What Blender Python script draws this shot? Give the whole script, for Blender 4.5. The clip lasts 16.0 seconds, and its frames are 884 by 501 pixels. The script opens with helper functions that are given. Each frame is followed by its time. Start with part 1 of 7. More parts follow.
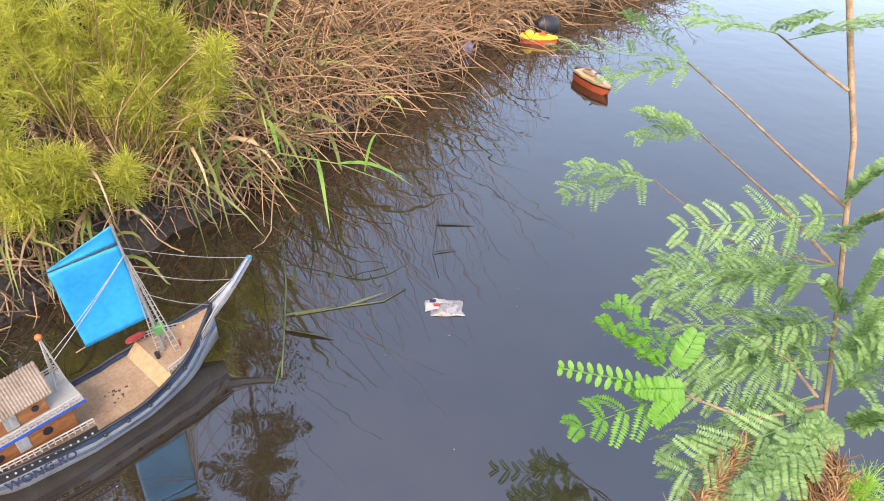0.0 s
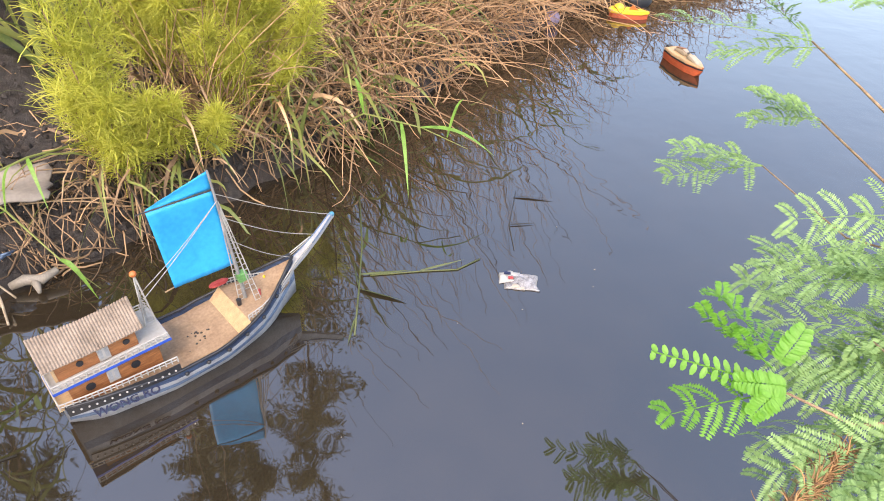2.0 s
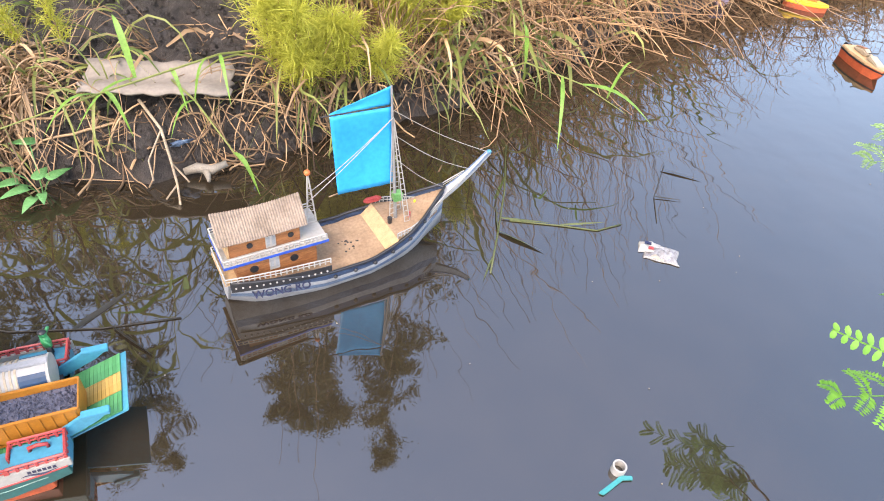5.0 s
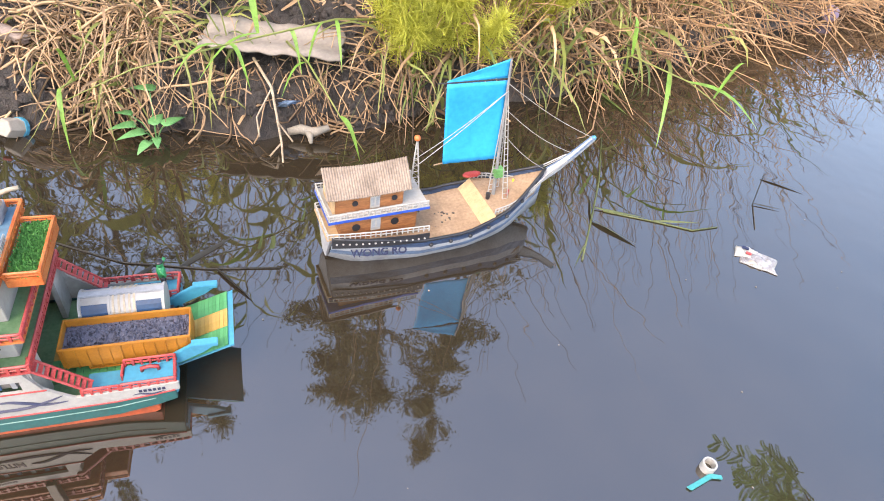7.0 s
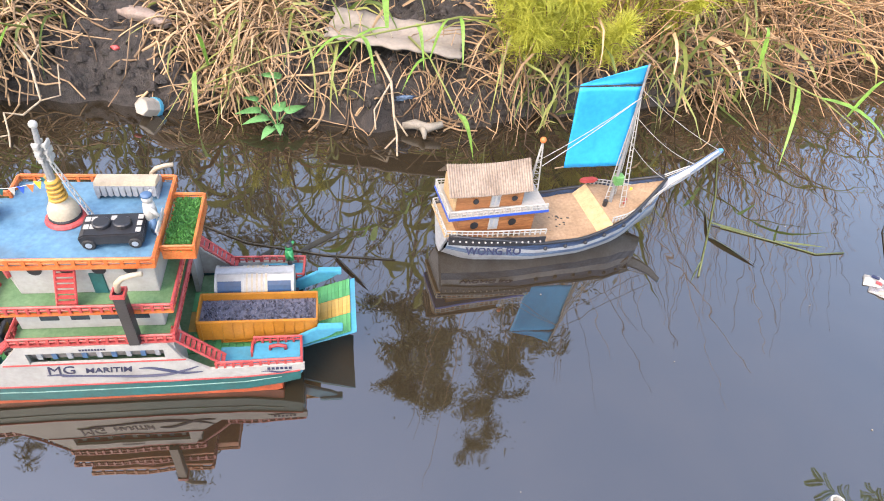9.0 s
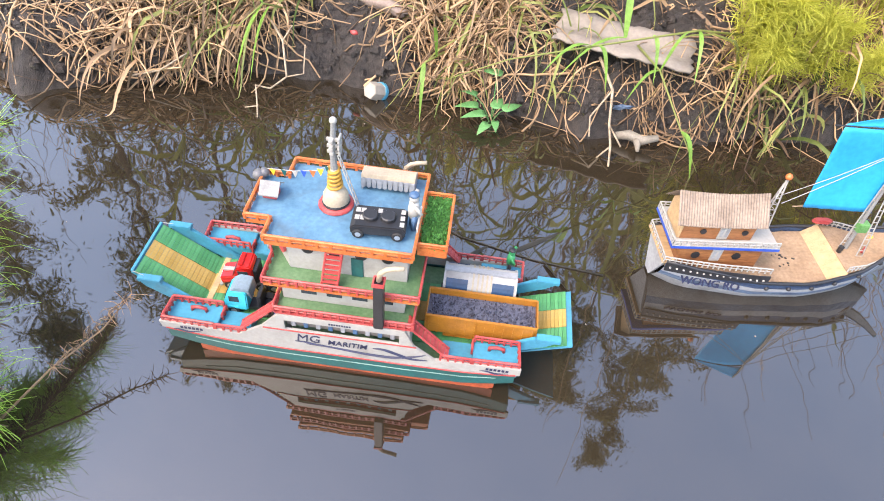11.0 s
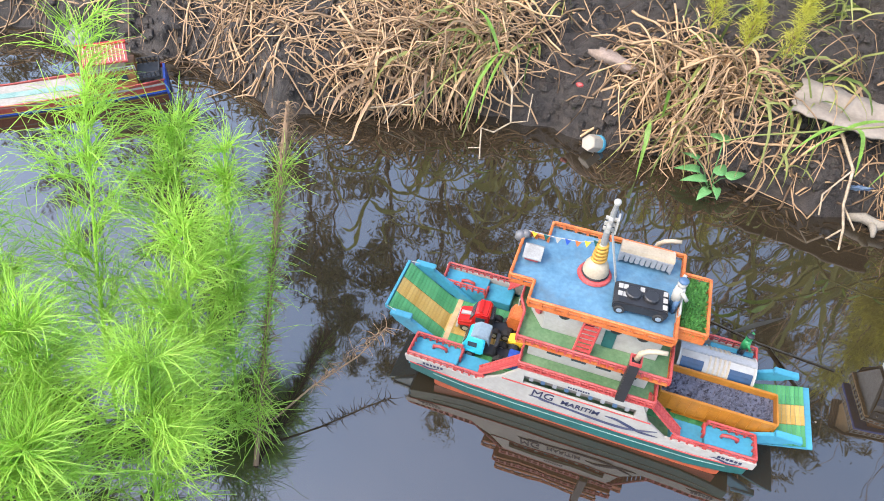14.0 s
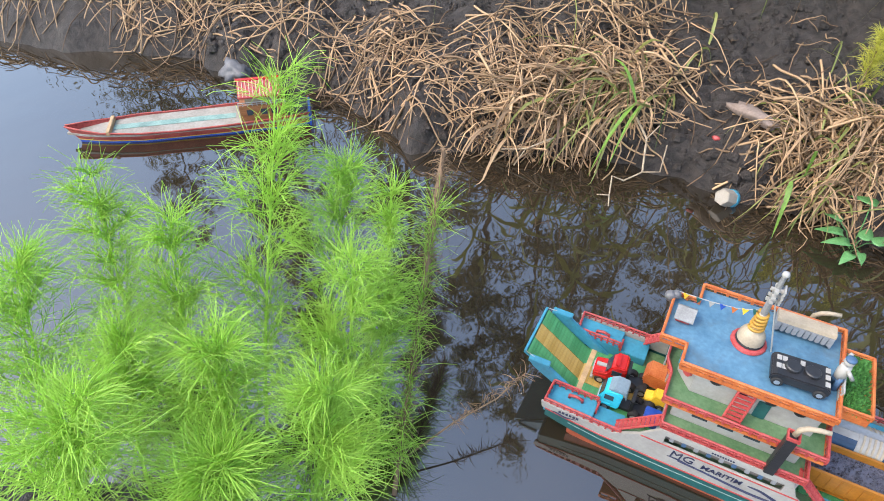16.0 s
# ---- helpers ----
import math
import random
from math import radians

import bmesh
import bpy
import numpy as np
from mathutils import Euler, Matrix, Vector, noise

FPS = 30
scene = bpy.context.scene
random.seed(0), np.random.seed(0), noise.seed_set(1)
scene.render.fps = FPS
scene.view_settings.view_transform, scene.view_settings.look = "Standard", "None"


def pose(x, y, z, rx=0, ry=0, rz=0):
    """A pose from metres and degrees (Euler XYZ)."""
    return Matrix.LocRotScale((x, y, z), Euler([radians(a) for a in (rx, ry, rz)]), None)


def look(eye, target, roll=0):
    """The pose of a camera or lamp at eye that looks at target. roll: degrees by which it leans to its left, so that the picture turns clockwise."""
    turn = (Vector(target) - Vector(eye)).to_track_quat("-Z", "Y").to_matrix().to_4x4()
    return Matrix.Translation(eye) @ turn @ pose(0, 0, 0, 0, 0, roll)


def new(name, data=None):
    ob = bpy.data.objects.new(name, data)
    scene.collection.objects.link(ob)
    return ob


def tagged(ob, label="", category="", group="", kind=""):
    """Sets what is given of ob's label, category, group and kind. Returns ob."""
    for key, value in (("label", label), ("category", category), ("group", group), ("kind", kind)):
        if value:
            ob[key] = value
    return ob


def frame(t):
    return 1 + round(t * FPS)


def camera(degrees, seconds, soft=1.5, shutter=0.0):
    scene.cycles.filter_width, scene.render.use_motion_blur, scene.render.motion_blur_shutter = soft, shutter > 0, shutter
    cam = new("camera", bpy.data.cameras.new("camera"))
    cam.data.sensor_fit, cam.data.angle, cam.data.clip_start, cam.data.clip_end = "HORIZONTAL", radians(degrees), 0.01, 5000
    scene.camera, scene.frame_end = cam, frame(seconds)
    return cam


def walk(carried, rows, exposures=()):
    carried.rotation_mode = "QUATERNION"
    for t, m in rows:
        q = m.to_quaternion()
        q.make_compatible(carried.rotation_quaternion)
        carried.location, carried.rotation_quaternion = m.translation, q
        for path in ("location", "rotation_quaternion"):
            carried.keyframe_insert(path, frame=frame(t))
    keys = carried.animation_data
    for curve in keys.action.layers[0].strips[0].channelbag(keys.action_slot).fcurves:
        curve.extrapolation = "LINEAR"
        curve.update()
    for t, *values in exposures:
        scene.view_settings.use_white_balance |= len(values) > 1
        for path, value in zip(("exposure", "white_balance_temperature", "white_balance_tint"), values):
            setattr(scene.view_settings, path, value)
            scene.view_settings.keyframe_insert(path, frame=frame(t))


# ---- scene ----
cam = camera(70.0, 16.0, soft=1.0)
PATH = [
    (0, (0.57, 0.02, 1.044), (1.432, 1.381, -0.141), 2.3),
    (0.5, (0.565, 0.025, 1.029), (1.394, 1.387, -0.178), 2.4),
    (1, (0.55, 0.039, 1.022), (1.344, 1.397, -0.213), 3.2),
    (1.5, (0.534, 0.056, 1.017), (1.287, 1.429, -0.227), 3.6),
    (2, (0.525, 0.053, 1.022), (1.213, 1.448, -0.235), 3.3),
    (2.5, (0.503, 0.056, 1.016), (1.135, 1.457, -0.263), 4.1),
    (3, (0.473, 0.066, 1.004), (1.043, 1.477, -0.293), 4.7),
    (3.5, (0.447, 0.077, 0.991), (0.977, 1.498, -0.313), 5.5),
    (4, (0.435, 0.062, 0.993), (0.923, 1.476, -0.334), 6.0),
    (6.5, (0.305, 0.02, 0.927), (0.619, 1.465, -0.419), 9.1),
    (7, (0.29, 0.012, 0.922), (0.558, 1.462, -0.43), 9.3),
    (7.5, (0.277, 0.012, 0.905), (0.483, 1.47, -0.449), 9.1),
    (8, (0.262, 0.015, 0.892), (0.413, 1.479, -0.463), 9.0),
    (10.5, (0.043, 0.016, 0.936), (-0.124, 1.401, -0.497), 6.8),
    (11, (0.011, 0.014, 0.939), (-0.294, 1.354, -0.514), 6.0),
    (11.5, (-0.022, 0.012, 0.953), (-0.404, 1.311, -0.519), 5.6),
    (12, (-0.046, 0.007, 0.966), (-0.487, 1.284, -0.509), 5.0),
    (12.5, (-0.077, -0.003, 0.978), (-0.598, 1.252, -0.489), 4.7),
    (13, (-0.116, -0.012, 0.99), (-0.7, 1.227, -0.468), 4.2),
    (13.5, (-0.145, -0.024, 0.996), (-0.778, 1.214, -0.442), 3.1),
    (14, (-0.205, -0.044, 1.017), (-0.858, 1.173, -0.43), 2.5),
    (14.5, (-0.235, -0.057, 1.043), (-0.978, 1.12, -0.393), 1.0),
    (15, (-0.257, -0.059, 1.061), (-1.037, 1.092, -0.377), 0.5),
    (15.5, (-0.282, -0.077, 1.075), (-1.127, 1.049, -0.345), -0.7),
    (16, (-0.312, -0.111, 1.072), (-1.194, 1.014, -0.327), -0.3),
]
walk(cam, [(t, look(eye, target, roll)) for t, eye, target, roll in PATH], [(0.0, -0.17, 7600, 15), (2.0, -0.01, 7600, 15), (3.5, 0.11, 7500, 15), (7.0, 0.28, 7500, 14), (11.0, 0.30, 7400, 14), (13.2, 0.25, 7100, 11), (16.0, -0.24, 6900, 8)])
# ==== world, sun, exposure
world = bpy.data.worlds.new("sky")
scene.world = world
world.use_nodes = True
wn = world.node_tree.nodes
sky = wn.new("ShaderNodeTexSky")
sky.sky_type, sky.sun_disc = "NISHITA", False
sky.sun_elevation, sky.sun_rotation = radians(54), radians(215)
sky.air_density, sky.dust_density, sky.ozone_density = 1.0, 2.2, 1.0
world.node_tree.links.new(sky.outputs[0], wn["Background"].inputs[0])
wn["Background"].inputs[1].default_value = 0.80
sun = new("sun", bpy.data.lights.new("sun", "SUN"))
sun.data.energy, sun.data.angle, sun.data.color = 0.45, radians(20), (1.0, 0.93, 0.82)
sun.matrix_world = look((-1.686, -2.408, 4.045), (0, 0, 0))
scene.view_settings.exposure = -0.05


# ==== mesh helpers
class Shape:
    """Collects vertices and faces of one mesh."""

    def __init__(self):
        self.v, self.f = [], []

    def add(self, verts, faces):
        n = len(self.v)
        self.v += [tuple(p) for p in verts]
        self.f += [tuple(n + k for k in face) for face in faces]
        return self

    def box(self, x0, x1, y0, y1, z0, z1):
        p = [(x, y, z) for z in (z0, z1) for x, y in ((x0, y0), (x1, y0), (x1, y1), (x0, y1))]
        return self.add(p, [(3, 2, 1, 0), (4, 5, 6, 7), (0, 1, 5, 4), (1, 2, 6, 5), (2, 3, 7, 6), (3, 0, 4, 7)])

    def prism(self, poly, axis, a, b):
        """A flat outline drawn out along an axis from a to b."""
        def at(p, h):
            return (h, *p) if axis == "x" else (p[0], h, p[1]) if axis == "y" else (*p, h)
        n = len(poly)
        faces = [tuple(range(n))[::-1], tuple(range(n, 2 * n))]
        faces += [(k, (k + 1) % n, n + (k + 1) % n, n + k) for k in range(n)]
        return self.add([at(p, a) for p in poly] + [at(p, b) for p in poly], faces)

    def tube(self, path, radii, sides=8, cap=True):
        path = [Vector(p) for p in path]
        if not hasattr(radii, "__len__"):
            radii = [radii] * len(path)
        rings, side = [], None
        for k, p in enumerate(path):
            way = (path[min(k + 1, len(path) - 1)] - path[max(k - 1, 0)]).normalized()
            if side is None:
                side = way.orthogonal().normalized()
            side = (side - way * side.dot(way)).normalized()
            up = way.cross(side)
            rings += [p + radii[k] * (math.cos(a) * side + math.sin(a) * up) for a in [2 * math.pi * j / sides for j in range(sides)]]
        faces = []
        for k in range(len(path) - 1):
            for j in range(sides):
                a, b = k * sides + j, k * sides + (j + 1) % sides
                faces.append((a, b, b + sides, a + sides))
        if cap:
            faces += [tuple(range(sides))[::-1], tuple(range((len(path) - 1) * sides, len(path) * sides))]
        return self.add(rings, faces)

    def lathe(self, centre, profile, sides=16):
        cx, cy, cz = centre
        v = [(cx + r * math.cos(2 * math.pi * j / sides), cy + r * math.sin(2 * math.pi * j / sides), cz + z) for r, z in profile for j in range(sides)]
        f = [(k * sides + j, k * sides + (j + 1) % sides, (k + 1) * sides + (j + 1) % sides, (k + 1) * sides + j) for k in range(len(profile) - 1) for j in range(sides)]
        f += [tuple(range(sides))[::-1], tuple(range((len(profile) - 1) * sides, len(profile) * sides))]
        return self.add(v, f)

    def ball(self, centre, r, squash=1.0, n=8):
        prof = [(max(r * math.sin(a), 1e-4), -r * squash * math.cos(a)) for a in [math.pi * k / n for k in range(n + 1)]]
        return self.lathe(centre, prof, n + 4)

    def mesh(self, name, material, bevel=0.0, smooth=False):
        me = bpy.data.meshes.new(name)
        me.from_pydata(self.v, [], self.f)
        if bevel:
            bm = bmesh.new()
            bm.from_mesh(me)
            sharp = [e for e in bm.edges if e.is_manifold and e.calc_face_angle(0) > 0.6]
            bmesh.ops.bevel(bm, geom=sharp, offset=bevel, segments=2, affect="EDGES", clamp_overlap=True)
            bm.to_mesh(me)
            bm.free()
        if smooth:
            me.shade_smooth()
        me.materials.append(material)
        me.update()
        return me


def part(name, shape, material, parent, label="", bevel=0.0, smooth=False):
    ob = new(name, shape.mesh(name, material, bevel, smooth) if isinstance(shape, Shape) else shape)
    ob.parent = parent
    return tagged(ob, label)


def thing(name, m, label, category, group="", kind=""):
    ob = new(name)
    ob.empty_display_size = 0.02
    ob.matrix_world = m
    return tagged(ob, label, category, group, kind)


def single(name, shape, material, m, label, category, group="", kind="", bevel=0.0, smooth=False):
    ob = new(name, shape.mesh(name, material, bevel, smooth) if isinstance(shape, Shape) else shape)
    ob.matrix_world = m
    return tagged(ob, label, category, group, kind)


def fast_mesh(name, v, f, material, smooth=False):
    """A mesh from arrays: v (n, 3), f (m, 3 or 4)."""
    me = bpy.data.meshes.new(name)
    v, f = np.asarray(v, np.float32), np.asarray(f, np.int32)
    me.vertices.add(len(v))
    me.vertices.foreach_set("co", v.ravel())
    k = f.shape[1]
    me.loops.add(f.size)
    me.loops.foreach_set("vertex_index", f.ravel())
    me.polygons.add(len(f))
    me.polygons.foreach_set("loop_start", np.arange(0, f.size, k, dtype=np.int32))
    me.update(calc_edges=True)
    if smooth:
        me.shade_smooth()
    me.materials.append(material)
    return me


def unit(a):
    return a / np.maximum(np.linalg.norm(a, axis=-1, keepdims=True), 1e-9)


def bent_paths(rng, base, way, length, droop, wobble, k, kink=0.0):
    """Stems that start at base, bend down and waver: (n, k, 3)."""
    n = len(base)
    p, d = [base], unit(way)
    for j in range(k - 1):
        if kink:
            d = unit(d + rng.normal(0, 0.8, (n, 3)) * (rng.uniform(0, 1, (n, 1)) < kink))
        d = unit(d + np.c_[np.zeros(n), np.zeros(n), -droop] / k * (1 + j) * 0.5 + rng.normal(0, 1, (n, 3)) * wobble)
        p.append(p[-1] + d * (length / (k - 1))[:, None])
    return np.stack(p, 1)


def tubes_mesh(name, paths, radius, material, sides=3, tip=0.3):
    """Thin round stems along paths (n, k, 3)."""
    n, k, _ = paths.shape
    t = unit(np.gradient(paths, axis=1))
    a = unit(np.cross(t, np.array([0.31, 0.52, 0.79])))
    b = np.cross(t, a)
    r = radius[:, None] * np.linspace(1, tip, k)[None]
    ang = np.arange(sides) * 2 * np.pi / sides
    v = paths[:, :, None] + r[:, :, None, None] * (np.cos(ang)[:, None] * a[:, :, None] + np.sin(ang)[:, None] * b[:, :, None])
    i = np.arange(n)[:, None, None] * k * sides + np.arange(k - 1)[None, :, None] * sides
    j = np.arange(sides)
    f = np.stack([i + j, i + (j + 1) % sides, i + sides + (j + 1) % sides, i + sides + j], -1)
    return fast_mesh(name, v.reshape(-1, 3), f.reshape(-1, 4), material, True)


def blades_mesh(name, paths, width, material, rng, fold=0.25):
    """Grass blades, folded along the middle, along paths (n, k, 3)."""
    n, k, _ = paths.shape
    t = unit(np.gradient(paths, axis=1))
    a = unit(np.cross(t, unit(rng.normal(0, 1, (n, 1, 3)) + np.array([0, 0, 1.2]))))
    up = np.cross(a, t)
    s = np.linspace(0, 1, k)
    w = width[:, None] * (np.minimum(1, 0.45 + 2.2 * s) * (1 - s ** 2.5) + 0.02)[None]
    left = paths - a * w[..., None] + up * (fold * w)[..., None]
    right = paths + a * w[..., None] + up * (fold * w)[..., None]
    v = np.stack([left, paths, right], 2)
    i = np.arange(n)[:, None, None] * k * 3 + np.arange(k - 1)[None, :, None] * 3
    j = np.arange(2)
    f = np.stack([i + j, i + j + 1, i + j + 4, i + j + 3], -1)
    return fast_mesh(name, v.reshape(-1, 3), f.reshape(-1, 4), material, True)


# ==== materials
def mat(name, col, rough=0.6, var=0.25, size=40.0, bump=0.15, metal=0.0, col2=None, leaf=0.0, island=0.0, piece=0.0, stretch=(1, 1, 1), stain=0.0, coat=0.0):
    """A surface of one colour, or two, with grain and blotches at two scales; leaf lets light through."""
    m = bpy.data.materials.new(name)
    m.use_nodes = True
    t = m.node_tree
    nodes, link = t.nodes, t.links.new
    bsdf, out = nodes["Principled BSDF"], nodes["Material Output"]
    tc, mp = nodes.new("ShaderNodeTexCoord"), nodes.new("ShaderNodeMapping")
    mp.inputs["Scale"].default_value = stretch
    link(tc.outputs["Object"], mp.inputs[0])
    big, fine = nodes.new("ShaderNodeTexNoise"), nodes.new("ShaderNodeTexNoise")
    for nd, sc in ((big, size), (fine, size * 7)):
        nd.inputs["Scale"].default_value, nd.inputs["Detail"].default_value = sc, 5
        link(mp.outputs[0], nd.inputs["Vector"])
    mixer = nodes.new("ShaderNodeMix")
    mixer.data_type = "RGBA"
    lo = [c * (1 - var) for c in col]
    hi = list(col2) if col2 else [min(1, c * (1 + var)) for c in col]
    mixer.inputs[6].default_value, mixer.inputs[7].default_value = (*lo, 1), (*hi, 1)
    ramp = nodes.new("ShaderNodeMapRange")
    ramp.inputs[1].default_value, ramp.inputs[2].default_value = 0.34, 0.66
    add = nodes.new("ShaderNodeMath")
    add.operation = "MULTIPLY_ADD"
    add.inputs[1].default_value, add.inputs[2].default_value = 0.45, 0.0
    link(fine.outputs[0], add.inputs[0])
    half = nodes.new("ShaderNodeMath")
    half.operation = "MULTIPLY_ADD"
    half.inputs[1].default_value = 0.55
    link(big.outputs[0], half.inputs[0])
    link(add.outputs[0], half.inputs[2])
    link(half.outputs[0], ramp.inputs[0])
    source = ramp.outputs[0]
    if island or piece:
        rnd = nodes.new("ShaderNodeNewGeometry").outputs["Random Per Island"] if island else nodes.new("ShaderNodeObjectInfo").outputs["Random"]
        blend = nodes.new("ShaderNodeMix")
        blend.inputs[0].default_value = island or piece
        link(source, blend.inputs[2])
        link(rnd, blend.inputs[3])
        source = blend.outputs[0]
    link(source, mixer.inputs[0])
    colour = mixer.outputs[2]
    if stain:
        spots = nodes.new("ShaderNodeTexNoise")
        spots.inputs["Scale"].default_value, spots.inputs["Detail"].default_value, spots.inputs["Roughness"].default_value = size * 0.6, 8, 0.7
        link(tc.outputs["Object"], spots.inputs["Vector"])
        sr = nodes.new("ShaderNodeMapRange")
        sr.inputs[1].default_value, sr.inputs[2].default_value, sr.inputs[4].default_value = 0.52, 0.72, stain
        link(spots.outputs[0], sr.inputs[0])
        dirt = nodes.new("ShaderNodeMix")
        dirt.data_type = "RGBA"
        dirt.inputs[7].default_value = (0.09, 0.07, 0.05, 1)
        link(sr.outputs[0], dirt.inputs[0])
        link(colour, dirt.inputs[6])
        colour = dirt.outputs[2]
    link(colour, bsdf.inputs["Base Color"])
    bsdf.inputs["Roughness"].default_value, bsdf.inputs["Metallic"].default_value = rough, metal
    bsdf.inputs["Coat Weight"].default_value = coat
    if bump:
        bp = nodes.new("ShaderNodeBump")
        bp.inputs["Strength"].default_value, bp.inputs["Distance"].default_value = min(bump, 1.0), 0.003 if bump < 1 else 0.012
        link(half.outputs[0], bp.inputs["Height"])
        link(bp.outputs[0], bsdf.inputs["Normal"])
    if leaf:
        tl, mx = nodes.new("ShaderNodeBsdfTranslucent"), nodes.new("ShaderNodeMixShader")
        link(colour, tl.inputs[0])
        mx.inputs[0].default_value = leaf
        link(bsdf.outputs[0], mx.inputs[1])
        link(tl.outputs[0], mx.inputs[2])
        link(mx.outputs[0], out.inputs[0])
    return m


def water_material():
    m = mat("murky_water", (0.023, 0.0170, 0.0102), 0.02, 0.25, 1.2, 0.0)
    t = m.node_tree
    b = t.nodes["Principled BSDF"]
    b.inputs["IOR"].default_value = 1.7
    b.inputs["Specular IOR Level"].default_value = 1.0
    n1, bp, tc = t.nodes.new("ShaderNodeTexNoise"), t.nodes.new("ShaderNodeBump"), t.nodes.new("ShaderNodeTexCoord")
    n1.inputs["Scale"].default_value, n1.inputs["Detail"].default_value = 7.0, 2
    bp.inputs["Strength"].default_value, bp.inputs["Distance"].default_value = 0.05, 0.02
    t.links.new(tc.outputs["Object"], n1.inputs["Vector"])
    t.links.new(n1.outputs[0], bp.inputs["Height"])
    t.links.new(bp.outputs[0], b.inputs["Normal"])
    return m


WATER = water_material()
MUD = mat("wet_mud", (0.017, 0.0136, 0.011), 0.5, 0.5, 55, 1.0, col2=(0.0595, 0.0467, 0.0382))
STRAW = mat("dry_reed", (0.085, 0.04, 0.017), 0.65, 0.6, 30, 0.1, col2=(0.56, 0.36, 0.195), island=0.9)
BLEACHED = mat("bleached_reed", (0.30, 0.22, 0.14), 0.7, 0.35, 60, 0.3, col2=(0.48, 0.38, 0.26))
SODDEN = mat("sodden_reed", (0.045, 0.055, 0.018), 0.5, 0.4, 30, 0.1, col2=(0.12, 0.14, 0.04), island=0.5)
BROWNREED = mat("dark_brown_reed", (0.030, 0.026, 0.018), 0.6, 0.3, 30, 0.1)
RUST_STRAW = mat("rusty_reed", (0.10, 0.042, 0.018), 0.7, 0.5, 30, 0.1, col2=(0.58, 0.345, 0.175), island=0.85)
GRASS = mat("green_blade", (0.10, 0.19, 0.035), 0.5, 0.4, 30, 0.1, col2=(0.42, 0.42, 0.13), leaf=0.35, island=0.8)
FRESH = mat("fresh_blade", (0.17, 0.32, 0.05), 0.45, 0.3, 30, 0.1, leaf=0.35)
LIME = mat("lime_feather", (0.66, 0.67, 0.06), 0.6, 0.35, 20, 0.0, col2=(0.96, 0.94, 0.24), leaf=0.55, island=0.7)
FENNEL = mat("fennel_green", (0.37, 0.68, 0.06), 0.55, 0.30, 20, 0.0, col2=(0.68, 0.96, 0.20), leaf=0.5, island=0.7)
LEUC = mat("leaflet_green", (0.15, 0.30, 0.085), 0.6, 0.3, 20, 0.0, col2=(0.36, 0.54, 0.20), leaf=0.4, island=0.6)
YOUNG = mat("young_leaflet", (0.11, 0.36, 0.03), 0.45, 0.25, 20, 0.0, col2=(0.24, 0.50, 0.075), leaf=0.45, island=0.5)
TWIG = mat("brown_twig", (0.22, 0.13, 0.07), 0.7, 0.4, 60, 0.4, col2=(0.40, 0.27, 0.15))
WITHERED = mat("withered_shoot", (0.12, 0.075, 0.04), 0.85, 0.4, 60, 0.5, col2=(0.33, 0.21, 0.12), island=0.7)
DRYHEAD = mat("dried_head", (0.24, 0.12, 0.05), 0.8, 0.4, 60, 0.5, col2=(0.50, 0.28, 0.12), island=0.7)
BARK = mat("bark", (0.07, 0.0525, 0.0385), 0.85, 0.4, 20, 0.8)
CROWN = mat("tree_leaf", (0.11, 0.12, 0.05), 0.6, 0.35, 5, 0.0, col2=(0.24, 0.22, 0.10), leaf=0.25, island=0.8)
WHITE = mat("white_paint", (0.336, 0.323, 0.294), 0.5, 0.12, 25, 0.12, stain=0.34)
DECKGREY = mat("worn_cream_deck", (0.27, 0.24, 0.195), 0.65, 0.2, 22, 0.2, col2=(0.36, 0.33, 0.285), stain=0.45)
PALETEAL = mat("faded_teal_paint", (0.14, 0.30, 0.26), 0.6, 0.3, 25, 0.1, col2=(0.26, 0.38, 0.33), stain=0.35)
TEAL = mat("teal_paint", (0.006, 0.088, 0.085), 0.5, 0.25, 25, 0.1, stain=0.15)
REDHULL = mat("red_lead_paint", (0.40, 0.075, 0.025), 0.5, 0.3, 30, 0.12, stain=0.2)
RED = mat("red_rail_paint", (0.383, 0.0298, 0.0298), 0.45, 0.25, 50, 0.12, col2=(0.459, 0.085, 0.0765))
ORANGE = mat("orange_paint", (0.493, 0.0935, 0.017), 0.45, 0.25, 50, 0.12, col2=(0.561, 0.178, 0.051))
BLUE = mat("blue_deck_paint", (0.0588, 0.16, 0.26), 0.45, 0.22, 18, 0.12, col2=(0.109, 0.235, 0.328), stain=0.5)
CYAN = mat("cyan_deck_paint", (0.0382, 0.23, 0.332), 0.4, 0.18, 25, 0.1, stain=0.28)
GREEN = mat("green_deck_paint", (0.0765, 0.187, 0.0765), 0.5, 0.25, 25, 0.12, col2=(0.145, 0.246, 0.128), stain=0.15)
PGREEN = mat("green_slat", (0.0425, 0.246, 0.0765), 0.5, 0.3, 40, 0.2, col2=(0.085, 0.323, 0.128), piece=0.5)
PYELLOW = mat("yellow_slat", (0.425, 0.246, 0.0382), 0.5, 0.3, 40, 0.2, col2=(0.51, 0.34, 0.102), piece=0.5, stain=0.2)
BLACK = mat("black_plastic", (0.018, 0.018, 0.02), 0.4, 0.3, 40, 0.1)
RUBBER = mat("rubber", (0.02, 0.02, 0.02), 0.75, 0.3, 80, 0.3)
SLATE = mat("pale_grey_card", (0.20, 0.20, 0.195), 0.6, 0.25, 50, 0.1, stain=0.3)
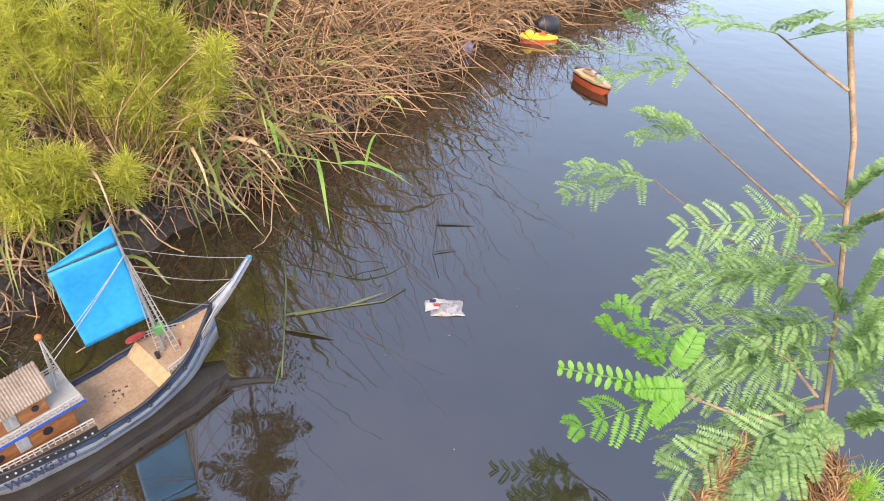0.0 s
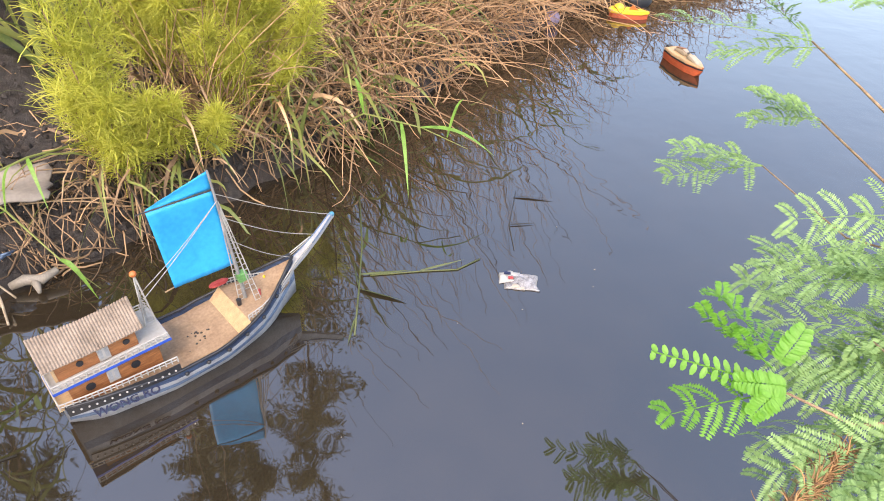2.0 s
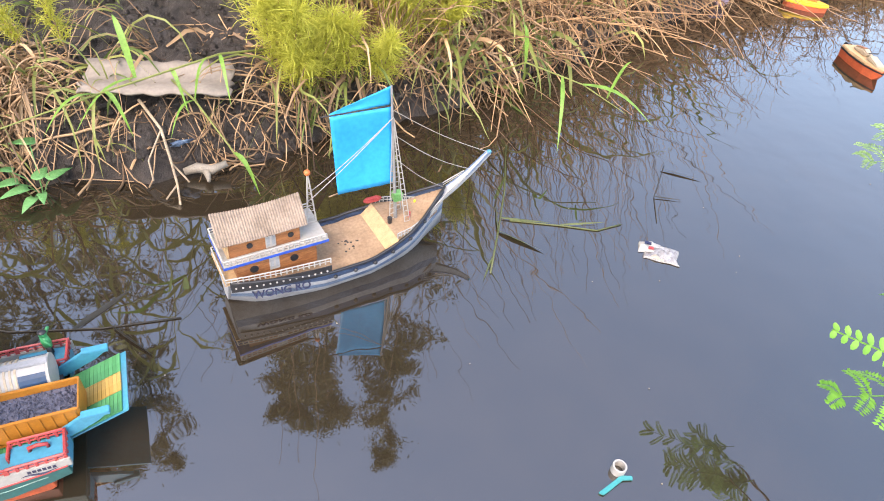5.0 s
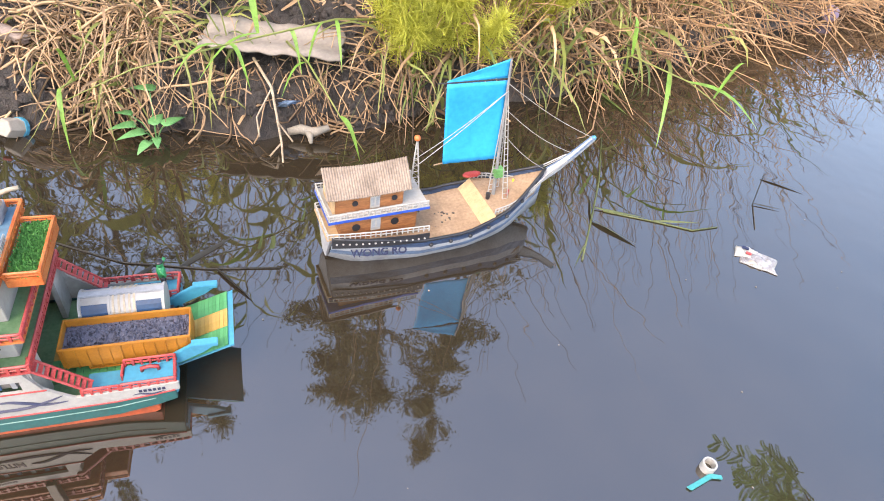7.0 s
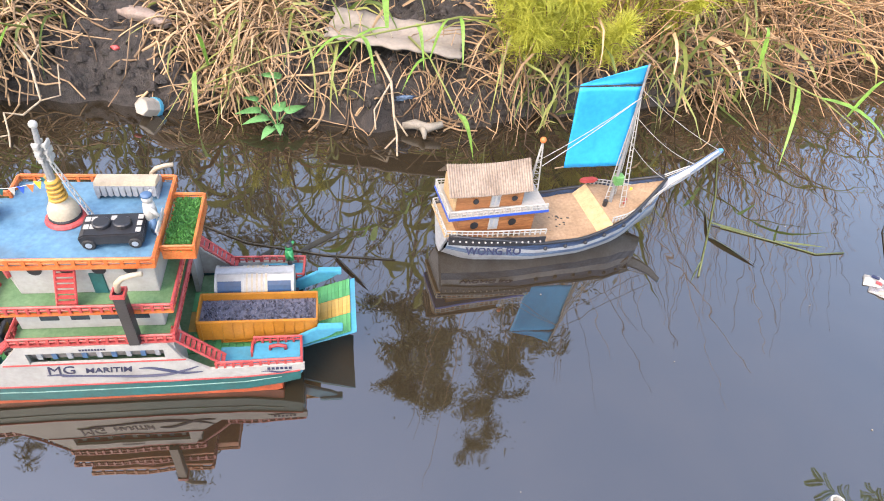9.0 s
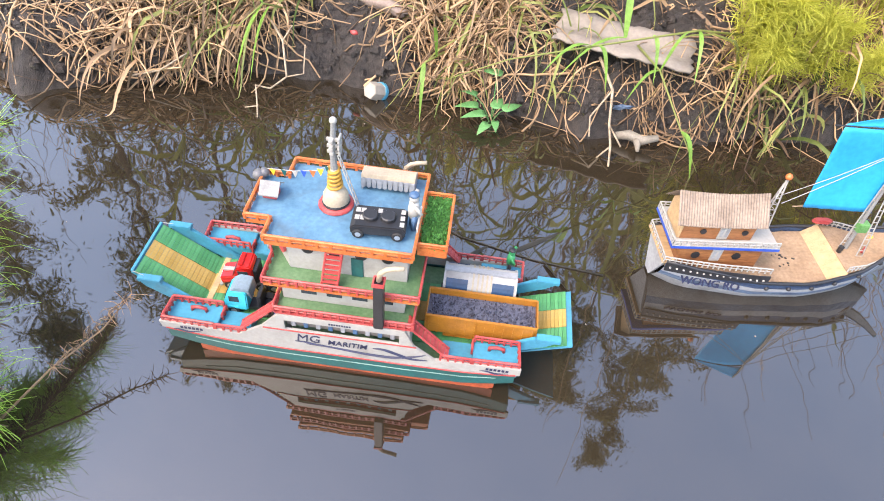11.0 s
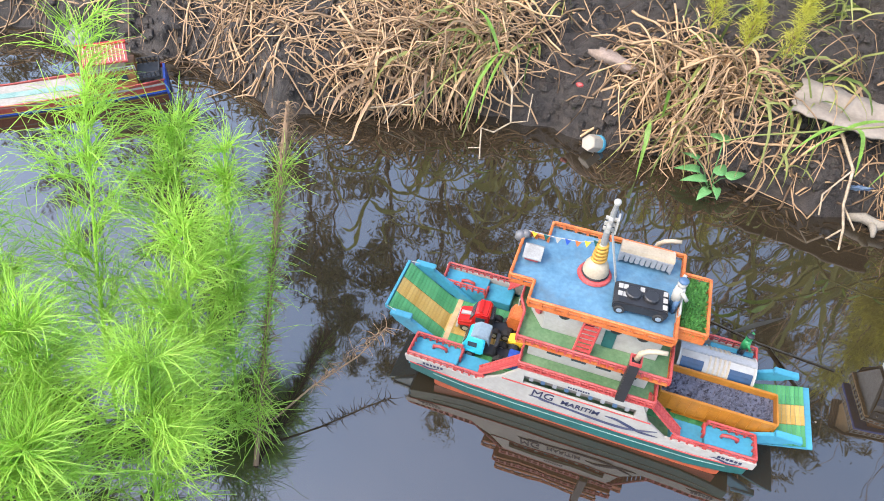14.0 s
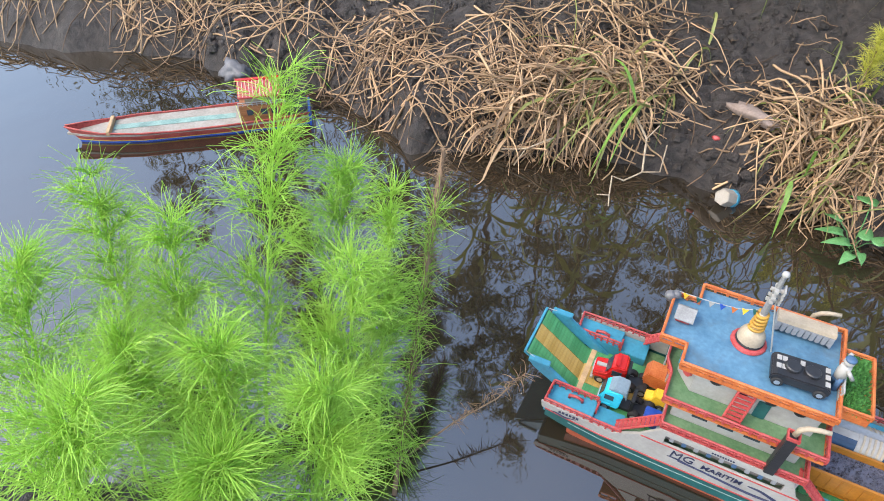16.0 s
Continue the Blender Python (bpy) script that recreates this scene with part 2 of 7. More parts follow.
STEEL = mat("dull_grey_paint", (0.11, 0.11, 0.115), 0.5, 0.3, 60, 0.2, stain=0.3)
GREY = mat("grey_plastic", (0.256, 0.264, 0.272), 0.5, 0.2, 40, 0.1)
CREAM = mat("cream_paint", (0.35, 0.285, 0.20), 0.5, 0.2, 40, 0.1, stain=0.15)
OCHRE = mat("ochre_yellow_paint", (0.42, 0.22, 0.03), 0.5, 0.35, 90, 0.1, stain=0.25)
YELLOW = mat("yellow_paint", (0.78, 0.50, 0.04), 0.4, 0.2, 40, 0.1)
TRUCKRED = mat("red_toy_plastic", (0.476, 0.0119, 0.0102), 0.25, 0.15, 40, 0.03, coat=0.4)
DARKRED = mat("worn_red_paint", (0.32, 0.03, 0.025), 0.5, 0.3, 30, 0.1, col2=(0.44, 0.08, 0.06), stain=0.25)
FAIRING = mat("grey_blue_plastic", (0.17, 0.23, 0.27), 0.4, 0.2, 40, 0.05, stain=0.15)
STRAP = mat("teal_plastic", (0.03, 0.25, 0.25), 0.4, 0.2, 40, 0.05, stain=0.2)
TRUCKCYAN = mat("cyan_toy_plastic", (0.03, 0.52, 0.66), 0.25, 0.15, 40, 0.03, coat=0.4)
BOXORANGE = mat("ochre_toy_plastic", (0.357, 0.14, 0.017), 0.4, 0.2, 40, 0.08, stain=0.1)
NAVY = mat("navy_plastic", (0.02, 0.07, 0.35), 0.35, 0.2, 40, 0.05)
TANKBLUE = mat("deep_blue_plastic", (0.006, 0.035, 0.085), 0.5, 0.25, 40, 0.05)
NAVYPOST = mat("faded_blue_paint", (0.05, 0.11, 0.20), 0.5, 0.3, 40, 0.1, stain=0.3)
GALLERY = mat("grimy_shaded_gallery", (0.13, 0.115, 0.10), 0.7, 0.35, 30, 0.1, stain=0.4)
GLASS = mat("dark_window", (0.035, 0.045, 0.055), 0.25, 0.3, 40, 0.0)
CHROME = mat("dull_metal", (0.62, 0.63, 0.64), 0.35, 0.15, 60, 0.05, metal=0.8)
COAL = mat("coal", (0.03, 0.03, 0.045), 0.45, 0.6, 200, 0.3, col2=(0.16, 0.17, 0.23), island=0.7)
TURF = mat("turf", (0.03, 0.16, 0.03), 0.7, 0.5, 200, 0.2, col2=(0.10, 0.34, 0.07), island=0.7)
INK = mat("dark_blue_ink", (0.012, 0.016, 0.05), 0.5, 0.2, 40, 0.0)
SAIL = mat("blue_tarpaulin", (0.0, 0.32, 0.66), 0.45, 0.12, 14, 0.15, col2=(0.01, 0.40, 0.76), leaf=0.2)
TAN = mat("sanded_deck", (0.274, 0.171, 0.0988), 0.8, 0.25, 25, 0.4, col2=(0.35, 0.236, 0.144), stain=0.55)
WOOD = mat("varnished_wood", (0.22, 0.075, 0.025), 0.5, 0.35, 14, 0.2, col2=(0.37, 0.15, 0.055), stretch=(1, 1, 8))
PALEWOOD = mat("pale_wood", (0.44, 0.29, 0.15), 0.6, 0.25, 14, 0.2, stretch=(1, 6, 6))
ROOFING = mat("weathered_roofing", (0.172, 0.125, 0.0897), 0.75, 0.2, 30, 0.3, col2=(0.296, 0.226, 0.172), stain=0.15)
HULLBLUE = mat("worn_blue_hull", (0.025, 0.06, 0.15), 0.55, 0.4, 22, 0.2, col2=(0.16, 0.24, 0.34), stain=0.35, stretch=(1, 1, 4))
HULLDARK = mat("worn_dark_hull", (0.012, 0.018, 0.04), 0.5, 0.4, 22, 0.2, col2=(0.05, 0.09, 0.17), stretch=(1, 1, 4))
HULLWHITE = mat("worn_white_hull", (0.32, 0.328, 0.336), 0.55, 0.25, 22, 0.2, stain=0.5)
CEMENT = mat("fibre_cement", (0.205, 0.168, 0.137), 0.85, 0.15, 14, 0.4, col2=(0.27, 0.232, 0.19), stain=0.25)
DEBRIS = mat("pale_debris", (0.224, 0.196, 0.154), 0.7, 0.3, 40, 0.4, stain=0.5)
CLOTH = mat("muddy_cloth", (0.24, 0.18, 0.145), 0.9, 0.3, 25, 0.6, stain=0.4)
CUPW = mat("grimy_white_plastic", (0.324, 0.284, 0.23), 0.5, 0.15, 40, 0.1, stain=0.15)
ROPE = mat("rope", (0.336, 0.32, 0.296), 0.8, 0.2, 80, 0.2)
PURPLE = mat("mauve_plastic", (0.22, 0.17, 0.24), 0.5, 0.25, 30, 0.1)
PADLEAF = mat("spinach_leaf", (0.10, 0.32, 0.09), 0.45, 0.25, 40, 0.2, col2=(0.20, 0.46, 0.17), leaf=0.3)
FOIL = mat("wrapper_film", (0.16, 0.144, 0.132), 0.15, 0.5, 60, 0.4, col2=(0.368, 0.352, 0.344))
PINK = mat("pale_skin_plastic", (0.70, 0.42, 0.33), 0.5, 0.1, 40, 0.0)
GREENTOY = mat("green_toy_plastic", (0.02, 0.24, 0.08), 0.4, 0.2, 40, 0.0)

# ==== ground and water
SHORE_X = (-60, -8, -4, -2.78, -2.3, -1.85, -1.53, -1.3, -1.1, -0.78, -0.4, 0.0, 0.3, 0.58, 0.9, 1.3, 1.8, 2.32, 3.0, 3.73, 6, 20, 60)
SHORE_Y = (-14, -1.4, 0.25, 0.70, 0.96, 1.06, 1.09, 1.04, 1.16, 1.37, 1.39, 1.41, 1.46, 1.60, 1.74, 2.0, 2.32, 2.62, 2.88, 3.06, 3.7, 9, 28)
NEAR_X = (-60, -6, -2.2, -1.6, -1.25, -1.0, 0, 1.2, 3, 20, 60)
NEAR_Y = (-16, -2.5, -1.3, -0.8, -0.16, -0.02, 0.02, 0.10, 0.25, 5, 22)


def shore(x):
    return np.interp(x, SHORE_X, SHORE_Y)


def height(x, y):
    """The lie of the land: two mud banks and the bed between them."""
    x, y = np.asarray(x, float), np.asarray(y, float)
    along = np.clip((3.8 - np.abs(x - 0.7)) / 0.6, 0, 1)
    inner = along * np.clip((2.2 - np.abs(y - 1.35)) / 0.4, 0, 1)
    wob = (0.018 * np.sin(9 * x + 1.3) + 0.012 * np.sin(23 * x + 0.4) + 0.008 * np.sin(51 * x)) * along
    def rise(d):
        up = 0.115 * (1 - np.exp(-np.maximum(d, 0) / 0.05)) + 0.26 * np.clip(d, 0, 0.9) + 0.03 * np.clip(d - 0.9, 0, 8)
        return np.where(d > 0, up, np.maximum(1.1 * d, -0.3))
    z = np.maximum(rise((y - shore(x) + wob) * 0.9), rise((np.interp(x, NEAR_X, NEAR_Y) - y + wob) * 0.9) * 0.8)
    lump = 0.02 * np.sin(17 * x + 3 * y) * np.sin(13 * y - 2 * x) + 0.012 * np.sin(41 * x - 11 * y) * np.sin(37 * y + 5) + 0.006 * np.sin(97 * x + 31 * y) * np.sin(83 * y - 40 * x)
    return z + np.where(z > 0.005, lump * inner * np.clip(z / 0.08, 0, 1), 0)


def ground():
    def axis(lo, hi, step, far):
        out = [hi + far * (k / 14) ** 3 for k in range(1, 15)]
        return np.r_[[lo - (h - hi) for h in out[::-1]], np.arange(lo, hi, step), out]
    xs, ys = axis(-3.2, 4.6, 0.019, 70), axis(-0.9, 3.6, 0.019, 70)
    gx, gy = np.meshgrid(xs, ys)
    z = height(gx, gy)
    rng = np.random.default_rng(5)
    rough = rng.normal(0, 0.008, z.shape) * np.clip(z / 0.05, 0, 1)
    near = np.clip((3.8 - np.abs(gx - 0.7)) / 0.6, 0, 1) * np.clip((2.2 - np.abs(gy - 1.35)) / 0.4, 0, 1)
    z = z + rough * near
    v = np.stack([gx, gy, z], -1).reshape(-1, 3)
    w = len(xs)
    i = (np.arange(len(ys) - 1)[:, None] * w + np.arange(w - 1)).ravel()
    ob = new("ground", fast_mesh("ground", v, np.stack([i, i + 1, i + w + 1, i + w], -1), MUD, True))
    tagged(ob, "dark wet mud banks of a narrow channel", "ground", kind="structure")
    rows = Shape().add([(-70, -70, 0), (70, -70, 0), (70, 70, 0), (-70, 70, 0)], [(0, 1, 2, 3)])
    single("water", rows, WATER, Matrix(), "still murky grey-brown water mirroring the sky", "water", kind="structure")


ground()

# ==== ferry
FERRY = pose(-0.280, 0.662, 0.0, 0, 0, 190.6)   # x towards its bow, y to port
HW = 0.117


def railing(parent, points, z, h, material, gap=0.02, r=0.0022):
    """A rail with two bars along points; its posts are parts of it."""
    sh = Shape()
    pts = [Vector((*p[:2], z if len(p) < 3 else p[2])) for p in points]
    pts = [p for k, p in enumerate(pts) if k == 0 or (p - pts[k - 1]).length > 1e-5]
    for k in (1.0, 0.45):
        u = Vector((0, 0, h * k))
        line = []
        for n, p in enumerate(pts):
            before, after = pts[max(n - 1, 0)], pts[min(n + 1, len(pts) - 1)]
            if 0 < n < len(pts) - 1:
                line += [p + u + (before - p).normalized() * r, p + u + (after - p).normalized() * r]
            else:
                line.append(p + u)
        sh.tube(line, r if k == 1.0 else r * 0.7, 6)
    ob = part("railing", sh, material, parent)
    post = Shape().box(-r * 0.8, r * 0.8, -r * 0.8, r * 0.8, 0, h).mesh("post", material)
    for a, b in zip(pts, pts[1:]):
        n = max(1, round((b - a).length / gap))
        for k in range(n + (b == pts[-1])):
            p = part("post", post, material, ob)
            p.location = a.lerp(b, k / n)
    return ob


def lettering(name, words, size, material, parent, m, thick=0.0006, label="", bold=0.0, slant=0.0):
    cu = bpy.data.curves.new(name, "FONT")
    cu.body, cu.size, cu.extrude, cu.align_x, cu.resolution_u = words, size, thick, "CENTER", 3
    cu.offset, cu.shear = bold, slant
    tmp = bpy.data.objects.new(name, cu)
    scene.collection.objects.link(tmp)
    me = bpy.data.meshes.new_from_object(tmp.evaluated_get(bpy.context.evaluated_depsgraph_get()))
    bpy.data.objects.remove(tmp)
    me.materials.clear()
    me.materials.append(material)
    ob = part(name, me, material, parent, label)
    ob.matrix_basis = m
    return ob


def band(stations, taper=0.975):
    """A hull tray, open above, from stations (x, half width, z low, z high)."""
    sh = Shape()
    n = len(stations)
    v = []
    for x, w, z0, z1 in stations:
        v += [(x, w * taper, z0), (x, w, z1), (x, -w, z1), (x, -w * taper, z0)]
    f = [(0, 1, 2, 3), tuple(4 * (n - 1) + k for k in (3, 2, 1, 0))]
    for k in range(n - 1):
        a, b = 4 * k, 4 * k + 4
        f += [(a + 0, b + 0, b + 1, a + 1), (a + 2, b + 2, b + 3, a + 3), (a + 3, b + 3, b + 0, a + 0)]
    return sh.add(v, f)


def slatted(parent, x0, x1, z0, z1, w, n):
    """Cross slats, green at both edges and yellow in the middle, on a slope."""
    run, drop = (x1 - x0) / n, (z1 - z0) / n
    tilt = math.atan2(-(z1 - z0), x1 - x0)
    kinds = [(-w, -w / 3, PGREEN), (-w / 3, w / 3, PYELLOW), (w / 3, w, PGREEN)]
    for a, b, m in kinds:
        length = math.hypot(run, drop)
        me = Shape().box(-length * 0.47, length * 0.47, -(b - a) / 2 + 0.0004, (b - a) / 2 - 0.0004, -0.0012, 0.0012).mesh("slat", m)
        for k in range(n):
            ob = part("slat", me, m, parent)
            ob.matrix_basis = Matrix.Translation((x0 + run * (k + 0.5), (a + b) / 2, z0 + drop * (k + 0.5) + 0.0022)) @ Matrix.Rotation(tilt, 4, "Y")


def ferry():
    f = thing("toy_ferry", FERRY, "home-made wooden toy car ferry, white over teal and red, floating", "toy ferry")
    xs = (-0.285, -0.255, -0.2, -0.1, 0.0, 0.1, 0.19, 0.25, 0.295)
    rise = (0.050, 0.030, 0.008, 0.0, 0.0, 0.0, 0.008, 0.030, 0.055)
    part("hull_bottom", band([(x, HW * 0.955, -0.03 + r * 1.1, 0.0095 + r * 0.5) for x, r in zip(xs, rise)][1:-1], 0.985), REDHULL, f, "red-lead hull bottom", 0.001)
    part("hull_band", band([(x, HW * 0.992, 0.0097 + r * 0.5, 0.047 + r * 0.25) for x, r in zip(xs, rise)], 0.99), TEAL, f, "teal band along the waterline", 0.0008)
    for s in (1, -1):
        part("stripe", Shape().tube([(x, s * HW * 0.990, 0.032 + r * 0.40) for x, r in zip(xs, rise)][1:-1], 0.0009, 5), PALETEAL, f)
        part("trim_line", Shape().tube([(x, s * HW * 1.0, 0.0485 + r * 0.25) for x, r in zip(xs, rise)], 0.0016, 5), RED, f)
        y0, y1 = sorted((s * HW, s * (HW - 0.005)))
        low = [(-0.292, 0.060), (-0.2, 0.050), (-0.1, 0.048), (0.1, 0.048), (0.2, 0.050), (0.302, 0.062), (0.305, 0.078), (0.19, 0.074), (0.172, 0.073), (0.130, 0.103), (-0.115, 0.103), (-0.150, 0.073), (-0.165, 0.074), (-0.292, 0.078)]
        part("side_plate", Shape().prism(low, "y", y0, y1), WHITE, f, "white hull side", 0.0008)
        part("side_plate", Shape().prism([(-0.106, 0.126), (0.112, 0.126), (0.1, 0.1395), (-0.1, 0.1395)], "y", y0, y1), WHITE, f)
        part("side_plate", Shape().prism([(-0.115, 0.1032), (-0.092, 0.1032), (-0.092, 0.1258), (-0.106, 0.1258)], "y", y0, y1), WHITE, f)
        part("side_plate", Shape().prism([(0.092, 0.1032), (0.130, 0.1032), (0.112, 0.1258), (0.092, 0.1258)], "y", y0, y1), WHITE, f)
        for k in range(9):
            x = -0.080 + k * 0.02
            part("window_post", Shape().box(x - 0.0034, x + 0.0034, *sorted((s * (HW - 0.0078), s * (HW - 0.0105))), 0.1032, 0.1258), NAVYPOST if k % 2 else GREY, f)
        # flat sheet closes the opening; its dull colour holds the gallery's shade
        part("gallery_backing", Shape().box(-0.092, 0.092, *sorted((s * (HW - 0.0106), s * (HW - 0.0125))), 0.1032, 0.1258), GALLERY, f, "grimy sheet coloured grey-brown for the shade of the open gallery")
        part("trim_line", Shape().tube([(-0.12, s * (HW + 0.0005), 0.101), (0.128, s * (HW + 0.0005), 0.101)], 0.0012, 5), RED, f)
        turn = Matrix.Rotation(radians(90), 4, "X") if s < 0 else Matrix.Rotation(radians(180), 4, "Z") @ Matrix.Rotation(radians(90), 4, "X")
        def on_side(x, z):
            return Matrix.Translation((x, s * (HW + 0.0004), z)) @ turn
        lettering("lettering", "MG", 0.026, INK, f, on_side(0.056 if s > 0 else -0.050, 0.0775), slant=0.12)
        lettering("lettering", "MARITIM", 0.0165, INK, f, on_side(-0.008 if s > 0 else 0.014, 0.0775), bold=0.0002, slant=0.15)
        def wave(points, fat, label=""):
            n = 30
            line = []
            for k in range(n + 1):
                q = k / n * (len(points) - 1)
                i = min(int(q), len(points) - 2)
                u = q - i
                p0, p1, p2, p3 = points[max(i - 1, 0)], points[i], points[i + 1], points[min(i + 2, len(points) - 1)]
                line.append(tuple(0.5 * (2 * b1 + (c1 - a1) * u + (2 * a1 - 5 * b1 + 4 * c1 - d1) * u * u + (3 * b1 - a1 - 3 * c1 + d1) * u ** 3) for a1, b1, c1, d1 in zip(p0, p1, p2, p3)))
            part("swoosh", Shape().tube([(x, s * (HW + 0.0004), z) for x, z in line], [0.0004 + fat * math.sin(math.pi * k / n) ** 0.7 for k in range(n + 1)], 5), INK, f, label)
        wave([(0.078, 0.0745), (0.062, 0.0755), (0.044, 0.0725), (0.030, 0.0725)], 0.0017)
        wave([(0.060, 0.0705), (0.02, 0.0705), (-0.04, 0.0650), (-0.085, 0.0655), (-0.115, 0.0745), (-0.136, 0.0835)], 0.0024, "dark blue wave line")
        wave([(-0.050, 0.0830), (-0.068, 0.0835), (-0.090, 0.0760), (-0.112, 0.0680), (-0.140, 0.0690)], 0.0026)
        for x0, n in ((0.27, 6), (-0.235, 6), (0.02, 9)):
            z = 0.066 if abs(x0) > 0.1 else 0.130
            for k in range(n):
                w = 0.0045 if abs(x0) > 0.1 else 0.0028
                part("letter_bar", Shape().box(x0 - k * w * 1.45 - w, x0 - k * w * 1.45, *sorted((s * HW, s * (HW + 0.0007))), z, z + w * 1.2), INK, f)
        part("swoosh", Shape().tube([(0.285 - 0.006 * k, s * (HW + 0.0004), 0.0610 + 0.002 * math.sin(k)) for k in range(9)], [0.0003, 0.001, 0.0016, 0.002, 0.002, 0.0018, 0.0012, 0.0008, 0.0003], 5), INK, f)
        part("swoosh", Shape().tube([(-0.225 - 0.006 * k, s * (HW + 0.0004), 0.0610 + 0.002 * math.sin(k)) for k in range(9)], [0.0003, 0.001, 0.0016, 0.002, 0.002, 0.0018, 0.0012, 0.0008, 0.0003], 5), INK, f)
    part("car_deck", Shape().box(-0.275, 0.272, -HW + 0.006, HW - 0.006, 0.038, 0.044), GREEN, f, "green and yellow slatted car deck")
    slatted(f, 0.10, 0.268, 0.0445, 0.0445, 0.066, 15)
    slatted(f, -0.272, -0.10, 0.0445, 0.0445, 0.066, 15)
    # raised corner platforms, brackets and ramps
    for e in (1, -1):
        for s in (1, -1):
            x0, x1 = sorted((e * 0.212, e * (0.300 if e > 0 else 0.288)))
            y0, y1 = sorted((s * 0.068, s * (HW - 0.006)))
            plat = part("side_platform", Shape().box(x0, x1, y0, y1, 0.0443, 0.073), CYAN, f, "blue corner platform", 0.001)
            xa, xb = sorted((e * 0.160, e * 0.2118))
            part("side_step", Shape().box(xa, xb, y0, y1, 0.0443, 0.064), CYAN, f, "", 0.001)
            railing(f, [(e * 0.213, s * 0.069), (e * 0.213, s * 0.069), (e * 0.297 if e > 0 else -0.286, s * 0.069), (e * 0.299 if e > 0 else -0.288, s * 0.113), (e * 0.213, s * 0.1145)], 0.073, 0.014, RED, 0.012)
            railing(f, [(e * 0.210, s * 0.1145), (e * 0.160, s * 0.1145)], 0.073, 0.013, RED, 0.012)
            railing(f, [(e * 0.210, s * 0.069), (e * 0.210, s * 0.088)], 0.064, 0.013, RED, 0.01)
            bol = Shape().tube([(e * 0.262, s * 0.083, 0.073), (e * 0.262, s * 0.083, 0.080), (e * 0.250, s * 0.083, 0.083), (e * 0.238, s * 0.083, 0.080), (e * 0.238, s * 0.083, 0.073)], 0.003, 6)
            part("bollard", bol, RED, f, "", 0, True)
            arm = [(e * 0.225, 0.046), (e * 0.262, 0.046), (e * 0.342, 0.098), (e * 0.350, 0.108), (e * 0.320, 0.116)] if e > 0 else [(e * 0.225, 0.046), (e * 0.262, 0.046), (e * 0.33, 0.080), (e * 0.345, 0.092), (e * 0.310, 0.098)]
            bracket = part("ramp_bracket", Shape().prism(arm, "y", *sorted((s * 0.060, s * 0.0668))), CYAN, f, "sloping blue ramp bracket", 0.001)
            zt = 0.108 if e > 0 else 0.091
            part("cap", Shape().box(*sorted((e * 0.312, e * 0.352)), *sorted((s * 0.057, s * 0.070)), zt + 0.004, zt + 0.012), CYAN, bracket, "", 0.001)
            # stairs up to the passenger deck
            st = part("stairs", Shape().tube([(e * 0.172, s * 0.114, 0.078), (e * 0.104, s * 0.114, 0.150)], 0.002, 6).tube([(e * 0.172, s * 0.094, 0.078), (e * 0.104, s * 0.094, 0.150)], 0.002, 6), RED, f, "red ladder stairs")
            tread = Shape().box(-0.003, 0.003, -0.010, 0.010, -0.0008, 0.0008).mesh("tread", RED)
            for k in range(11):
                o = part("tread", tread, RED, st)
                o.location = (e * (0.169 - k * 0.0063), s * 0.104, 0.079 + k * 0.0067)
    ramp = part("bow_ramp", Shape().prism([(0.262, 0.040), (0.3655, 0.117), (0.3655, 0.1205), (0.262, 0.0435)], "y", -0.058, 0.058), CYAN, f, "raised bow ramp with green and yellow slats")
    slatted(ramp, 0.2625, 0.3605, 0.0437, 0.1172, 0.057, 16)
    part("lip", Shape().box(0.361, 0.3655, -0.058, 0.058, 0.1205, 0.1245), CYAN, ramp)
    ramp = part("stern_ramp", Shape().prism([(-0.275, 0.040), (-0.375, 0.080), (-0.375, 0.0835), (-0.275, 0.0435)], "y", -0.060, 0.060), CYAN, f, "half-lowered stern ramp")
    slatted(ramp, -0.278, -0.366, 0.0447, 0.0801, 0.059, 14)
    part("hinge_strip", Shape().box(0.250, 0.260, -0.064, 0.064, 0.0472, 0.0492), PALEWOOD, f)
    for s in (1, -1):
        part("ramp_cord", Shape().tube([(0.362, s * 0.058, 0.123), (0.335, s * 0.063, 0.118)], 0.0007, 5), ROPE, f)
    # passenger deck, upper deck, wheelhouse roof
    def slab(name, outline, z0, z1, edge, top, label):
        ob = part(name, Shape().prism(outline, "z", z0, z1), edge, f, label, 0.0008)
        cx, cy = sum(p[0] for p in outline) / len(outline), 0
        inner = [(cx + (x - cx) * 0.985, y * 0.975) for x, y in outline]
        part("deck_cover", Shape().prism(inner, "z", z1, z1 + 0.0012), top, ob)
        return ob
    d2 = [(-0.112, -HW + 0.001), (0.106, -HW + 0.001), (0.106, -0.06), (0.118, 0), (0.106, 0.06), (0.106, HW - 0.001), (-0.112, HW - 0.001)]
    slab("passenger_deck", d2, 0.140, 0.1455, RED, GREEN, "green passenger deck with a red edge")
    railing(f, d2 + d2[:1], 0.1465, 0.012, RED, 0.013)
    part("lower_house", Shape().box(-0.095, 0.098, -0.088, 0.088, 0.1468, 0.196), WHITE, f, "white passenger house", 0.001)
    d3 = [(-0.118, -0.108), (0.118, -0.108), (0.118, -0.055), (0.130, -0.03), (0.130, 0.03), (0.118, 0.055), (0.118, 0.108), (-0.118, 0.108)]
    slab("upper_deck", d3, 0.196, 0.202, ORANGE, GREEN, "green upper deck with an orange edge")
    railing(f, d3 + d3[:1], 0.203, 0.012, RED, 0.013)
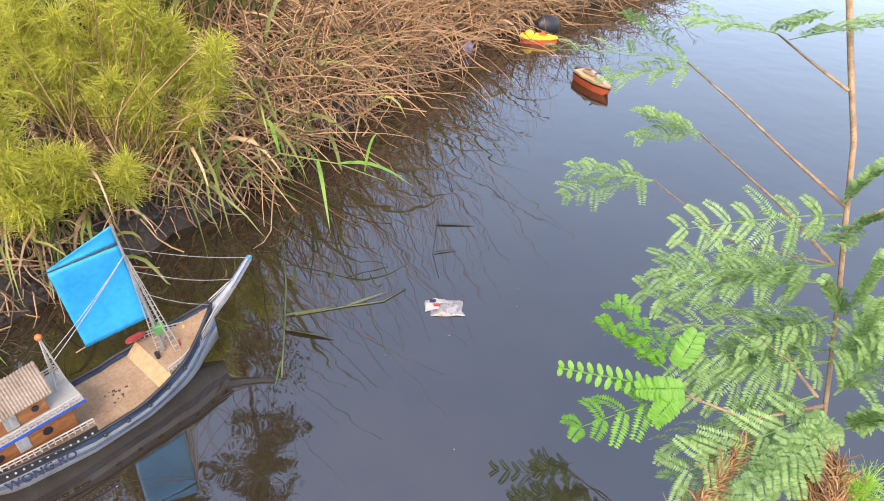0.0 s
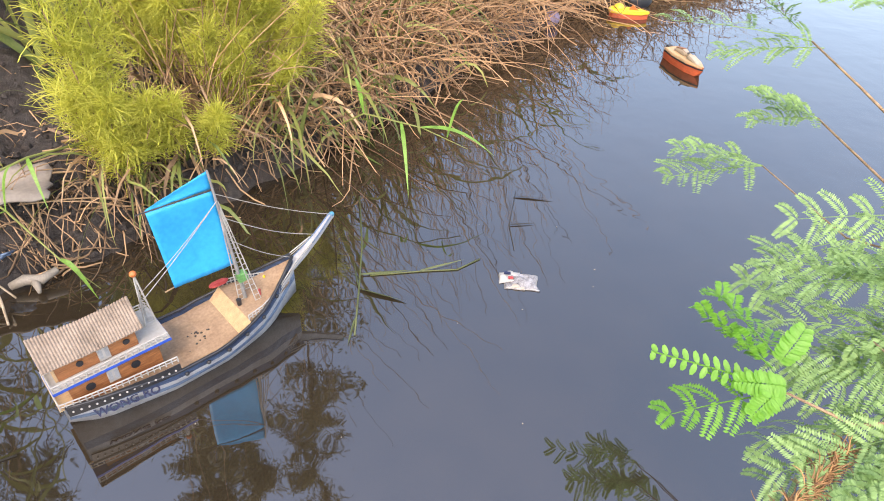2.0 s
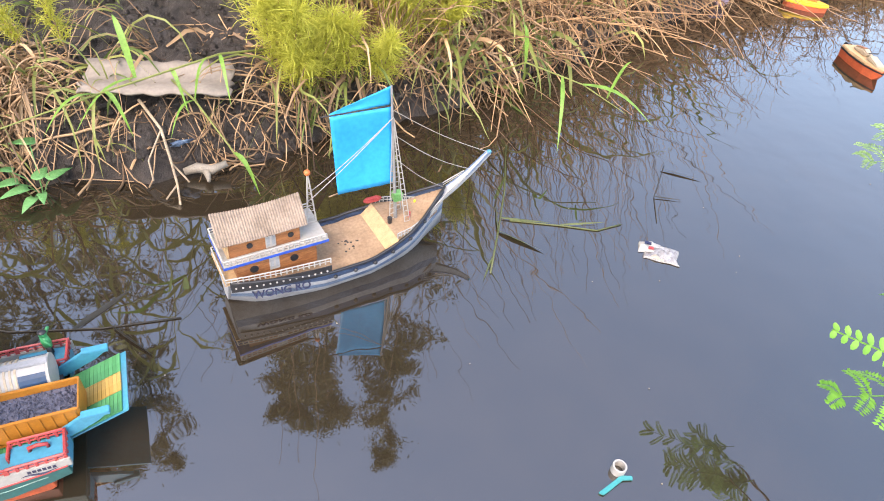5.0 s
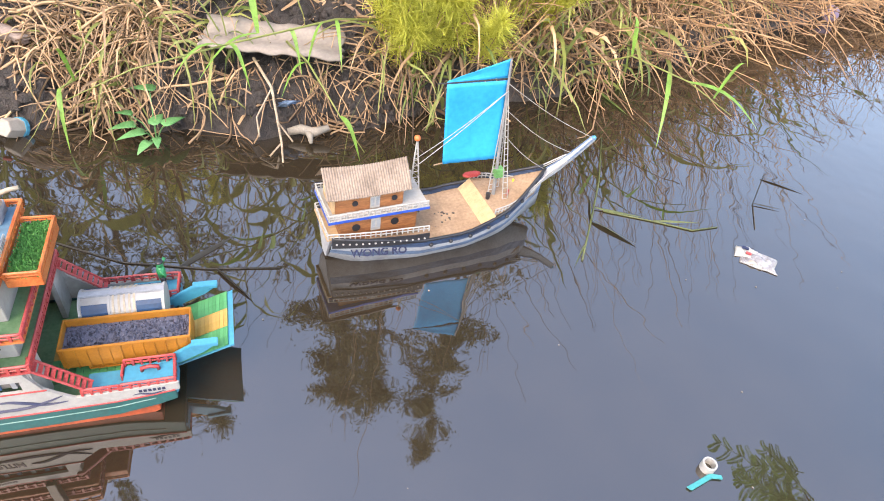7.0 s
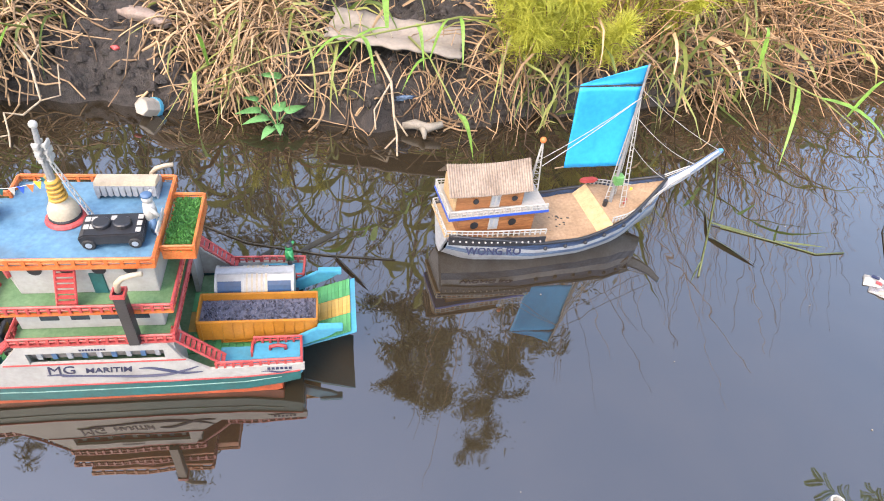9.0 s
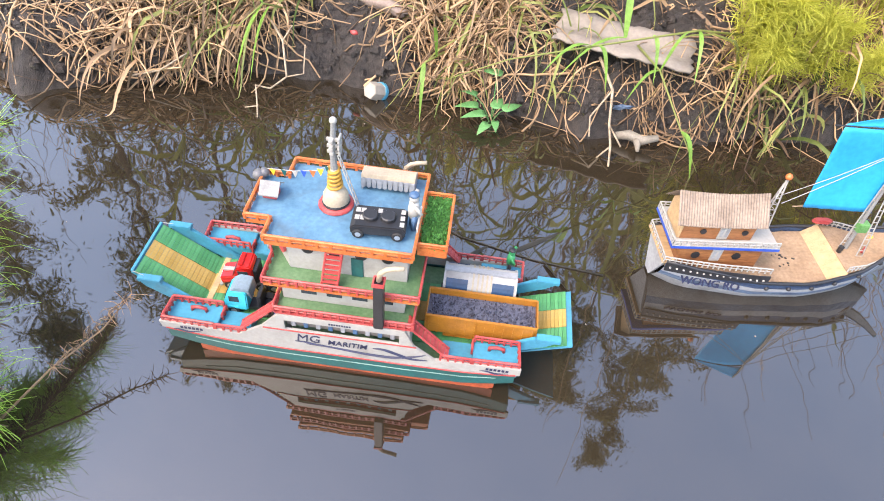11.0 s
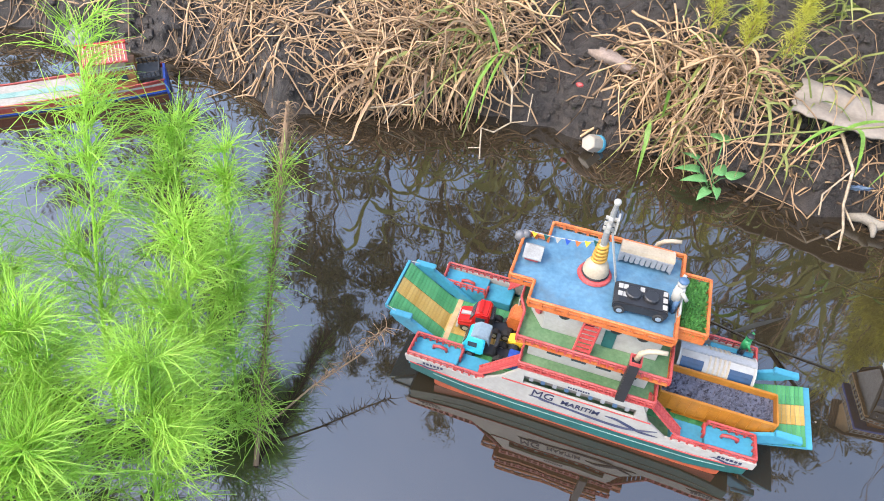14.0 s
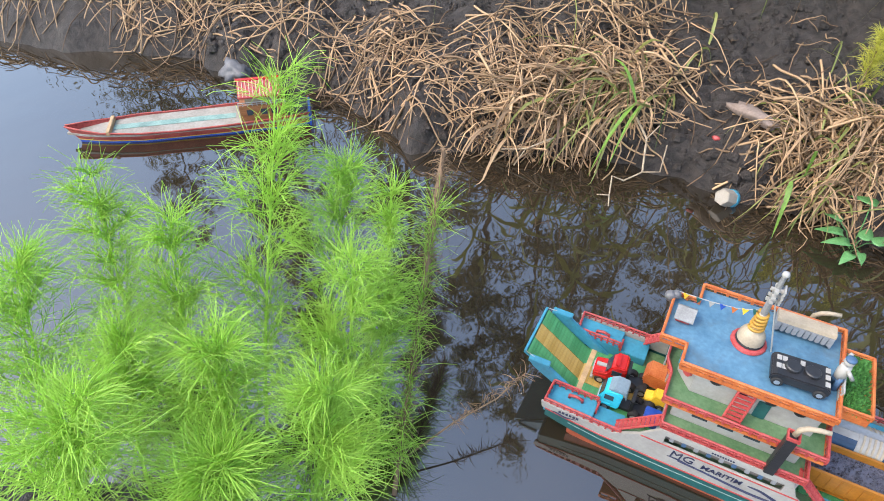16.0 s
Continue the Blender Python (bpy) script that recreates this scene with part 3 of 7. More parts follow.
    part("wheelhouse", Shape().prism([(-0.095, -0.072), (0.085, -0.072), (0.110, -0.04), (0.110, 0.04), (0.085, 0.072), (-0.095, 0.072)], "z", 0.2032, 0.266), WHITE, f, "white wheelhouse", 0.001)
    rf = [(-0.104, -0.089), (0.113, -0.089), (0.113, -0.05), (0.152, -0.05), (0.152, 0.05), (0.113, 0.05), (0.113, 0.089), (-0.104, 0.089)]
    slab("roof_deck", rf, 0.266, 0.274, ORANGE, BLUE, "blue roof deck with an orange parapet")
    railing(f, rf + rf[:1], 0.2752, 0.010, ORANGE, 0.02, 0.0026)
    # arches over the car deck front, windows, lifebuoys, signs
    for s in (1, -1):
        part("front_pillar", Shape().box(0.098, 0.106, *sorted((s * 0.07, s * 0.112)), 0.046, 0.1398), WHITE, f)
        part("front_pillar", Shape().box(-0.108, -0.1, *sorted((s * 0.07, s * 0.112)), 0.046, 0.1398), WHITE, f)
        buoy = Shape()
        for k in range(14):
            a, b = 2 * math.pi * k / 14, 2 * math.pi * (k + 1) / 14
            buoy.tube([(0.0992, s * 0.055 + 0.011 * math.cos(a), 0.174 + 0.011 * math.sin(a)), (0.0992, s * 0.055 + 0.011 * math.cos(b), 0.174 + 0.011 * math.sin(b))], 0.0035, 6)
        part("lifebuoy", buoy, RED, f, "red lifebuoy", 0, True)
        part("porthole", Shape().tube([(0.097, s * 0.058, 0.238), (0.1005, s * 0.061, 0.238)], 0.012, 14), RED, f, "red round hatch")
        for k in range(4):
            x = 0.055 - 0.04 * k
            part("porthole", Shape().tube([(x, s * 0.071, 0.250), (x, s * 0.0735, 0.250)], 0.009, 14), BLACK, f)
            part("house_window", Shape().box(x - 0.012, x + 0.012, *sorted((s * 0.087, s * 0.0895)), 0.166, 0.182), GLASS, f)
    for k in range(5):
        y = -0.032 + k * 0.016
        part("wheelhouse_window", Shape().box(0.1095, 0.1122, y - 0.0055, y + 0.0055, 0.226, 0.255), GLASS, f)
        part("window_post", Shape().box(0.1098, 0.1130, y + 0.006, y + 0.010, 0.224, 0.257), CYAN, f)
    sign = part("sign_board", Shape().box(0.1305, 0.1325, -0.036, 0.036, 0.196, 0.212), WHITE, f, "white name board", 0.0006)
    lettering("lettering", "MARITIM", 0.0155, TEAL, sign, Matrix.Translation((0.1327, 0, 0.1985)) @ Matrix.Rotation(radians(90), 4, "Z") @ Matrix.Rotation(radians(90), 4, "X"), label="green capital letters")
    board = part("sign_board", Shape().box(0.1185, 0.1205, -0.04, 0.04, 0.160, 0.186), WHITE, f, "white board with red lettering", 0.0006)
    for k in range(7):
        part("letter_bar", Shape().box(0.1206, 0.1214, -0.036 + k * 0.0105, -0.029 + k * 0.0105, 0.164, 0.182), RED, board)
    part("fascia", Shape().prism([(-0.10, 0.1395), (0.10, 0.1395), (0.10, 0.132), (0.06, 0.126), (-0.06, 0.126), (-0.10, 0.132)], "x", 0.104, 0.1075), WHITE, f)
    # ladder to the roof and doors beside it
    lad = part("stairs", Shape().tube([(0.030, 0.104, 0.204), (0.022, 0.080, 0.276)], 0.002, 6).tube([(0.006, 0.104, 0.204), (-0.002, 0.080, 0.276)], 0.002, 6), RED, f, "red ladder stairs")
    for k in range(9):
        o = part("tread", Shape().box(-0.012, 0.012, -0.003, 0.003, -0.0008, 0.0008), RED, lad)
        o.location = (0.018 - 0.0009 * k, 0.103 - 0.0027 * k, 0.207 + k * 0.008)
    part("door", Shape().box(-0.028, -0.010, 0.0715, 0.0740, 0.204, 0.243), TEAL, f, "dark green door", 0.0006)
    # funnels
    for s in (1, -1):
        p1 = Vector((-0.060, s * 0.1175, 0.245))
        fun = part("funnel", Shape().box(-0.0675, -0.0525, s * 0.1175 - 0.0075, s * 0.1175 + 0.0075, 0.1475, 0.247), BLACK, f, "black funnel with a bent metal pipe", 0.0008)
        for ex, ey in ((1, 0), (-1, 0), (0, 1), (0, -1)):
            part("collar", Shape().box(p1.x + ex * 0.0078 - (0.0012 if ex else 0.009), p1.x + ex * 0.0078 + (0.0012 if ex else 0.009), p1.y + ey * 0.0078 - (0.0012 if ey else 0.0066), p1.y + ey * 0.0078 + (0.0012 if ey else 0.0066), 0.2472, 0.2535), RED, fun)
        part("exhaust_pipe", Shape().tube([p1 + Vector((0, 0, 0.009)), p1 + Vector((-0.002, 0, 0.024)), p1 + Vector((-0.010, 0, 0.033)), p1 + Vector((-0.022, 0, 0.038)), p1 + Vector((-0.036, 0, 0.041))], [0.0042, 0.0042, 0.0040, 0.0038, 0.0034], 10), CREAM, fun, "bent pale exhaust pipe", 0, True)
    # mast
    mx, my = 0.028, -0.004
    mast = part("mast", Shape().lathe((mx, my, 0.2755), [(0.0205, 0.009), (0.0205, 0.012), (0.0190, 0.022), (0.0150, 0.030), (0.0095, 0.034), (0.0055, 0.07)], 18), CREAM, f, "cream mast with a yellow coil and white cross-arms", 0, True)
    part("base_ring", Shape().lathe((mx, my, 0.2752), [(0.0265, 0), (0.0275, 0.002), (0.0260, 0.005), (0.0225, 0.0065)], 18), RED, mast)
    part("dark_band", Shape().lathe((mx, my, 0.2815), [(0.0212, 0), (0.0218, 0.002), (0.0206, 0.0046)], 18), BLACK, mast)
    coil = [(mx + (0.0102 - 0.00012 * a) * math.cos(a), my + (0.0102 - 0.00012 * a) * math.sin(a), 0.312 + a * 0.0011) for a in [k * 0.5 for k in range(64)]]
    part("coil", Shape().tube(coil, 0.0028, 6), OCHRE, mast, "ochre yellow coil", 0, True)
    part("upper_mast", Shape().tube([(mx, my, 0.34), (mx, my, 0.385), (mx - 0.002, my - 0.003, 0.425)], [0.0055, 0.0045, 0.0035], 8), SLATE, mast)
    for z, w in ((0.376, 0.010), (0.386, 0.012), (0.397, 0.011)):
        part("cross_arm", Shape().box(mx - 0.003, mx + 0.003, my - w, my + w, z, z + 0.005).box(mx - 0.012, mx + 0.008, my - 0.0022, my + 0.0022, z - 0.002, z + 0.003).box(mx - 0.012, mx - 0.009, my - w * 0.8, my + w * 0.8, z - 0.001, z + 0.007), WHITE, mast, "", 0.0006)
    part("lamp_head", Shape().ball((mx - 0.002, my - 0.003, 0.427), 0.0055), WHITE, mast, "", 0, True)
    la = [(Vector((mx - 0.034, my + dy, 0.276)), Vector((mx - 0.007, my + dy * 0.7, 0.372))) for dy in (0.004, -0.006)]
    ladder = part("mast_ladder", Shape().tube(la[0], 0.0011, 5).tube(la[1], 0.0011, 5), WHITE, mast, "white lattice ladder")
    for k in range(14):
        part("rung", Shape().tube([la[k % 2][0].lerp(la[k % 2][1], k / 14), la[1 - k % 2][0].lerp(la[1 - k % 2][1], (k + 1) / 14)], 0.0008, 4), WHITE, ladder)
    # awning over the bench, planter, little deckhouse, pennants
    aw = part("awning", Shape().prism([(-0.076, 0.297), (-0.070, 0.303), (-0.048, 0.305), (-0.046, 0.299), (-0.072, 0.292)], "x", -0.086, -0.002), CREAM, f, "cream awning with a pale scalloped skirt", 0.0006)
    for k in range(10):
        part("flap", Shape().prism([(-0.0015 - 0.0084 * k - 0.0006, 0.299), (-0.0095 - 0.0084 * k, 0.299), (-0.0090 - 0.0084 * k, 0.283), (-0.0057 - 0.0084 * k, 0.281), (-0.0022 - 0.0084 * k, 0.283)], "y", -0.0465, -0.0445), GREY, aw)
    part("bench", Shape().box(-0.086, -0.002, -0.082, -0.062, 0.2755, 0.288).box(-0.086, -0.083, -0.082, -0.046, 0.2755, 0.2945).box(-0.005, -0.002, -0.082, -0.046, 0.2755, 0.2945), GREY, f, "", 0.0008)
    pl = part("planter", Shape().box(-0.150, -0.1055, -0.058, 0.058, 0.252, 0.268), ORANGE, f, "orange trough of artificial turf", 0.001)
    railing(pl, [(-0.107, -0.057), (-0.149, -0.057), (-0.149, 0.057), (-0.107, 0.057)], 0.268, 0.009, ORANGE, 0.03, 0.0022)
    rng = np.random.default_rng(8)
    n = 2600
    base = np.c_[rng.uniform(-0.146, -0.109, n), rng.uniform(-0.054, 0.054, n), np.full(n, 0.268)]
    tuft = part("turf", blades_mesh("turf", bent_paths(rng, base, rng.normal(0, 0.6, (n, 3)) + [0, 0, 1], rng.uniform(0.005, 0.009, n), np.full(n, 0.5), 0.15, 3), np.full(n, 0.0014), TURF, rng), TURF, pl, "green artificial turf")
    tagged(tuft, kind="stuff")
    part("gangway", Shape().box(-0.1045, -0.1015, 0.0, 0.05, 0.276, 0.279).tube([(-0.103, 0.0, 0.279), (-0.103, 0.05, 0.279)], 0.0016, 6).tube([(-0.103, 0.0, 0.297), (-0.103, 0.05, 0.297)], 0.0016, 6), WHITE, f, "white slatted gate")
    for k in range(8):
        part("slat", Shape().box(-0.1040, -0.1020, 0.002 + k * 0.006, 0.0045 + k * 0.006, 0.279, 0.297), WHITE, f)
    hut = part("deckhouse", Shape().box(0.118, 0.140, -0.016, 0.004, 0.2755, 0.290), RED, f, "small red deckhouse with a white gable roof", 0.0006)
    for e in (1, -1):
        part("gable_roof", Shape().prism([(-0.006, 0.3035), (-0.006 + e * 0.017, 0.2885), (-0.006 + e * 0.017, 0.2865), (-0.006, 0.3005)], "x", 0.113, 0.143), SLATE, hut, "grey gable roof")
    part("gable_wall", Shape().prism([(-0.018, 0.2885), (0.006, 0.2885), (-0.006, 0.2995)], "x", 0.117, 0.1385), RED, hut)
    part("searchlight", Shape().ball((0.158, -0.038, 0.284), 0.010).ball((0.150, -0.042, 0.287), 0.008), STEEL, f, "grey searchlight", 0, True)
    line = [(0.150, -0.046, 0.292), (0.10, -0.032, 0.306), (0.06, -0.016, 0.326), (mx, my, 0.352)]
    cord = part("pennant_line", Shape().tube(line, 0.0007, 5), ROPE, f, "string of coloured pennants")
    for k in range(7):
        q = (k + 0.7) / 7.5 * 3
        a = Vector(line[int(q)]).lerp(Vector(line[int(q) + 1]), q % 1)
        part("pennant", Shape().prism([(a.x - 0.005, a.z), (a.x + 0.005, a.z), (a.x, a.z - 0.013)], "y", a.y - 0.0004, a.y + 0.0004), (YELLOW, TEAL, WHITE, NAVY, ORANGE)[k % 5], cord)
    return f


FY = ferry()


def on_ferry(x, y, z, turn=0.0):
    return FERRY @ pose(x, y, z, 0, 0, turn)


def wheels(parent, places, r, w):
    tyre = Shape()
    tyre.tube([(0, -w / 2, 0), (0, -w / 2 + 0.001, 0), (0, w / 2 - 0.001, 0), (0, w / 2, 0)], [r * 0.85, r, r, r * 0.85], 14)
    tm = tyre.mesh("tyre", RUBBER)
    rm = Shape().tube([(0, -w / 2 - 0.0004, 0), (0, w / 2 + 0.0004, 0)], r * 0.5, 10).mesh("rim", CHROME)
    for x, y in places:
        o = part("wheel", tm, RUBBER, parent)
        o.location = (x, y, r)
        part("rim", rm, CHROME, o)


def tractor(m, body, label, snub):
    t = thing("toy_truck", m, label, "toy truck", "vehicles on the ferry")
    part("chassis", Shape().box(-0.040, 0.036, -0.009, 0.009, 0.006, 0.012), BLACK, t)
    if snub:
        prof = [(0.008, 0.010), (0.040, 0.010), (0.041, 0.024), (0.034, 0.043), (0.026, 0.048), (0.010, 0.050), (0.006, 0.046)]
    else:
        prof = [(-0.006, 0.010), (0.040, 0.010), (0.041, 0.023), (0.022, 0.027), (0.016, 0.042), (0.008, 0.048), (-0.004, 0.048), (-0.007, 0.042)]
    part("cab", Shape().prism(prof, "y", -0.015, 0.015), body, t, "", 0.0018)
    for s in (1, -1):
        x0, x1 = (0.018, 0.032) if snub else (0.0, 0.014)
        part("side_window", Shape().box(x0, x1, *sorted((s * 0.0148, s * 0.0156)), 0.028, 0.039), GLASS, t)
        part("fender", Shape().box(0.020, 0.038, *sorted((s * 0.0145, s * 0.0165)), 0.014, 0.019), body, t, "", 0.0006)
    a = ((0.0395, 0.029), (0.0345, 0.0425)) if snub else ((0.0228, 0.028), (0.0168, 0.041))
    part("windscreen", Shape().prism([a[0], a[1], (a[1][0] + 0.0008, a[1][1]), (a[0][0] + 0.0008, a[0][1])], "y", -0.0125, 0.0125), GLASS, t)
    part("grille", Shape().box(0.0405, 0.0418, -0.011, 0.011, 0.012, 0.021), CHROME, t, "", 0.0004)
    part("bumper", Shape().box(0.039, 0.043, -0.016, 0.016, 0.006, 0.0105), WHITE if not snub else GREY, t, "", 0.0006)
    if snub:
        part("roof_fairing", Shape().prism([(0.000, 0.034), (0.006, 0.048), (0.030, 0.0485), (0.020, 0.056), (0.002, 0.054)], "y", -0.0135, 0.0135), FAIRING, t, "grey-blue roof fairing", 0.001)
    else:
        part("roof_lights", Shape().box(0.006, 0.012, -0.012, 0.012, 0.048, 0.051), TRUCKRED, t, "", 0.0008)
        part("hood_stripe", Shape().box(0.022, 0.038, -0.003, 0.003, 0.0245, 0.0275), WHITE, t)
    part("sleeper_frame", Shape().box(-0.012, -0.007, -0.013, 0.013, 0.012, 0.040), BLACK, t, "", 0.0008)
    wheels(t, [(0.028, 0.0135), (0.028, -0.0135)], 0.0088, 0.006)
    wheels(t, [(-0.016, 0.0125), (-0.016, -0.0125), (-0.034, 0.0125), (-0.034, -0.0125)], 0.0088, 0.010)
    return t


tractor(on_ferry(0.192, -0.012, 0.0478, 4) @ Matrix.Scale(1.25, 4), TRUCKRED, "red toy truck with a long bonnet on the car deck", False)
tractor(on_ferry(0.168, 0.042, 0.0478, 2) @ Matrix.Scale(1.2, 4), TRUCKCYAN, "sky-blue snub-nosed toy truck on the car deck", True)


def deck_cargo():
    d = thing("toy_dumper", on_ferry(0.125, -0.034, 0.0478), "red and orange toy tipper under the deck front", "toy truck", "vehicles on the ferry")
    part("body", Shape().prism([(-0.022, 0.012), (0.024, 0.010), (0.030, 0.030), (0.022, 0.047), (-0.022, 0.044)], "y", -0.018, 0.018), ORANGE, d, "", 0.0015)
    part("frame", Shape().box(-0.03, 0.03, -0.012, 0.012, 0.006, 0.012), BLACK, d)
    wheels(d, [(0.02, 0.015), (0.02, -0.015), (-0.02, 0.015), (-0.02, -0.015)], 0.009, 0.007)
    l = thing("toy_loader", on_ferry(0.122, 0.008, 0.0478), "small yellow toy loader under the deck front", "toy truck", "vehicles on the ferry")
    part("body", Shape().prism([(-0.02, 0.010), (0.014, 0.008), (0.020, 0.020), (0.006, 0.024), (0.002, 0.036), (-0.014, 0.036), (-0.02, 0.026)], "y", -0.011, 0.011), YELLOW, l, "", 0.0012)
    wheels(l, [(0.012, 0.011), (0.012, -0.011), (-0.013, 0.011), (-0.013, -0.011)], 0.008, 0.006)
    single("toy_crate", Shape().box(-0.014, 0.014, -0.012, 0.012, 0, 0.030).box(-0.0145, 0.0145, -0.0125, 0.0125, 0.009, 0.012).box(-0.0145, 0.0145, -0.0125, 0.0125, 0.02, 0.023), NAVY, on_ferry(0.118, 0.050, 0.0478), "dark blue ribbed plastic crate on the car deck", "crate", bevel=0.001)
    t = thing("toy_trailer", on_ferry(-0.218, 0.026, 0.0478), "ochre toy tipper trailer heaped with black grit", "toy trailer", "vehicles on the ferry")
    for s in (1, -1):
        part("side_wall", Shape().box(-0.092, 0.090, *sorted((s * 0.0275, s * 0.030)), 0.020, 0.062), BOXORANGE, t, "", 0.0006)
        for k in range(12):
            part("rib", Shape().box(-0.0885 + k * 0.0158, -0.0865 + k * 0.0158, *sorted((s * 0.0298, s * 0.0314)), 0.020, 0.061), BOXORANGE, t)
        part("top_rail", Shape().box(-0.093, 0.091, *sorted((s * 0.0270, s * 0.0318)), 0.0605, 0.0640), BOXORANGE, t, "", 0.0006)
        part("side_guard", Shape().box(0.000, 0.060, *sorted((s * 0.024, s * 0.027)), 0.008, 0.0095).box(0.000, 0.060, *sorted((s * 0.024, s * 0.027)), 0.0135, 0.015).box(0.0, 0.002, *sorted((s * 0.024, s * 0.027)), 0.008, 0.019).box(0.058, 0.060, *sorted((s * 0.024, s * 0.027)), 0.008, 0.019), BOXORANGE, t)
    part("end_wall", Shape().box(-0.0945, -0.0922, -0.030, 0.030, 0.020, 0.0655), BOXORANGE, t, "", 0.0006)
    part("end_wall", Shape().box(0.0902, 0.0925, -0.030, 0.030, 0.020, 0.0655), BOXORANGE, t, "", 0.0006)
    part("floor", Shape().box(-0.092, 0.09, -0.0275, 0.0275, 0.017, 0.0205), BOXORANGE, t)
    rng = np.random.default_rng(3)
    heap = Shape().box(-0.092, 0.090, -0.0272, 0.0272, 0.0206, 0.050)
    for k in range(700):
        x, y, r = rng.uniform(-0.09, 0.088), rng.uniform(-0.0265, 0.0265), rng.uniform(0.0014, 0.003)
        z = 0.0505 + 0.003 * (1 - (y / 0.027) ** 2)
        a = rng.uniform(0, 6)
        heap.add([(x + r * math.cos(a + j * 2.1), y + r * math.sin(a + j * 2.1), z - r * 0.6) for j in range(3)] + [(x + rng.uniform(-r, r) * 0.4, y, z + r * 0.9)], [(0, 1, 3), (1, 2, 3), (2, 0, 3)])
    tagged(part("grit_load", heap, COAL, t, "heaped black grit"), kind="stuff")
    wheels(t, [(-0.042, 0.023), (-0.042, -0.023), (-0.062, 0.023), (-0.062, -0.023)], 0.0085, 0.009)
    b = thing("toy_tanker", on_ferry(-0.214, -0.036, 0.0478, 0) @ Matrix.Scale(1.28, 4), "white and blue toy tank truck on the car deck", "toy truck", "vehicles on the ferry")
    part("tank", Shape().tube([(-0.046, 0, 0.041), (-0.044, 0, 0.041), (0.050, 0, 0.041), (0.052, 0, 0.041)], [0.0215, 0.0235, 0.0235, 0.0215], 20), WHITE, b, "", 0, True)
    for k in range(2):
        for e in (1, -1):
            x = -0.028 + 0.062 * k
            arc = [(0.0239 * math.cos(q), 0.041 + 0.0239 * math.sin(q)) for q in [radians(-30 + 14 * j) for j in range(7)]]
            inner = [(0.0230 * math.cos(q), 0.041 + 0.0230 * math.sin(q)) for q in [radians(54 - 14 * j) for j in range(7)]]
            ring = arc + inner
            n = len(ring)
            v = [(x - 0.0145, e * p, z) for p, z in ring] + [(x + 0.0145, e * p, z) for p, z in ring]
            fs = [(j, (j + 1) % n, n + (j + 1) % n, n + j) for j in range(n)]
            fs += [(j, j + 1, n - 2 - j, n - 1 - j) for j in range(6)] + [(n + j, n + n - 1 - j, n + n - 2 - j, n + j + 1) for j in range(6)]
            part("blue_panel", Shape().add(v, fs), TANKBLUE, b, "dark blue tank panel")
    for x in (-0.045, -0.0115, -0.006, 0.0, 0.006, 0.0125, 0.0175, 0.051):
        part("hoop", Shape().tube([(x - 0.0012, 0, 0.041), (x + 0.0012, 0, 0.041)], 0.0245, 20), CREAM if abs(x) < 0.013 else WHITE, b)
    part("walkway", Shape().box(-0.046, 0.052, -0.005, 0.005, 0.0630, 0.0660), GREY, b, "", 0.0008)
    part("chassis", Shape().box(-0.05, 0.055, -0.012, 0.012, 0.008, 0.018), BLACK, b)
    wheels(b, [(-0.03, 0.015), (-0.03, -0.015), (0.035, 0.015), (0.035, -0.015)], 0.0088, 0.008)
    v = thing("toy_jeep", on_ferry(-0.046, 0.036, 0.2756, 3) @ Matrix.Scale(1.1, 4), "black toy off-road car with pale window stripes on the roof deck", "toy car")
    part("body", Shape().prism([(-0.036, 0.006), (0.036, 0.006), (0.037, 0.018), (0.030, 0.022), (-0.032, 0.022), (-0.037, 0.017)], "y", -0.0205, 0.0205), BLACK, v, "", 0.0016)
    for x in (-0.012, 0.012):
        part("roof_drum", Shape().lathe((x, 0.001, 0.0222), [(0.0105, 0), (0.0105, 0.004), (0.009, 0.0055)], 16), BLACK, v)
    for x, y in ((-0.031, -0.012), (-0.031, 0.0), (-0.031, 0.012), (0.029, -0.010), (0.029, 0.004), (0.022, -0.010), (0.022, 0.004), (0.0, -0.011)):
        part("pale_stripe", Shape().box(x - 0.003, x + 0.003, y - 0.004, y + 0.004, 0.0218, 0.0226), WHITE, v)
    wheels(v, [(0.026, 0.0195), (0.026, -0.0195), (-0.026, 0.0195), (-0.026, -0.0195)], 0.0078, 0.006)

    def figure(m, coat, legs, label):
        sh = Shape().tube([(0, -0.003, 0), (0, -0.003, 0.016)], 0.0026, 6).tube([(0, 0.003, 0), (0, 0.003, 0.016)], 0.0026, 6)
        sh.tube([(0, 0, 0.014), (0, 0, 0.022), (0, 0, 0.030)], [0.0045, 0.0052, 0.0042], 8).ball((0, 0, 0.034), 0.0042)
        sh.tube([(0, -0.005, 0.028), (0.005, -0.008, 0.021)], 0.0018, 6).tube([(0, 0.005, 0.028), (0.005, 0.009, 0.035)], 0.0018, 6)
        sh.ball((0, 0, 0.0375), 0.0046, 0.5)
        ob = single("toy_figurine", sh, coat, m, label, "figurine", "figurines on the ferry", smooth=True)
        ob.data.materials.append(legs)
        for p in ob.data.polygons:
            p.material_index = 1 if p.center.z < 0.0165 or p.center.z > 0.0368 else 0
    figure(on_ferry(-0.094, 0.024, 0.2756, 200) @ Matrix.Scale(1.72, 4), WHITE, NAVYPOST, "small white plastic figurine standing on the roof deck")
    figure(on_ferry(-0.262, -0.098, 0.0735, 180) @ Matrix.Scale(1.5, 4), GREENTOY, BLACK, "small green plastic figurine standing on the stern platform")


deck_cargo()

# ==== sailing boat
SAILBOAT = pose(0.230, 0.980, 0.0, 0, 0, 18.4)   # x towards its bow


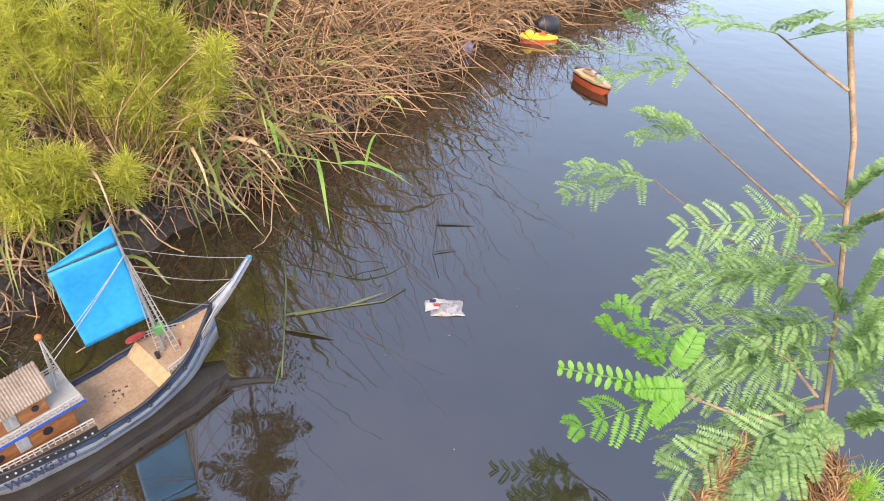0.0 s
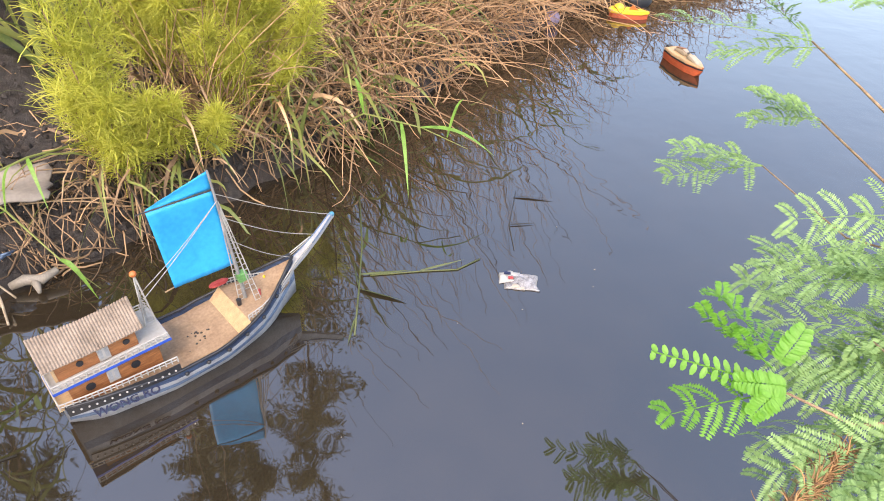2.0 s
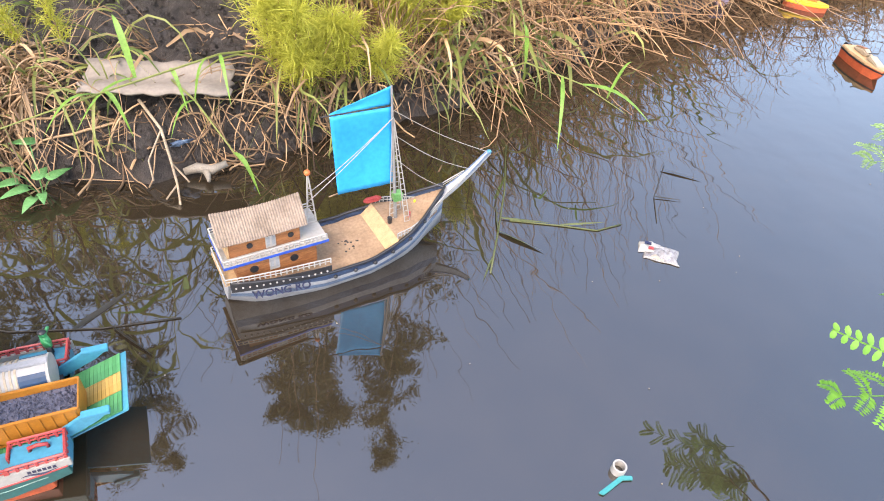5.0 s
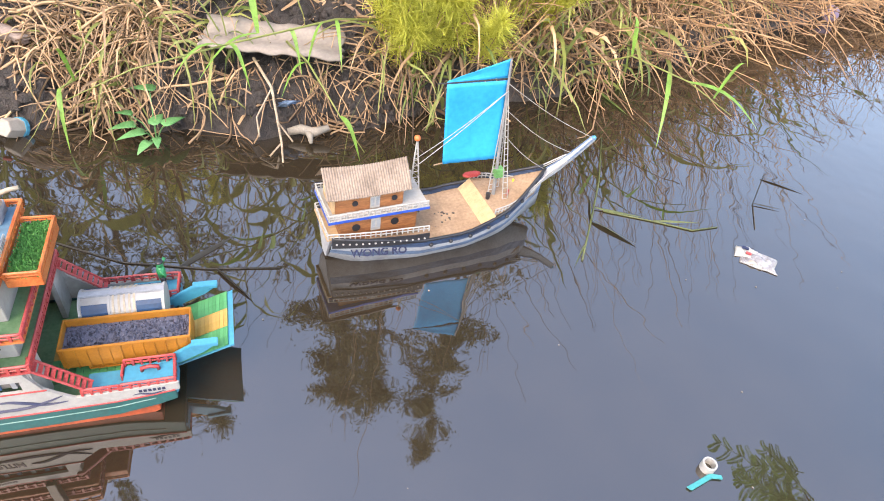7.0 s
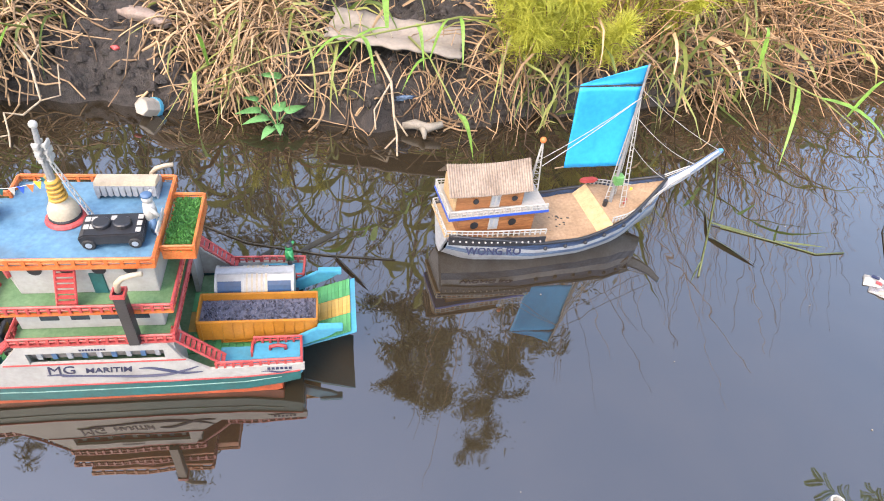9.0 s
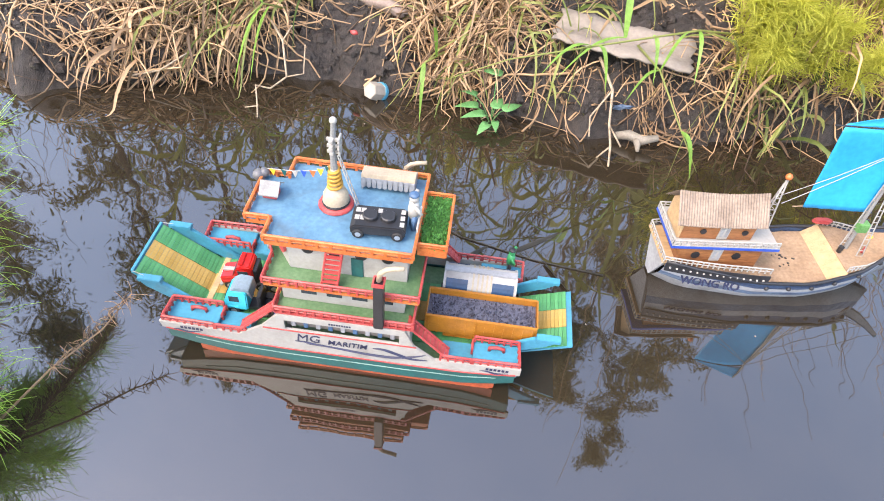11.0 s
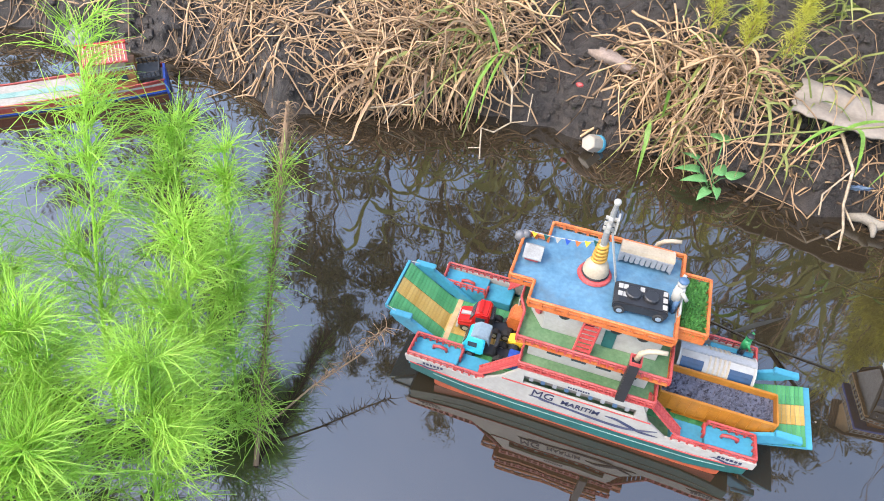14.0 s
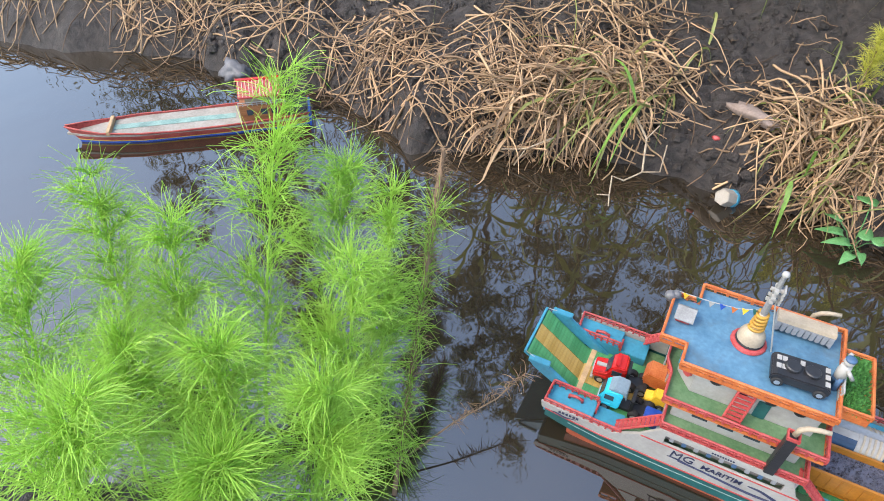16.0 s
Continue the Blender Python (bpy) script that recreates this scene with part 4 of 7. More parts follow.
def sailboat():
    b = thing("toy_sailing_boat", SAILBOAT, "home-made wooden model sailing boat with a blue tarpaulin sail, afloat", "model boat")
    s_ = np.linspace(0, 1, 23)
    xs = -0.005 + 0.495 * s_
    gw = np.interp(s_, (0, 0.12, 0.35, 0.6, 0.78, 0.9, 1), (0.050, 0.064, 0.079, 0.078, 0.062, 0.032, 0.004))
    gz = np.interp(s_, (0, 0.2, 0.38, 0.55, 0.7, 0.85, 1), (0.082, 0.074, 0.060, 0.060, 0.074, 0.100, 0.138))
    ww = np.interp(s_, (0, 0.12, 0.35, 0.6, 0.8, 0.92, 1), (0.012, 0.036, 0.052, 0.050, 0.030, 0.008, 0.002))
    kz = np.interp(s_, (0, 0.1, 0.4, 0.7, 0.86, 1), (0.012, -0.03, -0.05, -0.045, -0.005, 0.10))
    def loft(lo, hi, name, material, label):
        rows = 5
        for side in (1, -1):
            sh, v = Shape(), []
            for k in range(len(xs)):
                for j in range(rows):
                    q = lo + (hi - lo) * j / (rows - 1)
                    w = ww[k] + (gw[k] - ww[k]) * math.sin(q * math.pi / 2) ** 0.9 if q > 0 else ww[k] * (1 + q)
                    z = kz[k] * 0.3 + (gz[k] - kz[k] * 0.3) * q if q > 0 else kz[k] * 0.3 * (1 + q) + kz[k] * -q
                    v.append((xs[k], side * w, z))
            n = rows
            f = []
            for k in range(len(xs) - 1):
                for j in range(rows - 1):
                    a = k * n + j
                    q4 = (a, a + n, a + n + 1, a + 1)
                    f.append(q4 if side < 0 else q4[::-1])
            part(name, sh.add(v, f), material, b, label, 0, True)
    loft(-1, 0.42, "hull_bottom", HULLWHITE, "worn whitish lower hull")
    loft(0.42, 0.60, "hull_strake", HULLBLUE, "worn blue hull strake")
    loft(0.60, 0.76, "hull_strake", HULLWHITE, "")
    loft(0.76, 1.0, "hull_strake", HULLDARK, "blackish blue upper strake")
    for side in (1, -1):
        part("gunwale", Shape().tube([(xs[k], side * (gw[k] + 0.001), gz[k] + 0.002) for k in range(len(xs))], 0.0035, 6), BLACK, b, "dark gunwale", 0, True)
        for k in range(7):
            i = 9 + 2 * k if 9 + 2 * k < 22 else 21
            part("fender", Shape().ball((xs[i], side * (gw[i] * 0.97 + 0.002), gz[i] - 0.014), 0.0048), BLACK, b)
    deck = Shape()
    v = []
    for k in range(len(xs)):
        v += [(xs[k], gw[k] * 0.96, gz[k] - 0.010), (xs[k], -gw[k] * 0.96, gz[k] - 0.010)]
    top = len(v)
    v += [(p[0], p[1], p[2] - 0.004) for p in v]
    f = []
    for k in range(len(xs) - 1):
        a = 2 * k
        f += [(a, a + 1, a + 3, a + 2), (top + a + 2, top + a + 3, top + a + 1, top + a), (a, a + 2, top + a + 2, top + a), (a + 3, a + 1, top + a + 1, top + a + 3)]
    part("deck", deck.add(v, f), TAN, b, "sand-coloured scuffed deck")
    part("transom", Shape().prism([(-0.012, 0.005), (0.012, 0.005), (0.05, 0.082), (-0.05, 0.082)], "x", -0.008, -0.003), HULLWHITE, b)
    # raised foredeck
    fx = np.linspace(0.345, 0.470, 8)
    fw = np.interp(fx, xs, gw) * 0.95
    fz = np.interp(fx, xs, gz) + 0.004
    sh = Shape().prism([(x, w) for x, w in zip(fx, fw)] + [(x, -w) for x, w in zip(fx[::-1], fw[::-1])], "z", 0.080, 0.0865)
    part("foredeck", sh, TAN, b, "raised sandy foredeck", 0.0006)
    part("step_board", Shape().prism([(0.318, 0.052), (0.346, 0.080), (0.346, 0.0855), (0.314, 0.0545)], "y", -0.069, 0.069), PALEWOOD, b, "sloping pale board", 0.0006)
    # stern gallery: lower house, balcony, upper house, roof
    part("lower_house", Shape().box(0.012, 0.172, -0.046, 0.046, 0.066, 0.122), WOOD, b, "varnished lower cabin", 0.0008)
    for side in (1, -1):
        quarter = [(x, side * (np.interp(x, xs, gw) + 0.0022)) for x in np.linspace(-0.004, 0.19, 8)]
        sh, v, f = Shape(), [], []
        for xa, ya in quarter:
            v += [(xa, ya, 0.060), (xa, ya, 0.082), (xa, ya - side * 0.002, 0.082), (xa, ya - side * 0.002, 0.060)]
        for k in range(len(quarter) - 1):
            f += [(4 * k + q, 4 * k + 4 + q, 4 * k + 4 + (q + 1) % 4, 4 * k + (q + 1) % 4) for q in range(4)]
        sh.add(v, f)
        band_ = part("black_band", sh, BLACK, b, "black band with white studs")
        stud = Shape().ball((0, 0, 0), 0.0022, 1, 4).mesh("stud", WHITE)
        for k in range(15):
            x = 0.004 + k * 0.0125
            o = part("stud", stud, WHITE, band_)
            o.location = (x, side * (float(np.interp(x, xs, gw)) + 0.003), 0.071)
        railing(b, [(-0.012, side * 0.050), (0.03, side * 0.058), (0.09, side * 0.066), (0.19, side * 0.074)], 0.083, 0.013, WHITE, 0.011, 0.0014)
        railing(b, [(-0.010, side * 0.052), (0.192, side * 0.052)], 0.131, 0.012, WHITE, 0.011, 0.0014)
        railing(b, [(x, side * w) for x, w in zip(fx, fw)], 0.0865, 0.013, WHITE, 0.011, 0.0013)
        turn = Matrix.Rotation(radians(90), 4, "X") if side < 0 else Matrix.Rotation(radians(180), 4, "Z") @ Matrix.Rotation(radians(90), 4, "X")
        lean = Matrix.Rotation(radians(-24), 4, "X")
        lettering("lettering", "WONG RO", 0.0225, INK, b, Matrix.Translation((0.088, side * 0.0712, 0.0375)) @ Matrix.Rotation(side * radians(8.5), 4, "Z") @ turn @ lean, 0.0012, "black painted capital letters", 0.0004)
        for x in (0.045, 0.125):
            part("round_window", Shape().tube([(x, side * 0.0455, 0.100), (x, side * 0.0475, 0.100)], 0.0085, 12), BLACK, b)
            part("round_window", Shape().tube([(x, side * 0.0345, 0.151), (x, side * 0.0365, 0.151)], 0.006, 12), BLACK, b)
        for x, z, y in ((0.085, 0.086, 0.0455), (0.085, 0.134, 0.0345)):
            door = part("door", Shape().box(x - 0.010, x + 0.010, *sorted((side * y, side * (y + 0.0022))), z, z + 0.030), WHITE, b, "white panelled double door", 0.0005)
            for q in (-0.005, 0.005):
                part("pane", Shape().box(x + q - 0.003, x + q + 0.003, *sorted((side * (y + 0.002), side * (y + 0.0028))), z + 0.006, z + 0.026), GREY, door)
    railing(b, [(-0.012, -0.050), (-0.012, 0.050)], 0.083, 0.013, WHITE, 0.011, 0.0014)
    part("stern_balcony", Shape().box(-0.014, 0.012, -0.050, 0.050, 0.079, 0.0828), PALEWOOD, b)
    part("upper_deck", Shape().box(-0.012, 0.196, -0.054, 0.054, 0.1222, 0.1285), NAVY, b, "white upper deck with a blue edge", 0.0008)
    part("deck_cover", Shape().box(-0.011, 0.195, -0.053, 0.053, 0.1286, 0.1305), WHITE, b)
    railing(b, [(-0.010, -0.052), (-0.010, 0.052)], 0.131, 0.012, WHITE, 0.011, 0.0014)
    part("upper_house", Shape().prism([(-0.034, 0.1306), (0.034, 0.1306), (0.034, 0.176), (0.0, 0.2085), (-0.034, 0.176)], "x", 0.006, 0.144), WOOD, b, "varnished upper cabin", 0.0008)
    part("gable", Shape().prism([(-0.0335, 0.132), (0.0335, 0.132), (0.0335, 0.176), (0.0, 0.208), (-0.0335, 0.176)], "x", 0.001, 0.0056), PALEWOOD, b, "pale wooden gable")
    for side in (1, -1):
        n = 34
        sh, v = Shape(), []
        for k in range(n * 2 + 1):
            x = -0.012 + 0.170 * k / (n * 2)
            w = 0.0011 if k % 2 else -0.0011
            sag = 0.006 * (1 - math.sin(math.pi * k / (2 * n)))
            v += [(x, side * 0.0, 0.2135 + w + sag), (x, side * 0.022, 0.1925 + w + sag * 0.6), (x, side * 0.043, 0.1700 + w + sag * 0.5)]
        m_ = len(v)
        v += [(x, y, z - 0.002) for x, y, z in v]
        f = []
        for k in range(n * 2):
            for j in range(2):
                a = 3 * k + j
                f += [(a, a + 1, a + 4, a + 3), (m_ + a + 3, m_ + a + 4, m_ + a + 1, m_ + a)]
            f.append((3 * k + 2, m_ + 3 * k + 2, m_ + 3 * k + 5, 3 * k + 5))
        part("roof_sheet", sh.add(v, f), ROOFING, b, "weathered corrugated roof")
    # aft tripod, mast, sail, rigging, bowsprit
    tri = part("aft_tripod", Shape().tube([(0.172, 0.002, 0.131), (0.181, 0.012, 0.242)], 0.0016, 5).tube([(0.192, 0.002, 0.131), (0.183, 0.012, 0.242)], 0.0016, 5).tube([(0.182, 0.026, 0.131), (0.182, 0.014, 0.242)], 0.0016, 5), WHITE, b, "white lattice tripod with a red ball")
    for k in range(8):
        q = k / 8
        part("rung", Shape().tube([(0.172 + 0.009 * q, 0.002 + 0.01 * q, 0.135 + 0.105 * q), (0.192 - 0.009 * q, 0.002 + 0.01 * q, 0.135 + 0.105 * q), (0.182, 0.026 - 0.012 * q, 0.135 + 0.105 * q), (0.172 + 0.009 * q, 0.002 + 0.01 * q, 0.135 + 0.105 * q)], 0.0009, 4), WHITE, tri)
    part("ball", Shape().ball((0.182, 0.013, 0.249), 0.0065), ORANGE, tri, "red ball", 0, True)
    mb, mt = Vector((0.372, 0.0, 0.0866)), Vector((0.352, 0.006, 0.405))
    mast = part("mast", Shape().tube([mb, mb.lerp(mt, 0.5), mt], [0.0042, 0.0032, 0.0022], 8), SLATE, b, "white mast with lattice ladders")
    for dx, dy in ((0.012, -0.022), (0.012, 0.022), (-0.014, 0.0)):
        a0, a1 = mb + Vector((dx, dy, 0)), mt.lerp(mb, 0.22)
        a2, a3 = a0 + Vector((0.012, 0, 0)), a1 + Vector((0.003, 0, 0))
        part("shroud", Shape().tube([a0, a1], 0.0011, 4).tube([a2, a3], 0.0011, 4), WHITE, mast)
        for k in range(18):
            q = k / 18
            part("rung", Shape().tube([a0.lerp(a1, q), a2.lerp(a3, q)], 0.0008, 4), WHITE, mast)
    part("mast_box", Shape().box(0.364, 0.384, -0.008, 0.010, 0.135, 0.155), PADLEAF, b, "", 0.001)
    def cloth(c, name, label, nx=14, nz=16, belly=0.008):
        v = []
        for i in range(nz + 1):
            for j in range(nx + 1):
                p = Vector(c[0]).lerp(Vector(c[1]), j / nx).lerp(Vector(c[3]).lerp(Vector(c[2]), j / nx), i / nz)
                p.y += belly * math.sin(math.pi * i / nz) * math.sin(math.pi * j / nx) + 0.0005 * math.sin(j * 1.9 + i * 0.6)
                v.append(p)
        w = nx + 1
        f = [(i * w + j, i * w + j + 1, (i + 1) * w + j + 1, (i + 1) * w + j) for i in range(nz) for j in range(nx)]
        ob = part(name, Shape().add(v, f), SAIL, b, label, 0, True)
        so = ob.modifiers.new("thick", "SOLIDIFY")
        so.thickness = 0.0008
        return ob
    yard = Vector((0.236, 0.026, 0.352))
    cloth([yard, (0.355, 0.010, 0.358), (0.368, 0.006, 0.178), (0.245, 0.016, 0.176)], "sail", "bright blue tarpaulin sail")
    cloth([yard + Vector((0, 0, 0.003)), (0.356, 0.008, 0.364), (0.352, 0.006, 0.404), yard + Vector((0.002, 0, 0.006))], "topsail", "blue triangular topsail", 10, 6, 0.003)
    part("yard_spar", Shape().tube([yard + Vector((-0.018, 0.002, 0.001)), (0.358, 0.009, 0.361)], 0.0014, 6), BLACK, b)
    part("boom", Shape().tube([(0.226, 0.017, 0.175), (0.245, 0.016, 0.178)], 0.0014, 6), TWIG, b)
    v, fs = [], []
    for x, w, z0, z1 in ((0.452, 0.013, 0.082, 0.100), (0.490, 0.0105, 0.104, 0.121), (0.520, 0.0085, 0.123, 0.138), (0.555, 0.0066, 0.151, 0.163), (0.600, 0.0042, 0.193, 0.203)):
        v += [(x, w, z1), (x, -w, z1), (x + 0.006, -w * 0.5, z0), (x + 0.006, w * 0.5, z0)]
    for k in range(4):
        fs += [(4 * k + q, 4 * k + (q + 1) % 4, 4 * k + 4 + (q + 1) % 4, 4 * k + 4 + q) for q in range(4)]
    fs += [(3, 2, 1, 0), (16, 17, 18, 19)]
    spr = part("bowsprit", Shape().add(v, fs), HULLWHITE, b, "long pale bowsprit with blue edges", 0.001)
    for side in (1, -1):
        part("edge_line", Shape().tube([(x, side * w, z) for x, w, z in ((0.452, 0.013, 0.1), (0.490, 0.0105, 0.121), (0.520, 0.0085, 0.138), (0.555, 0.0066, 0.163), (0.600, 0.0042, 0.203))], 0.0018, 5), HULLBLUE, spr)
    part("tip", Shape().ball((0.601, 0, 0.200), 0.0055), CYAN, spr, "", 0, True)
    for side in (1, -1):
        part("sprit_rail", Shape().tube([(0.440, side * 0.034, 0.106), (0.490, side * 0.016, 0.131), (0.545, side * 0.007, 0.160)], 0.0014, 5).tube([(0.440, side * 0.034, 0.098), (0.490, side * 0.016, 0.124), (0.545, side * 0.007, 0.156)], 0.0011, 5), WHITE, b)
    tip = Vector((0.597, 0, 0.201))
    def rope(a, c, sag):
        a, c = Vector(a), Vector(c)
        part("rigging_rope", Shape().tube([a.lerp(c, k / 10) - Vector((0, 0, sag * math.sin(math.pi * k / 10))) for k in range(11)], 0.0007, 4), ROPE, b)
    rope(mt.lerp(mb, 0.16), tip, 0.008)
    rope(mt.lerp(mb, 0.33), (0.555, 0, 0.166), 0.012)
    rope(mt.lerp(mb, 0.50), (0.50, 0, 0.128), 0.010)
    rope(mt.lerp(mb, 0.2) + Vector((0, -0.006, 0)), (0.184, -0.004, 0.20), 0.004)
    rope(mt.lerp(mb, 0.2) + Vector((0, -0.006, 0)), (0.186, 0.02, 0.195), 0.006)
    part("lifeboat", Shape().prism([(0.322, 0.061), (0.332, 0.054), (0.356, 0.053), (0.368, 0.060), (0.356, 0.068), (0.332, 0.068)], "z", 0.096, 0.105), RED, b, "small red lifeboat", 0.002)
    part("bucket", Shape().lathe((0.352, -0.012, 0.0868), [(0.0045, 0), (0.0055, 0.014), (0.0048, 0.0135)], 10), BLACK, b)
    for x, y, c in ((0.43, 0.02, YELLOW), (0.455, 0.012, CYAN), (0.40, -0.012, RED)):
        part("fitting", Shape().tube([(x, y, 0.0866), (x, y, 0.098)], 0.0028, 6).ball((x, y, 0.1), 0.003, 1, 5), c, b)
    rng = np.random.default_rng(2)
    for k in range(15):
        x, y = rng.normal(0.262, 0.022), rng.normal(-0.005, 0.016)
        z = float(np.interp(x, xs, gz)) - 0.0098
        r = rng.uniform(0.0010, 0.0036)
        part("dirt_patch", Shape().lathe((x, y, z), [(r, 0), (r * 0.6, 0.0009)], 7), MUD, b)


sailboat()

# ==== vegetation
RNG = np.random.default_rng(21)


def on_bank(x, d):
    """A place d metres behind the far waterline."""
    y = shore(x) + d
    return np.c_[x, y, height(x, y)]


def straw(name, n, x0, x1, d0, d1, length, lean, droop, radius, material, label, wobble=0.13, clump=0.0, rise=(0.2, 1.2), kink=0.15):
    """Dry stems that grow out of the bank, bend over and tangle."""
    x = RNG.uniform(x0, x1, n)
    if clump:
        c = RNG.uniform(x0, x1, max(2, int((x1 - x0) / clump)))
        x = RNG.choice(c, n) + RNG.normal(0, clump * 0.22, n)
    d = d0 + (d1 - d0) * RNG.uniform(0, 1, n) ** 1.3
    base = on_bank(x, d) - [0, 0, 0.01]
    way = RNG.normal(0, 0.70, (n, 3)) * [1.3, 1, 0.4] + np.c_[np.full(n, 0.1), -lean * RNG.uniform(0.2, 1.4, n), RNG.uniform(*rise, n)]
    p = bent_paths(RNG, base, way, RNG.uniform(*length, n), droop * 0.5 * RNG.uniform(0.0, 1.2, n), wobble * 0.14, 8, kink)
    floor = height(p[..., 0], p[..., 1])
    p[..., 2] = np.maximum(p[..., 2], np.maximum(floor, 0) + 0.004 * RNG.uniform(0.3, 3, p.shape[:2]))
    ob = new(name, tubes_mesh(name, p, RNG.uniform(*radius, n), material, 4))
    return tagged(ob, label, "dry reeds", kind="stuff")


def tangle(name, n, x0, x1, d0, d1, mound, length, radius, material, label, steep=0.5):
    """Broken stems that lie criss-cross in heaps, snapped here and there, their ends hanging over the edge."""
    k = 9
    heaps = RNG.uniform(x0, x1, max(3, int((x1 - x0) / 0.11)))
    loose = RNG.uniform(0, 1, n) < 0.45
    x = np.where(loose, RNG.uniform(x0, x1, n), RNG.choice(heaps, n) + RNG.normal(0, 0.05, n))
    d = d0 + (d1 - d0) * RNG.beta(1.3, 1.8, n)
    a = np.where(RNG.uniform(0, 1, n) < 0.5, RNG.normal(0.15, 0.55, n), RNG.normal(-1.35, 0.6, n))
    size = length[0] + (length[1] - length[0]) * RNG.beta(1.2, 2.2, n)
    turn = np.cumsum(np.concatenate([np.zeros((n, 1)), RNG.normal(0, 0.10, (n, k - 1)) + RNG.normal(0, 0.9, (n, k - 1)) * (RNG.uniform(0, 1, (n, k - 1)) < 0.10)], 1), 1)
    step = (size / (k - 1))[:, None]
    way = a[:, None] + turn
    px, py = np.cumsum(np.cos(way) * step, 1), np.cumsum(np.sin(way) * step, 1)
    px, py = x[:, None] + px - px.mean(1, keepdims=True), (shore(x) + d)[:, None] + py - py.mean(1, keepdims=True)
    ground_z = np.maximum(height(px, py), 0.0)
    lie = mound * np.exp(-((d - (d0 + d1) * 0.42) / (0.40 * (d1 - d0))) ** 2) * RNG.uniform(0, 1, n) ** 1.4
    tilt = RNG.normal(0, 0.16 * steep, n)[:, None] * np.linspace(-1, 1, k) * size[:, None]
    ends = np.linspace(-1, 1, k) ** 2 * lie[:, None] * RNG.uniform(0.2, 1.1, (n, 1))
    smooth = (ground_z + np.roll(ground_z, 1, 1) + np.roll(ground_z, -1, 1)) / 3
    smooth[:, 0], smooth[:, -1] = ground_z[:, 0], ground_z[:, -1]
    pz = np.maximum(smooth + lie[:, None] + tilt - ends + 0.01 * RNG.normal(0, 1, (n, 1)), ground_z + radius[1] * RNG.uniform(0.2, 1.6, (n, 1)))
    ob = new(name, tubes_mesh(name, np.stack([px, py, pz], -1), radius[0] + (radius[1] - radius[0]) * RNG.uniform(0, 1.15, n) ** 1.6, material, 4, 0.55))
    return tagged(ob, label, "dry reeds", kind="stuff")


def bundle(name, x, d, n, length, material, label, way=(-0.2, -0.7), width=0.0):
    """A tuft of reeds that rises, fans out and bends over towards the water."""
    base = on_bank(x + RNG.normal(0, 0.022, n), d + RNG.normal(0, 0.02, n)) - [0, 0, 0.01]
    dirs = RNG.normal(0, 0.55, (n, 3)) + [way[0], way[1] * 0.5, 1.0]
    p = bent_paths(RNG, base, dirs, RNG.uniform(*length, n), RNG.uniform(0.6, 3.4, n), 0.05, 9, 0.12)
    p[..., :2] += (np.linspace(0, 1, 9) ** 2)[None, :, None] * np.array(way) * 0.10
    p[..., 2] = np.maximum(p[..., 2], np.maximum(height(p[..., 0], p[..., 1]), 0) + 0.003)
    me = blades_mesh(name, p, RNG.uniform(0.6, 1.2, n) * width, material, RNG) if width else tubes_mesh(name, p, RNG.uniform(0.0012, 0.003, n), material, 4, 0.4)
    return tagged(new(name, me), label, "reeds", kind="stuff")


def blades(name, n, x0, x1, d0, d1, length, width, droop, material, label, up=1.0, clump=0.0, lean=0.4):
    x = RNG.uniform(x0, x1, n)
    if clump:
        c = RNG.uniform(x0, x1, max(2, int((x1 - x0) / clump)))
        x = RNG.choice(c, n) + RNG.normal(0, clump * 0.15, n)
    base = on_bank(x, RNG.uniform(d0, d1, n)) - [0, 0, 0.01]
    way = RNG.normal(0, 0.5, (n, 3)) + np.c_[np.zeros(n), np.full(n, -lean), np.full(n, up)]
    p = bent_paths(RNG, base, way, RNG.uniform(*length, n), droop * RNG.uniform(0.5, 1.5, n), 0.06, 8)
    p[..., 2] = np.maximum(p[..., 2], 0.003)
    ob = new(name, blades_mesh(name, p, RNG.uniform(*width, n), material, RNG))
    return tagged(ob, label, "grass", kind="stuff")


# dense rusty reeds along the far reach, thinner tangled clumps nearer
straw("reed_thatch", 2600, 0.85, 4.6, 0.05, 1.3, (0.25, 0.62), 0.6, 1.5, (0.002, 0.0038), RUST_STRAW, "dense rust-brown dry reeds leaning over the water", wobble=0.22)
straw("reed_thatch", 620, 0.95, 4.2, 0.02, 0.3, (0.18, 0.42), 0.7, 2.4, (0.0018, 0.0034), STRAW, "tangled straw-coloured dry reeds at the water's edge", wobble=0.25)
tangle("reed_tangle", 250, 0.28, 1.0, 0.03, 0.36, 0.09, (0.12, 0.42), (0.0016, 0.0034), STRAW, "tangled dry reed stems on the mud bank")
tangle("reed_tangle", 280, -0.48, -0.16, 0.03, 0.32, 0.10, (0.10, 0.34), (0.0018, 0.0040), STRAW, "bleached dry reeds heaped on the bank, ends hanging over the water")
tangle("reed_tangle", 70, -0.12, 0.30, -0.02, 0.12, 0.03, (0.08, 0.24), (0.0014, 0.0032), STRAW, "few broken dry stems on the mud bank", steep=1.2)
tangle("reed_tangle", 430, -1.22, -0.77, 0.02, 0.30, 0.11, (0.10, 0.38), (0.0018, 0.0042), STRAW, "heap of dry broken reeds on the bank")
tangle("reed_tangle", 210, -1.80, -1.13, 0.0, 0.34, 0.05, (0.10, 0.32), (0.0014, 0.0034), STRAW, "loose dry reeds strewn on dark mud")
tangle("reed_tangle", 22, -0.78, -0.50, 0.04, 0.50, 0.03, (0.08, 0.28), (0.0014, 0.0032), STRAW, "thin scatter of dry reeds on bare mud")
